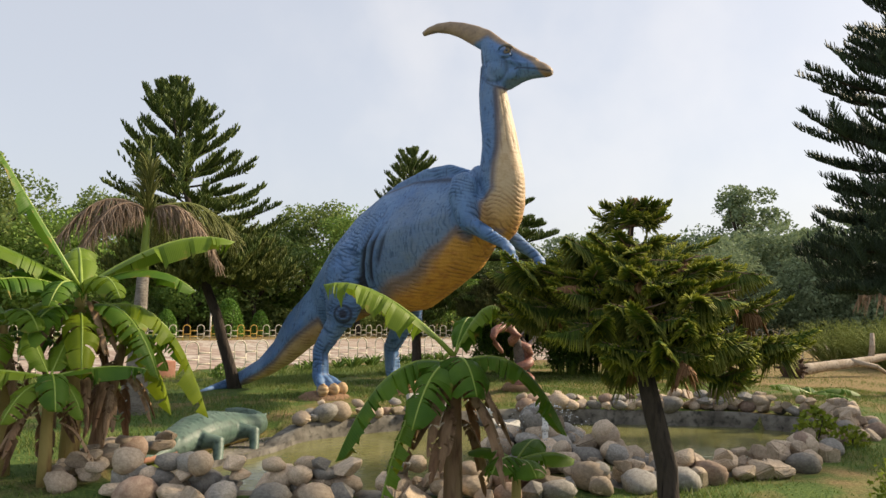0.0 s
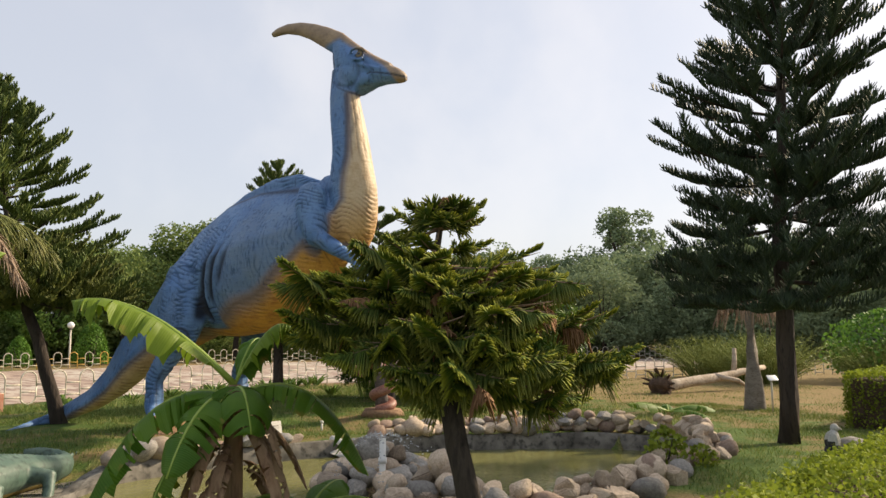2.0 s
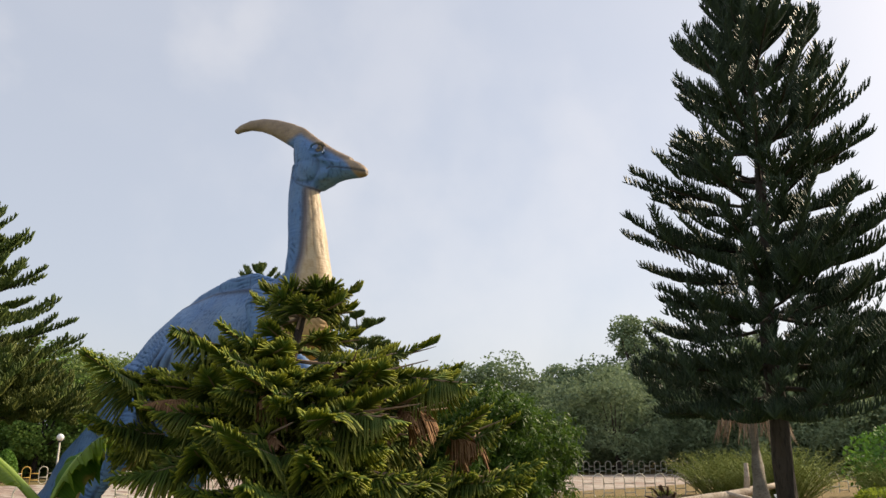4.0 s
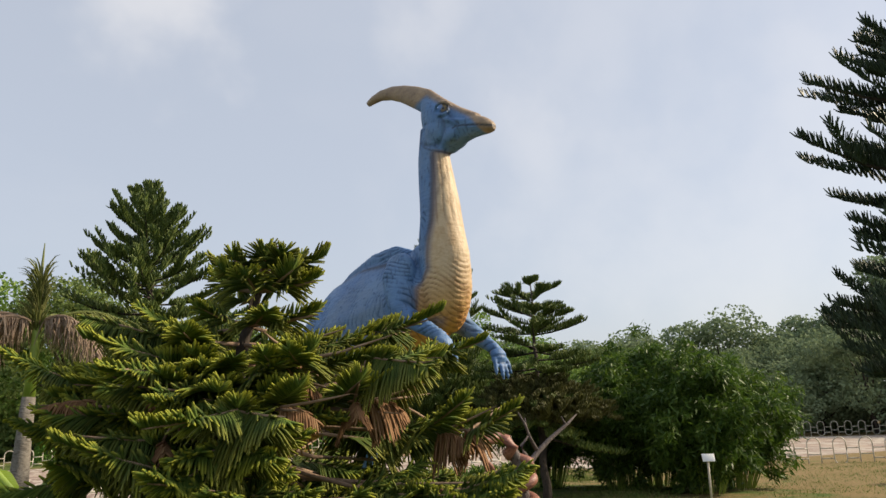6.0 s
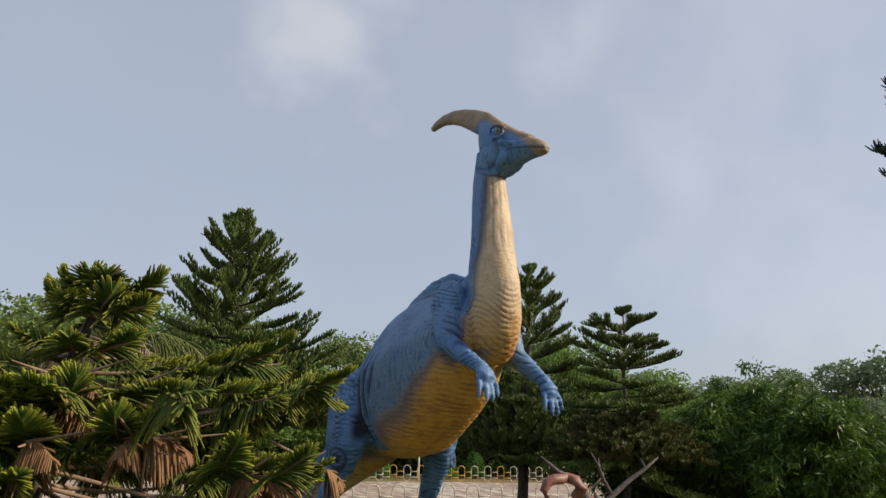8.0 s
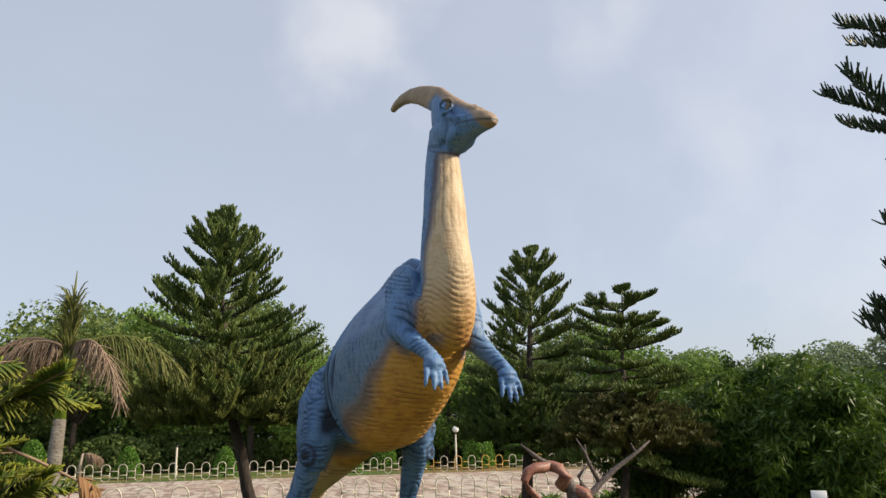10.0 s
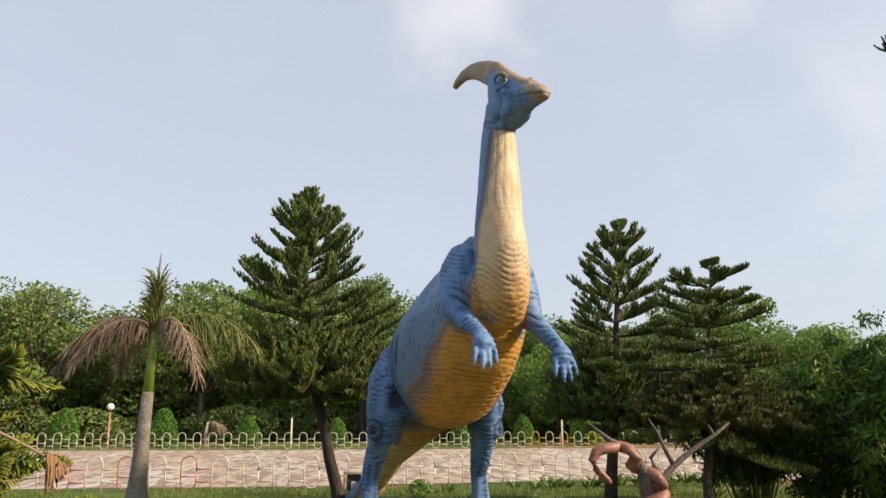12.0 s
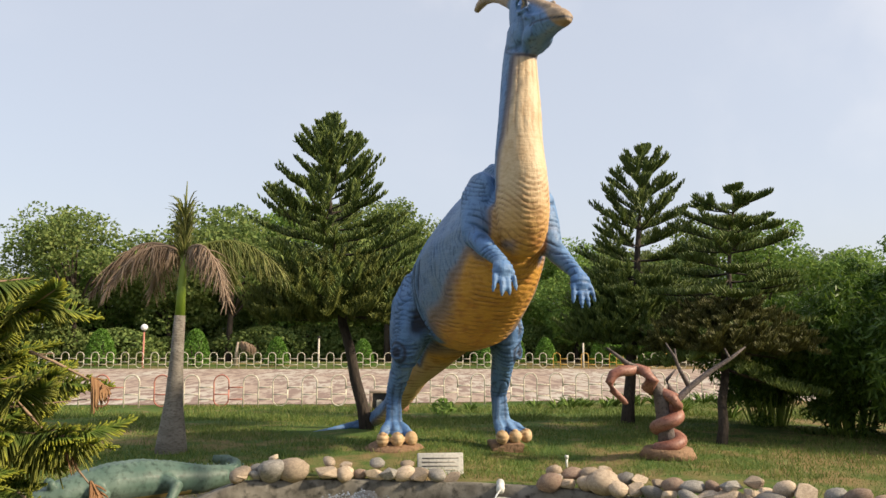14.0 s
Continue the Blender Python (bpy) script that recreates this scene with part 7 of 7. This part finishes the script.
# ---- snake sculpture ----
def snake_sculpture():
    x, y = 4.12, -0.85
    z = gz(x, y)
    bm = bmesh.new()
    bmesh.ops.create_cone(bm, cap_ends=True, segments=18, radius1=0.44, radius2=0.38, depth=0.13, matrix=Matrix.Translation((0, 0, 0.06)))
    for v in bm.verts:
        v.co += Vector((noise.noise(v.co * 3), noise.noise(v.co * 3 + Vector((4, 0, 0))), 0)) * 0.06
    base = part("sculpture_base", bm, M_DIRT)
    base.matrix_world = Matrix.Translation((x, y, z))
    tagged(base, "low brown earthen base of the snake sculpture", "base")
    # bare forked tree of concrete
    bm = bmesh.new()
    tube(bm, [(0, 0, 0.1), (-0.03, 0, 0.45), (-0.07, 0, 0.8), (-0.11, 0, 1.08), (-0.26, 0, 1.42), (-0.6, 0.03, 1.62), (-0.89, 0.05, 1.89)], [0.14, 0.12, 0.11, 0.1, 0.08, 0.045, 0.015], 10)
    tube(bm, [(-0.05, 0.02, 0.75), (0.16, 0.04, 0.95), (0.38, 0.05, 1.19), (0.68, 0.05, 1.45), (1.06, 0.05, 1.72), (1.28, 0.05, 1.91)], [0.05, 0.06, 0.052, 0.042, 0.03, 0.012], 10)
    tube(bm, [(0.38, 0.05, 1.17), (0.255, 0.1, 1.49), (0.17, 0.1, 1.74), (0.04, 0.1, 1.98)], [0.04, 0.03, 0.022, 0.01], 8)
    tube(bm, [(0.2, 0.1, 1.65), (0.2, 0.14, 1.87)], [0.025, 0.01], 6)
    tube(bm, [(0.18, 0.04, 1.0), (0.05, 0.0, 1.18), (0.0, 0.0, 1.32), (0.15, 0.0, 1.51)], [0.05, 0.04, 0.03, 0.012], 6)
    tube(bm, [(1.02, 0.05, 1.7), (0.97, 0.1, 1.88)], [0.025, 0.01], 6)
    tree = part("bare_tree_sculpture", bm, M_DEADWOOD)
    tree.matrix_world = Matrix.Translation((x, y, z)) @ Matrix.Diagonal((1, 1, 0.85, 1))
    tagged(tree, "bare forked dark concrete tree with a snake wound round it", "sculpture")
    # the snake: coils up the trunk, crosses behind, arches over the branch and hangs down
    pts, rad = [], []
    for i in range(46):
        s = i / 45
        a = -2.9 + s * 2 * math.pi * 1.55
        pts.append((0.0 + (0.19 - 0.06 * s) * math.cos(a), (0.18 - 0.05 * s) * math.sin(a), 0.15 + 0.63 * s ** 1.15))
        rad.append(0.1 + 0.04 * s - 0.02 * s * s)
    for px, py, pz, r in ((0.1, -0.12, 0.9, 0.112), (0.06, -0.14, 1.02, 0.108), (-0.05, -0.02, 1.1, 0.09), (-0.2, 0.1, 1.14, 0.1), (-0.3, -0.02, 1.2, 0.11), (-0.26, -0.12, 1.32, 0.115), (-0.32, -0.05, 1.47, 0.105), (-0.43, 0.07, 1.52, 0.1),
                          (-0.55, 0.0, 1.49, 0.1), (-0.7, -0.05, 1.49, 0.1), (-0.84, -0.07, 1.43, 0.088), (-0.91, -0.1, 1.29, 0.072), (-0.87, -0.1, 1.16, 0.06), (-0.76, -0.1, 1.05, 0.052), (-0.69, -0.1, 0.97, 0.048), (-0.65, -0.1, 0.91, 0.03)):
        pts.append((px, py, pz))
        rad.append(r)
    bm = bmesh.new()
    tube(bm, pts, rad, 12)
    bmesh.ops.subdivide_edges(bm, edges=bm.edges[:], cuts=1)
    bmesh.ops.smooth_vert(bm, verts=bm.verts, factor=0.5, use_axis_x=True, use_axis_y=True, use_axis_z=True)
    bmesh.ops.smooth_vert(bm, verts=bm.verts, factor=0.5, use_axis_x=True, use_axis_y=True, use_axis_z=True)
    snake = part("snake_statue", bm, M_SNAKE)
    snake.matrix_world = Matrix.Translation((x, y, z)) @ Matrix.Diagonal((1, 1, 0.85, 1))
    tagged(snake, "reddish-brown snake statue coiled round a bare tree", "statue")


snake_sculpture()


# ---- fallen log ----
def fallen_log():
    t = thing("fallen_log", 15.0, -1.3, gz(15, -1.3), "bleached fallen tree trunk with a dark root ball", "log")
    bm = bmesh.new()
    tube(bm, [(0.1, -0.03, 0.22), (0.6, -0.18, 0.26), (1.2, -0.35, 0.31), (1.8, -0.52, 0.35), (2.4, -0.7, 0.41), (3.0, -0.86, 0.45), (3.6, -1.0, 0.53), (4.2, -1.18, 0.58), (4.8, -1.35, 0.66)], [0.21, 0.17, 0.155, 0.15, 0.135, 0.13, 0.115, 0.1, 0.08], 14)
    for q in bm.verts:
        q.co += Vector((noise.noise(q.co * 2.2), noise.noise(q.co * 2.2 + Vector((7, 0, 0))), noise.noise(q.co * 3.1))) * 0.035
    part("trunk", bm, M_LOG, t)
    bm = bmesh.new()
    tube(bm, [(3.3, -0.9, 0.45), (3.42, -0.9, 0.85), (3.5, -0.88, 1.3)], [0.1, 0.085, 0.06], 8)
    tube(bm, [(2.3, -0.7, 0.45), (2.9, -1.2, 0.3), (3.2, -1.5, 0.02)], [0.09, 0.07, 0.04], 8)
    part("limb", bm, M_LOG, t)
    bm = bmesh.new()
    rng = random.Random(3)
    ball(bm, (0, 0, 0.22), (0.26, 0.34, 0.34), seg=20, rings=14)
    for q in bm.verts:
        q.co += Vector((noise.noise(q.co * 5), noise.noise(q.co * 5 + Vector((9, 0, 0))), noise.noise(q.co * 6))) * 0.1
    ball_part = part("root_ball", bm, M_ROOT, t, "dark earthy root ball")
    for i in range(16):
        a = rng.uniform(0, 6.28)
        bm = bmesh.new()
        tube(bm, [(0, 0.2 * math.cos(a), 0.25 + 0.2 * math.sin(a)), (-0.15, 0.5 * math.cos(a), 0.25 + 0.5 * math.sin(a)),
                  (-0.22 + rng.uniform(-0.15, 0.15), 0.56 * math.cos(a) + rng.uniform(-0.1, 0.15), max(0.0, 0.25 + 0.52 * math.sin(a)))], [0.06, 0.03, 0.008], 6)
        part("root", bm, M_ROOT, ball_part)
    # a tuft of grass growing on the roots
    rg = np.random.default_rng(4)
    D = np.stack([rg.normal(0, 0.5, 60), rg.normal(0, 0.6, 60), rg.uniform(0.7, 1.2, 60)], 1)
    cord_mesh("sprout", np.stack([rg.normal(0.05, 0.08, 60), rg.normal(0, 0.14, 60), np.full(60, 0.42)], 1), D, rg.uniform(0.25, 0.5, 60), 0.012, M_FEATHER, t, -0.3, 3, 2, "green tuft growing on the roots")


fallen_log()


def bottle_palm():
    t = thing("palm_stump", 11.1, -5.45, gz(11.1, -5.45), "grey bottle-shaped palm trunk behind a dark tree", "palm")
    bm = bmesh.new()
    tube(bm, [(0, 0, -0.1), (0, 0, 0.1), (0, 0, 0.7), (-0.04, 0, 1.3), (-0.08, 0, 2.0), (-0.1, 0, 2.6)], [0.25, 0.23, 0.18, 0.125, 0.1, 0.09], 14)
    part("trunk", bm, M_BARK_GREY, t)
    rng = np.random.default_rng(6)
    n = 260
    a = rng.uniform(0, 6.28, n)
    s = rng.uniform(0.1, 1, n)
    P = np.stack([-0.1 + np.cos(a) * 0.7 * s, np.sin(a) * 0.7 * s, 2.6 + 0.35 * s - 0.8 * s * s], 1)
    D = np.stack([np.cos(a) * 0.3, np.sin(a) * 0.3, np.full(n, -1.0)], 1) + rng.normal(0, 0.2, (n, 3))
    cord_mesh("frond_crown", P, D, rng.uniform(0.25, 0.5, n), 0.012, M_PALM_DRY, t, -0.2, 3, 3)


bottle_palm()


# ---- small things on the lawn ----
def bird_statue():
    bm = bmesh.new()
    ball(bm, (0, 0, 0.3), (0.1, 0.11, 0.2))
    ball(bm, (0.02, -0.03, 0.52), (0.065, 0.07, 0.075))
    tube(bm, [(0.03, -0.08, 0.52), (0.05, -0.15, 0.49)], [0.03, 0.008], 8)
    for s in (-1, 1):
        ball(bm, (0.1 * s, 0.03, 0.28), (0.04, 0.09, 0.18))
        tube(bm, [(0.05 * s, 0, 0.15), (0.05 * s, 0, 0.0)], [0.03, 0.03], 8)
    tube(bm, [(0, 0.08, 0.2), (0, 0.18, 0.02)], [0.06, 0.03], 8)
    ob = part("bird_statue", bm, M_SLAB)
    ob.data.materials.append(M_DARKBOX)
    for p in ob.data.polygons:
        p.material_index = 1 if p.center.z < 0.27 + 0.5 * p.center.y else 0
    ob.matrix_world = pose(4.35, -8.85, gz(4.35, -8.85) - 0.01, 0, 0, 30) @ Matrix.Scale(0.74, 4)
    tagged(ob, "small pale and dark bird statue standing by the hedge", "statue")
    e = new("boulder", STONES[2])
    e.matrix_world = pose(4.75, -9.0, 0.05, 5, 0, 40) @ Matrix.Diagonal((0.24, 0.2, 0.17, 1))
    tagged(e, "grey boulder lying beside a bird statue", "rock")


bird_statue()


def slab_and_boxes():
    bm = bmesh.new()
    box(bm, -0.3, -0.04, -0.1, 0.3, 0.04, 0.22, 0.012)
    ob = part("stone_slab", bm, M_SLAB)
    ob.matrix_world = pose(0.62, -2.02, -0.02, -14, 0, 2)
    tagged(ob, "pale rectangular stone slab propped among the boulders", "slab")
    # faint worn lettering as plain bars
    for r in range(4):
        bm = bmesh.new()
        box(bm, -0.24, -0.0445, 0.145 - 0.05 * r, 0.24 - 0.05 * (r % 2), -0.0415, 0.16 - 0.05 * r)
        b = part("worn_line", bm, M_STONE_GREY, ob)
    # switch box beside the near fence
    t = thing("switch_box", -0.31, 9.1, gz(-0.31, 9.1), "small dark switch box in a pale brick surround", "box")
    bm = bmesh.new()
    box(bm, -0.28, -0.15, -0.05, -0.2, 0.15, 0.5, 0.01)
    box(bm, 0.2, -0.15, -0.05, 0.28, 0.15, 0.5, 0.01)
    box(bm, -0.28, -0.15, 0.5, 0.28, 0.15, 0.58, 0.01)
    part("surround", bm, M_ROAD, t)
    bm = bmesh.new()
    box(bm, -0.19, -0.08, 0.0, 0.19, 0.12, 0.49, 0.01)
    part("cabinet", bm, M_DARKBOX, t)
    bm = bmesh.new()
    box(bm, -0.08, -0.1, 0.1, 0.08, -0.085, 0.32, 0.01)
    part("meter", bm, M_SLAB, t, "pale grey meter plate")
    bm = bmesh.new()
    box(bm, -0.25, -0.22, -0.05, 0.25, 0.22, 0.5, 0.02)
    ob = part("terracotta_block", bm, M_BRICKRED)
    ob.matrix_world = pose(0.24, 8.98, gz(0.24, 8.98), 0, 0, 3)
    tagged(ob, "square reddish terracotta block by the fence", "block")
    # stub pipe in the grass beside the foot
    bm = bmesh.new()
    tube(bm, [(0, 0, -0.05), (0, 0, 0.14)], 0.018, 8)
    tube(bm, [(0, 0, 0.13), (0, 0, 0.17)], 0.03, 8)
    ob = part("tap_pipe", bm, M_PLASTIC)
    ob.matrix_world = pose(2.55, -0.95, gz(2.55, -0.95))
    tagged(ob, "short white water pipe standing in the grass", "pipe")


slab_and_boxes()


def strap_plants(seed, spots, label, h=0.45, mat=None):
    """Tufts of strap leaves, each a plant of its own."""
    rng = np.random.default_rng(seed)
    first = None
    for x, y, s in spots:
        if first is None:
            first = thing("strap_leaf_plant", x, y, gz(x, y), label, "plant", "strap-leaved plants")
            n = 34
            a = rng.uniform(0, 6.28, n)
            D = np.stack([np.cos(a) * 0.6, np.sin(a) * 0.6, rng.uniform(0.7, 1.5, n)], 1)
            v, f = cords(np.zeros((n, 3)) + np.stack([np.cos(a) * 0.04, np.sin(a) * 0.04, np.zeros(n)], 1), D, h * rng.uniform(0.7, 1.3, n), 0.022, -0.35, 3, 3)
            raw("foliage", v, f, mat or M_BROAD, first)
            first.scale = (s, s, s)
        else:
            c = copy_thing(first, pose(x, y, gz(x, y), 0, 0, x * 77))
            c.scale = (s, s, s)


rs = random.Random(8)
strap_plants(101, [(4.2 + 0.42 * i + rs.uniform(-0.1, 0.1), 9.4 + 0.12 * i + rs.uniform(-0.3, 0.3), rs.uniform(0.8, 1.4)) for i in range(20)] + [(2.2, 8.9, 0.8), (8.0, 5.4, 1.1), (6.6, 5.9, 1.2), (7.4, 7.0, 1.2)], "tuft of dark green strap leaves along the fence")
shrub("weedy_plant", 55, 2.15, -7.65, 0.5, 0.24, 420, 0.08, M_HEDGE, "leafy bright green weed growing over the pond's stones", "plant")
shrub("weedy_plant", 56, 2.7, -7.85, 0.25, 0.18, 200, 0.07, M_HEDGE, "leafy bright green weed growing over the pond's stones", "plant")
shrub("small_shrub", 57, 1.35, 7.6, 0.4, 0.3, 260, 0.1, M_BROAD, "small round dark shrub on the lawn", "bush")


def withered_palm(x, y):
    t = thing("withered_palm", x, y, gz(x, y), "small withered palm with a pale stem and hanging dry leaves", "palm")
    bm = bmesh.new()
    tube(bm, [(0, 0, -0.1), (0.05, 0, 0.8), (0.15, 0, 1.5)], [0.14, 0.11, 0.08], 8)
    part("stem", bm, M_LOG, t)
    rng = np.random.default_rng(77)
    n = 120
    a = rng.uniform(-0.9, 0.9, n)
    s = rng.uniform(0.1, 1, n)
    P = np.stack([0.15 + np.cos(a) * 1.1 * s, np.sin(a) * 0.5 * s, 1.5 + 0.25 * s - 0.6 * s * s], 1)
    cord_mesh("dry_leaf", P, np.stack([0.2 * np.cos(a), 0.2 * np.sin(a), np.full(n, -1.0)], 1), rng.uniform(0.3, 0.6, n), 0.02, M_PALM_DRY, t, -0.2)


withered_palm(-9.7, 36.5)


# ---- grass ----
def grass(seed, n, region, h, w, label):
    """Grass blades scattered over the lawn, thinner in the dry patches."""
    rng = np.random.default_rng(seed)
    x0, x1, y0, y1 = region
    X, Y = rng.uniform(x0, x1, n), rng.uniform(y0, y1, n)
    ok = []
    for x, y in zip(X, Y):
        if -5.6 < x < 5.6 and -9 < y < -1.6 and shore_distance(x, y) < 0.42:
            ok.append(False)
            continue
        dens = 0.42 + noise.noise(Vector((x * 0.5, y * 0.5, 3))) * 1.5
        ok.append(rng.random() < dens + 0.15)
    ok = np.array(ok)
    X, Y = X[ok], Y[ok]
    Z = np.array([gz(x, y) for x, y in zip(X, Y)])
    n = len(X)
    tall = h * rng.uniform(0.4, 1.4, n) * (1.05 + 0.9 * np.array([noise.noise(Vector((x * 1.1, y * 1.1, 7))) for x, y in zip(X, Y)]))
    a = rng.uniform(0, 6.28, n)
    P = np.stack([X, Y, Z - 0.01], 1)
    side = np.stack([np.cos(a), np.sin(a), np.zeros(n)], 1) * w
    lean = np.stack([rng.normal(0, 0.5, n) * tall, rng.normal(0, 0.5, n) * tall, tall], 1)
    v = np.stack([P - side, P + side, P + lean], 1).reshape(-1, 3)
    ob = raw("grass", v, np.arange(n * 3).reshape(n, 3), M_GRASS, None, "", False)
    tagged(ob, label, "grass", kind="stuff")


grass(111, 120000, (-8, 9, -2.6, 6), 0.07, 0.007, "short green grass on the lawn round the statue")
grass(112, 60000, (-10, 14, 5, 10.8), 0.11, 0.01, "taller grass towards the fence")
grass(113, 110000, (-6.5, 12, -9.9, -2.5), 0.06, 0.006, "short green grass on the lawn round the pond")
grass(114, 36000, (8, 22, -9, 5), 0.045, 0.009, "thin dry grass on the far lawn")
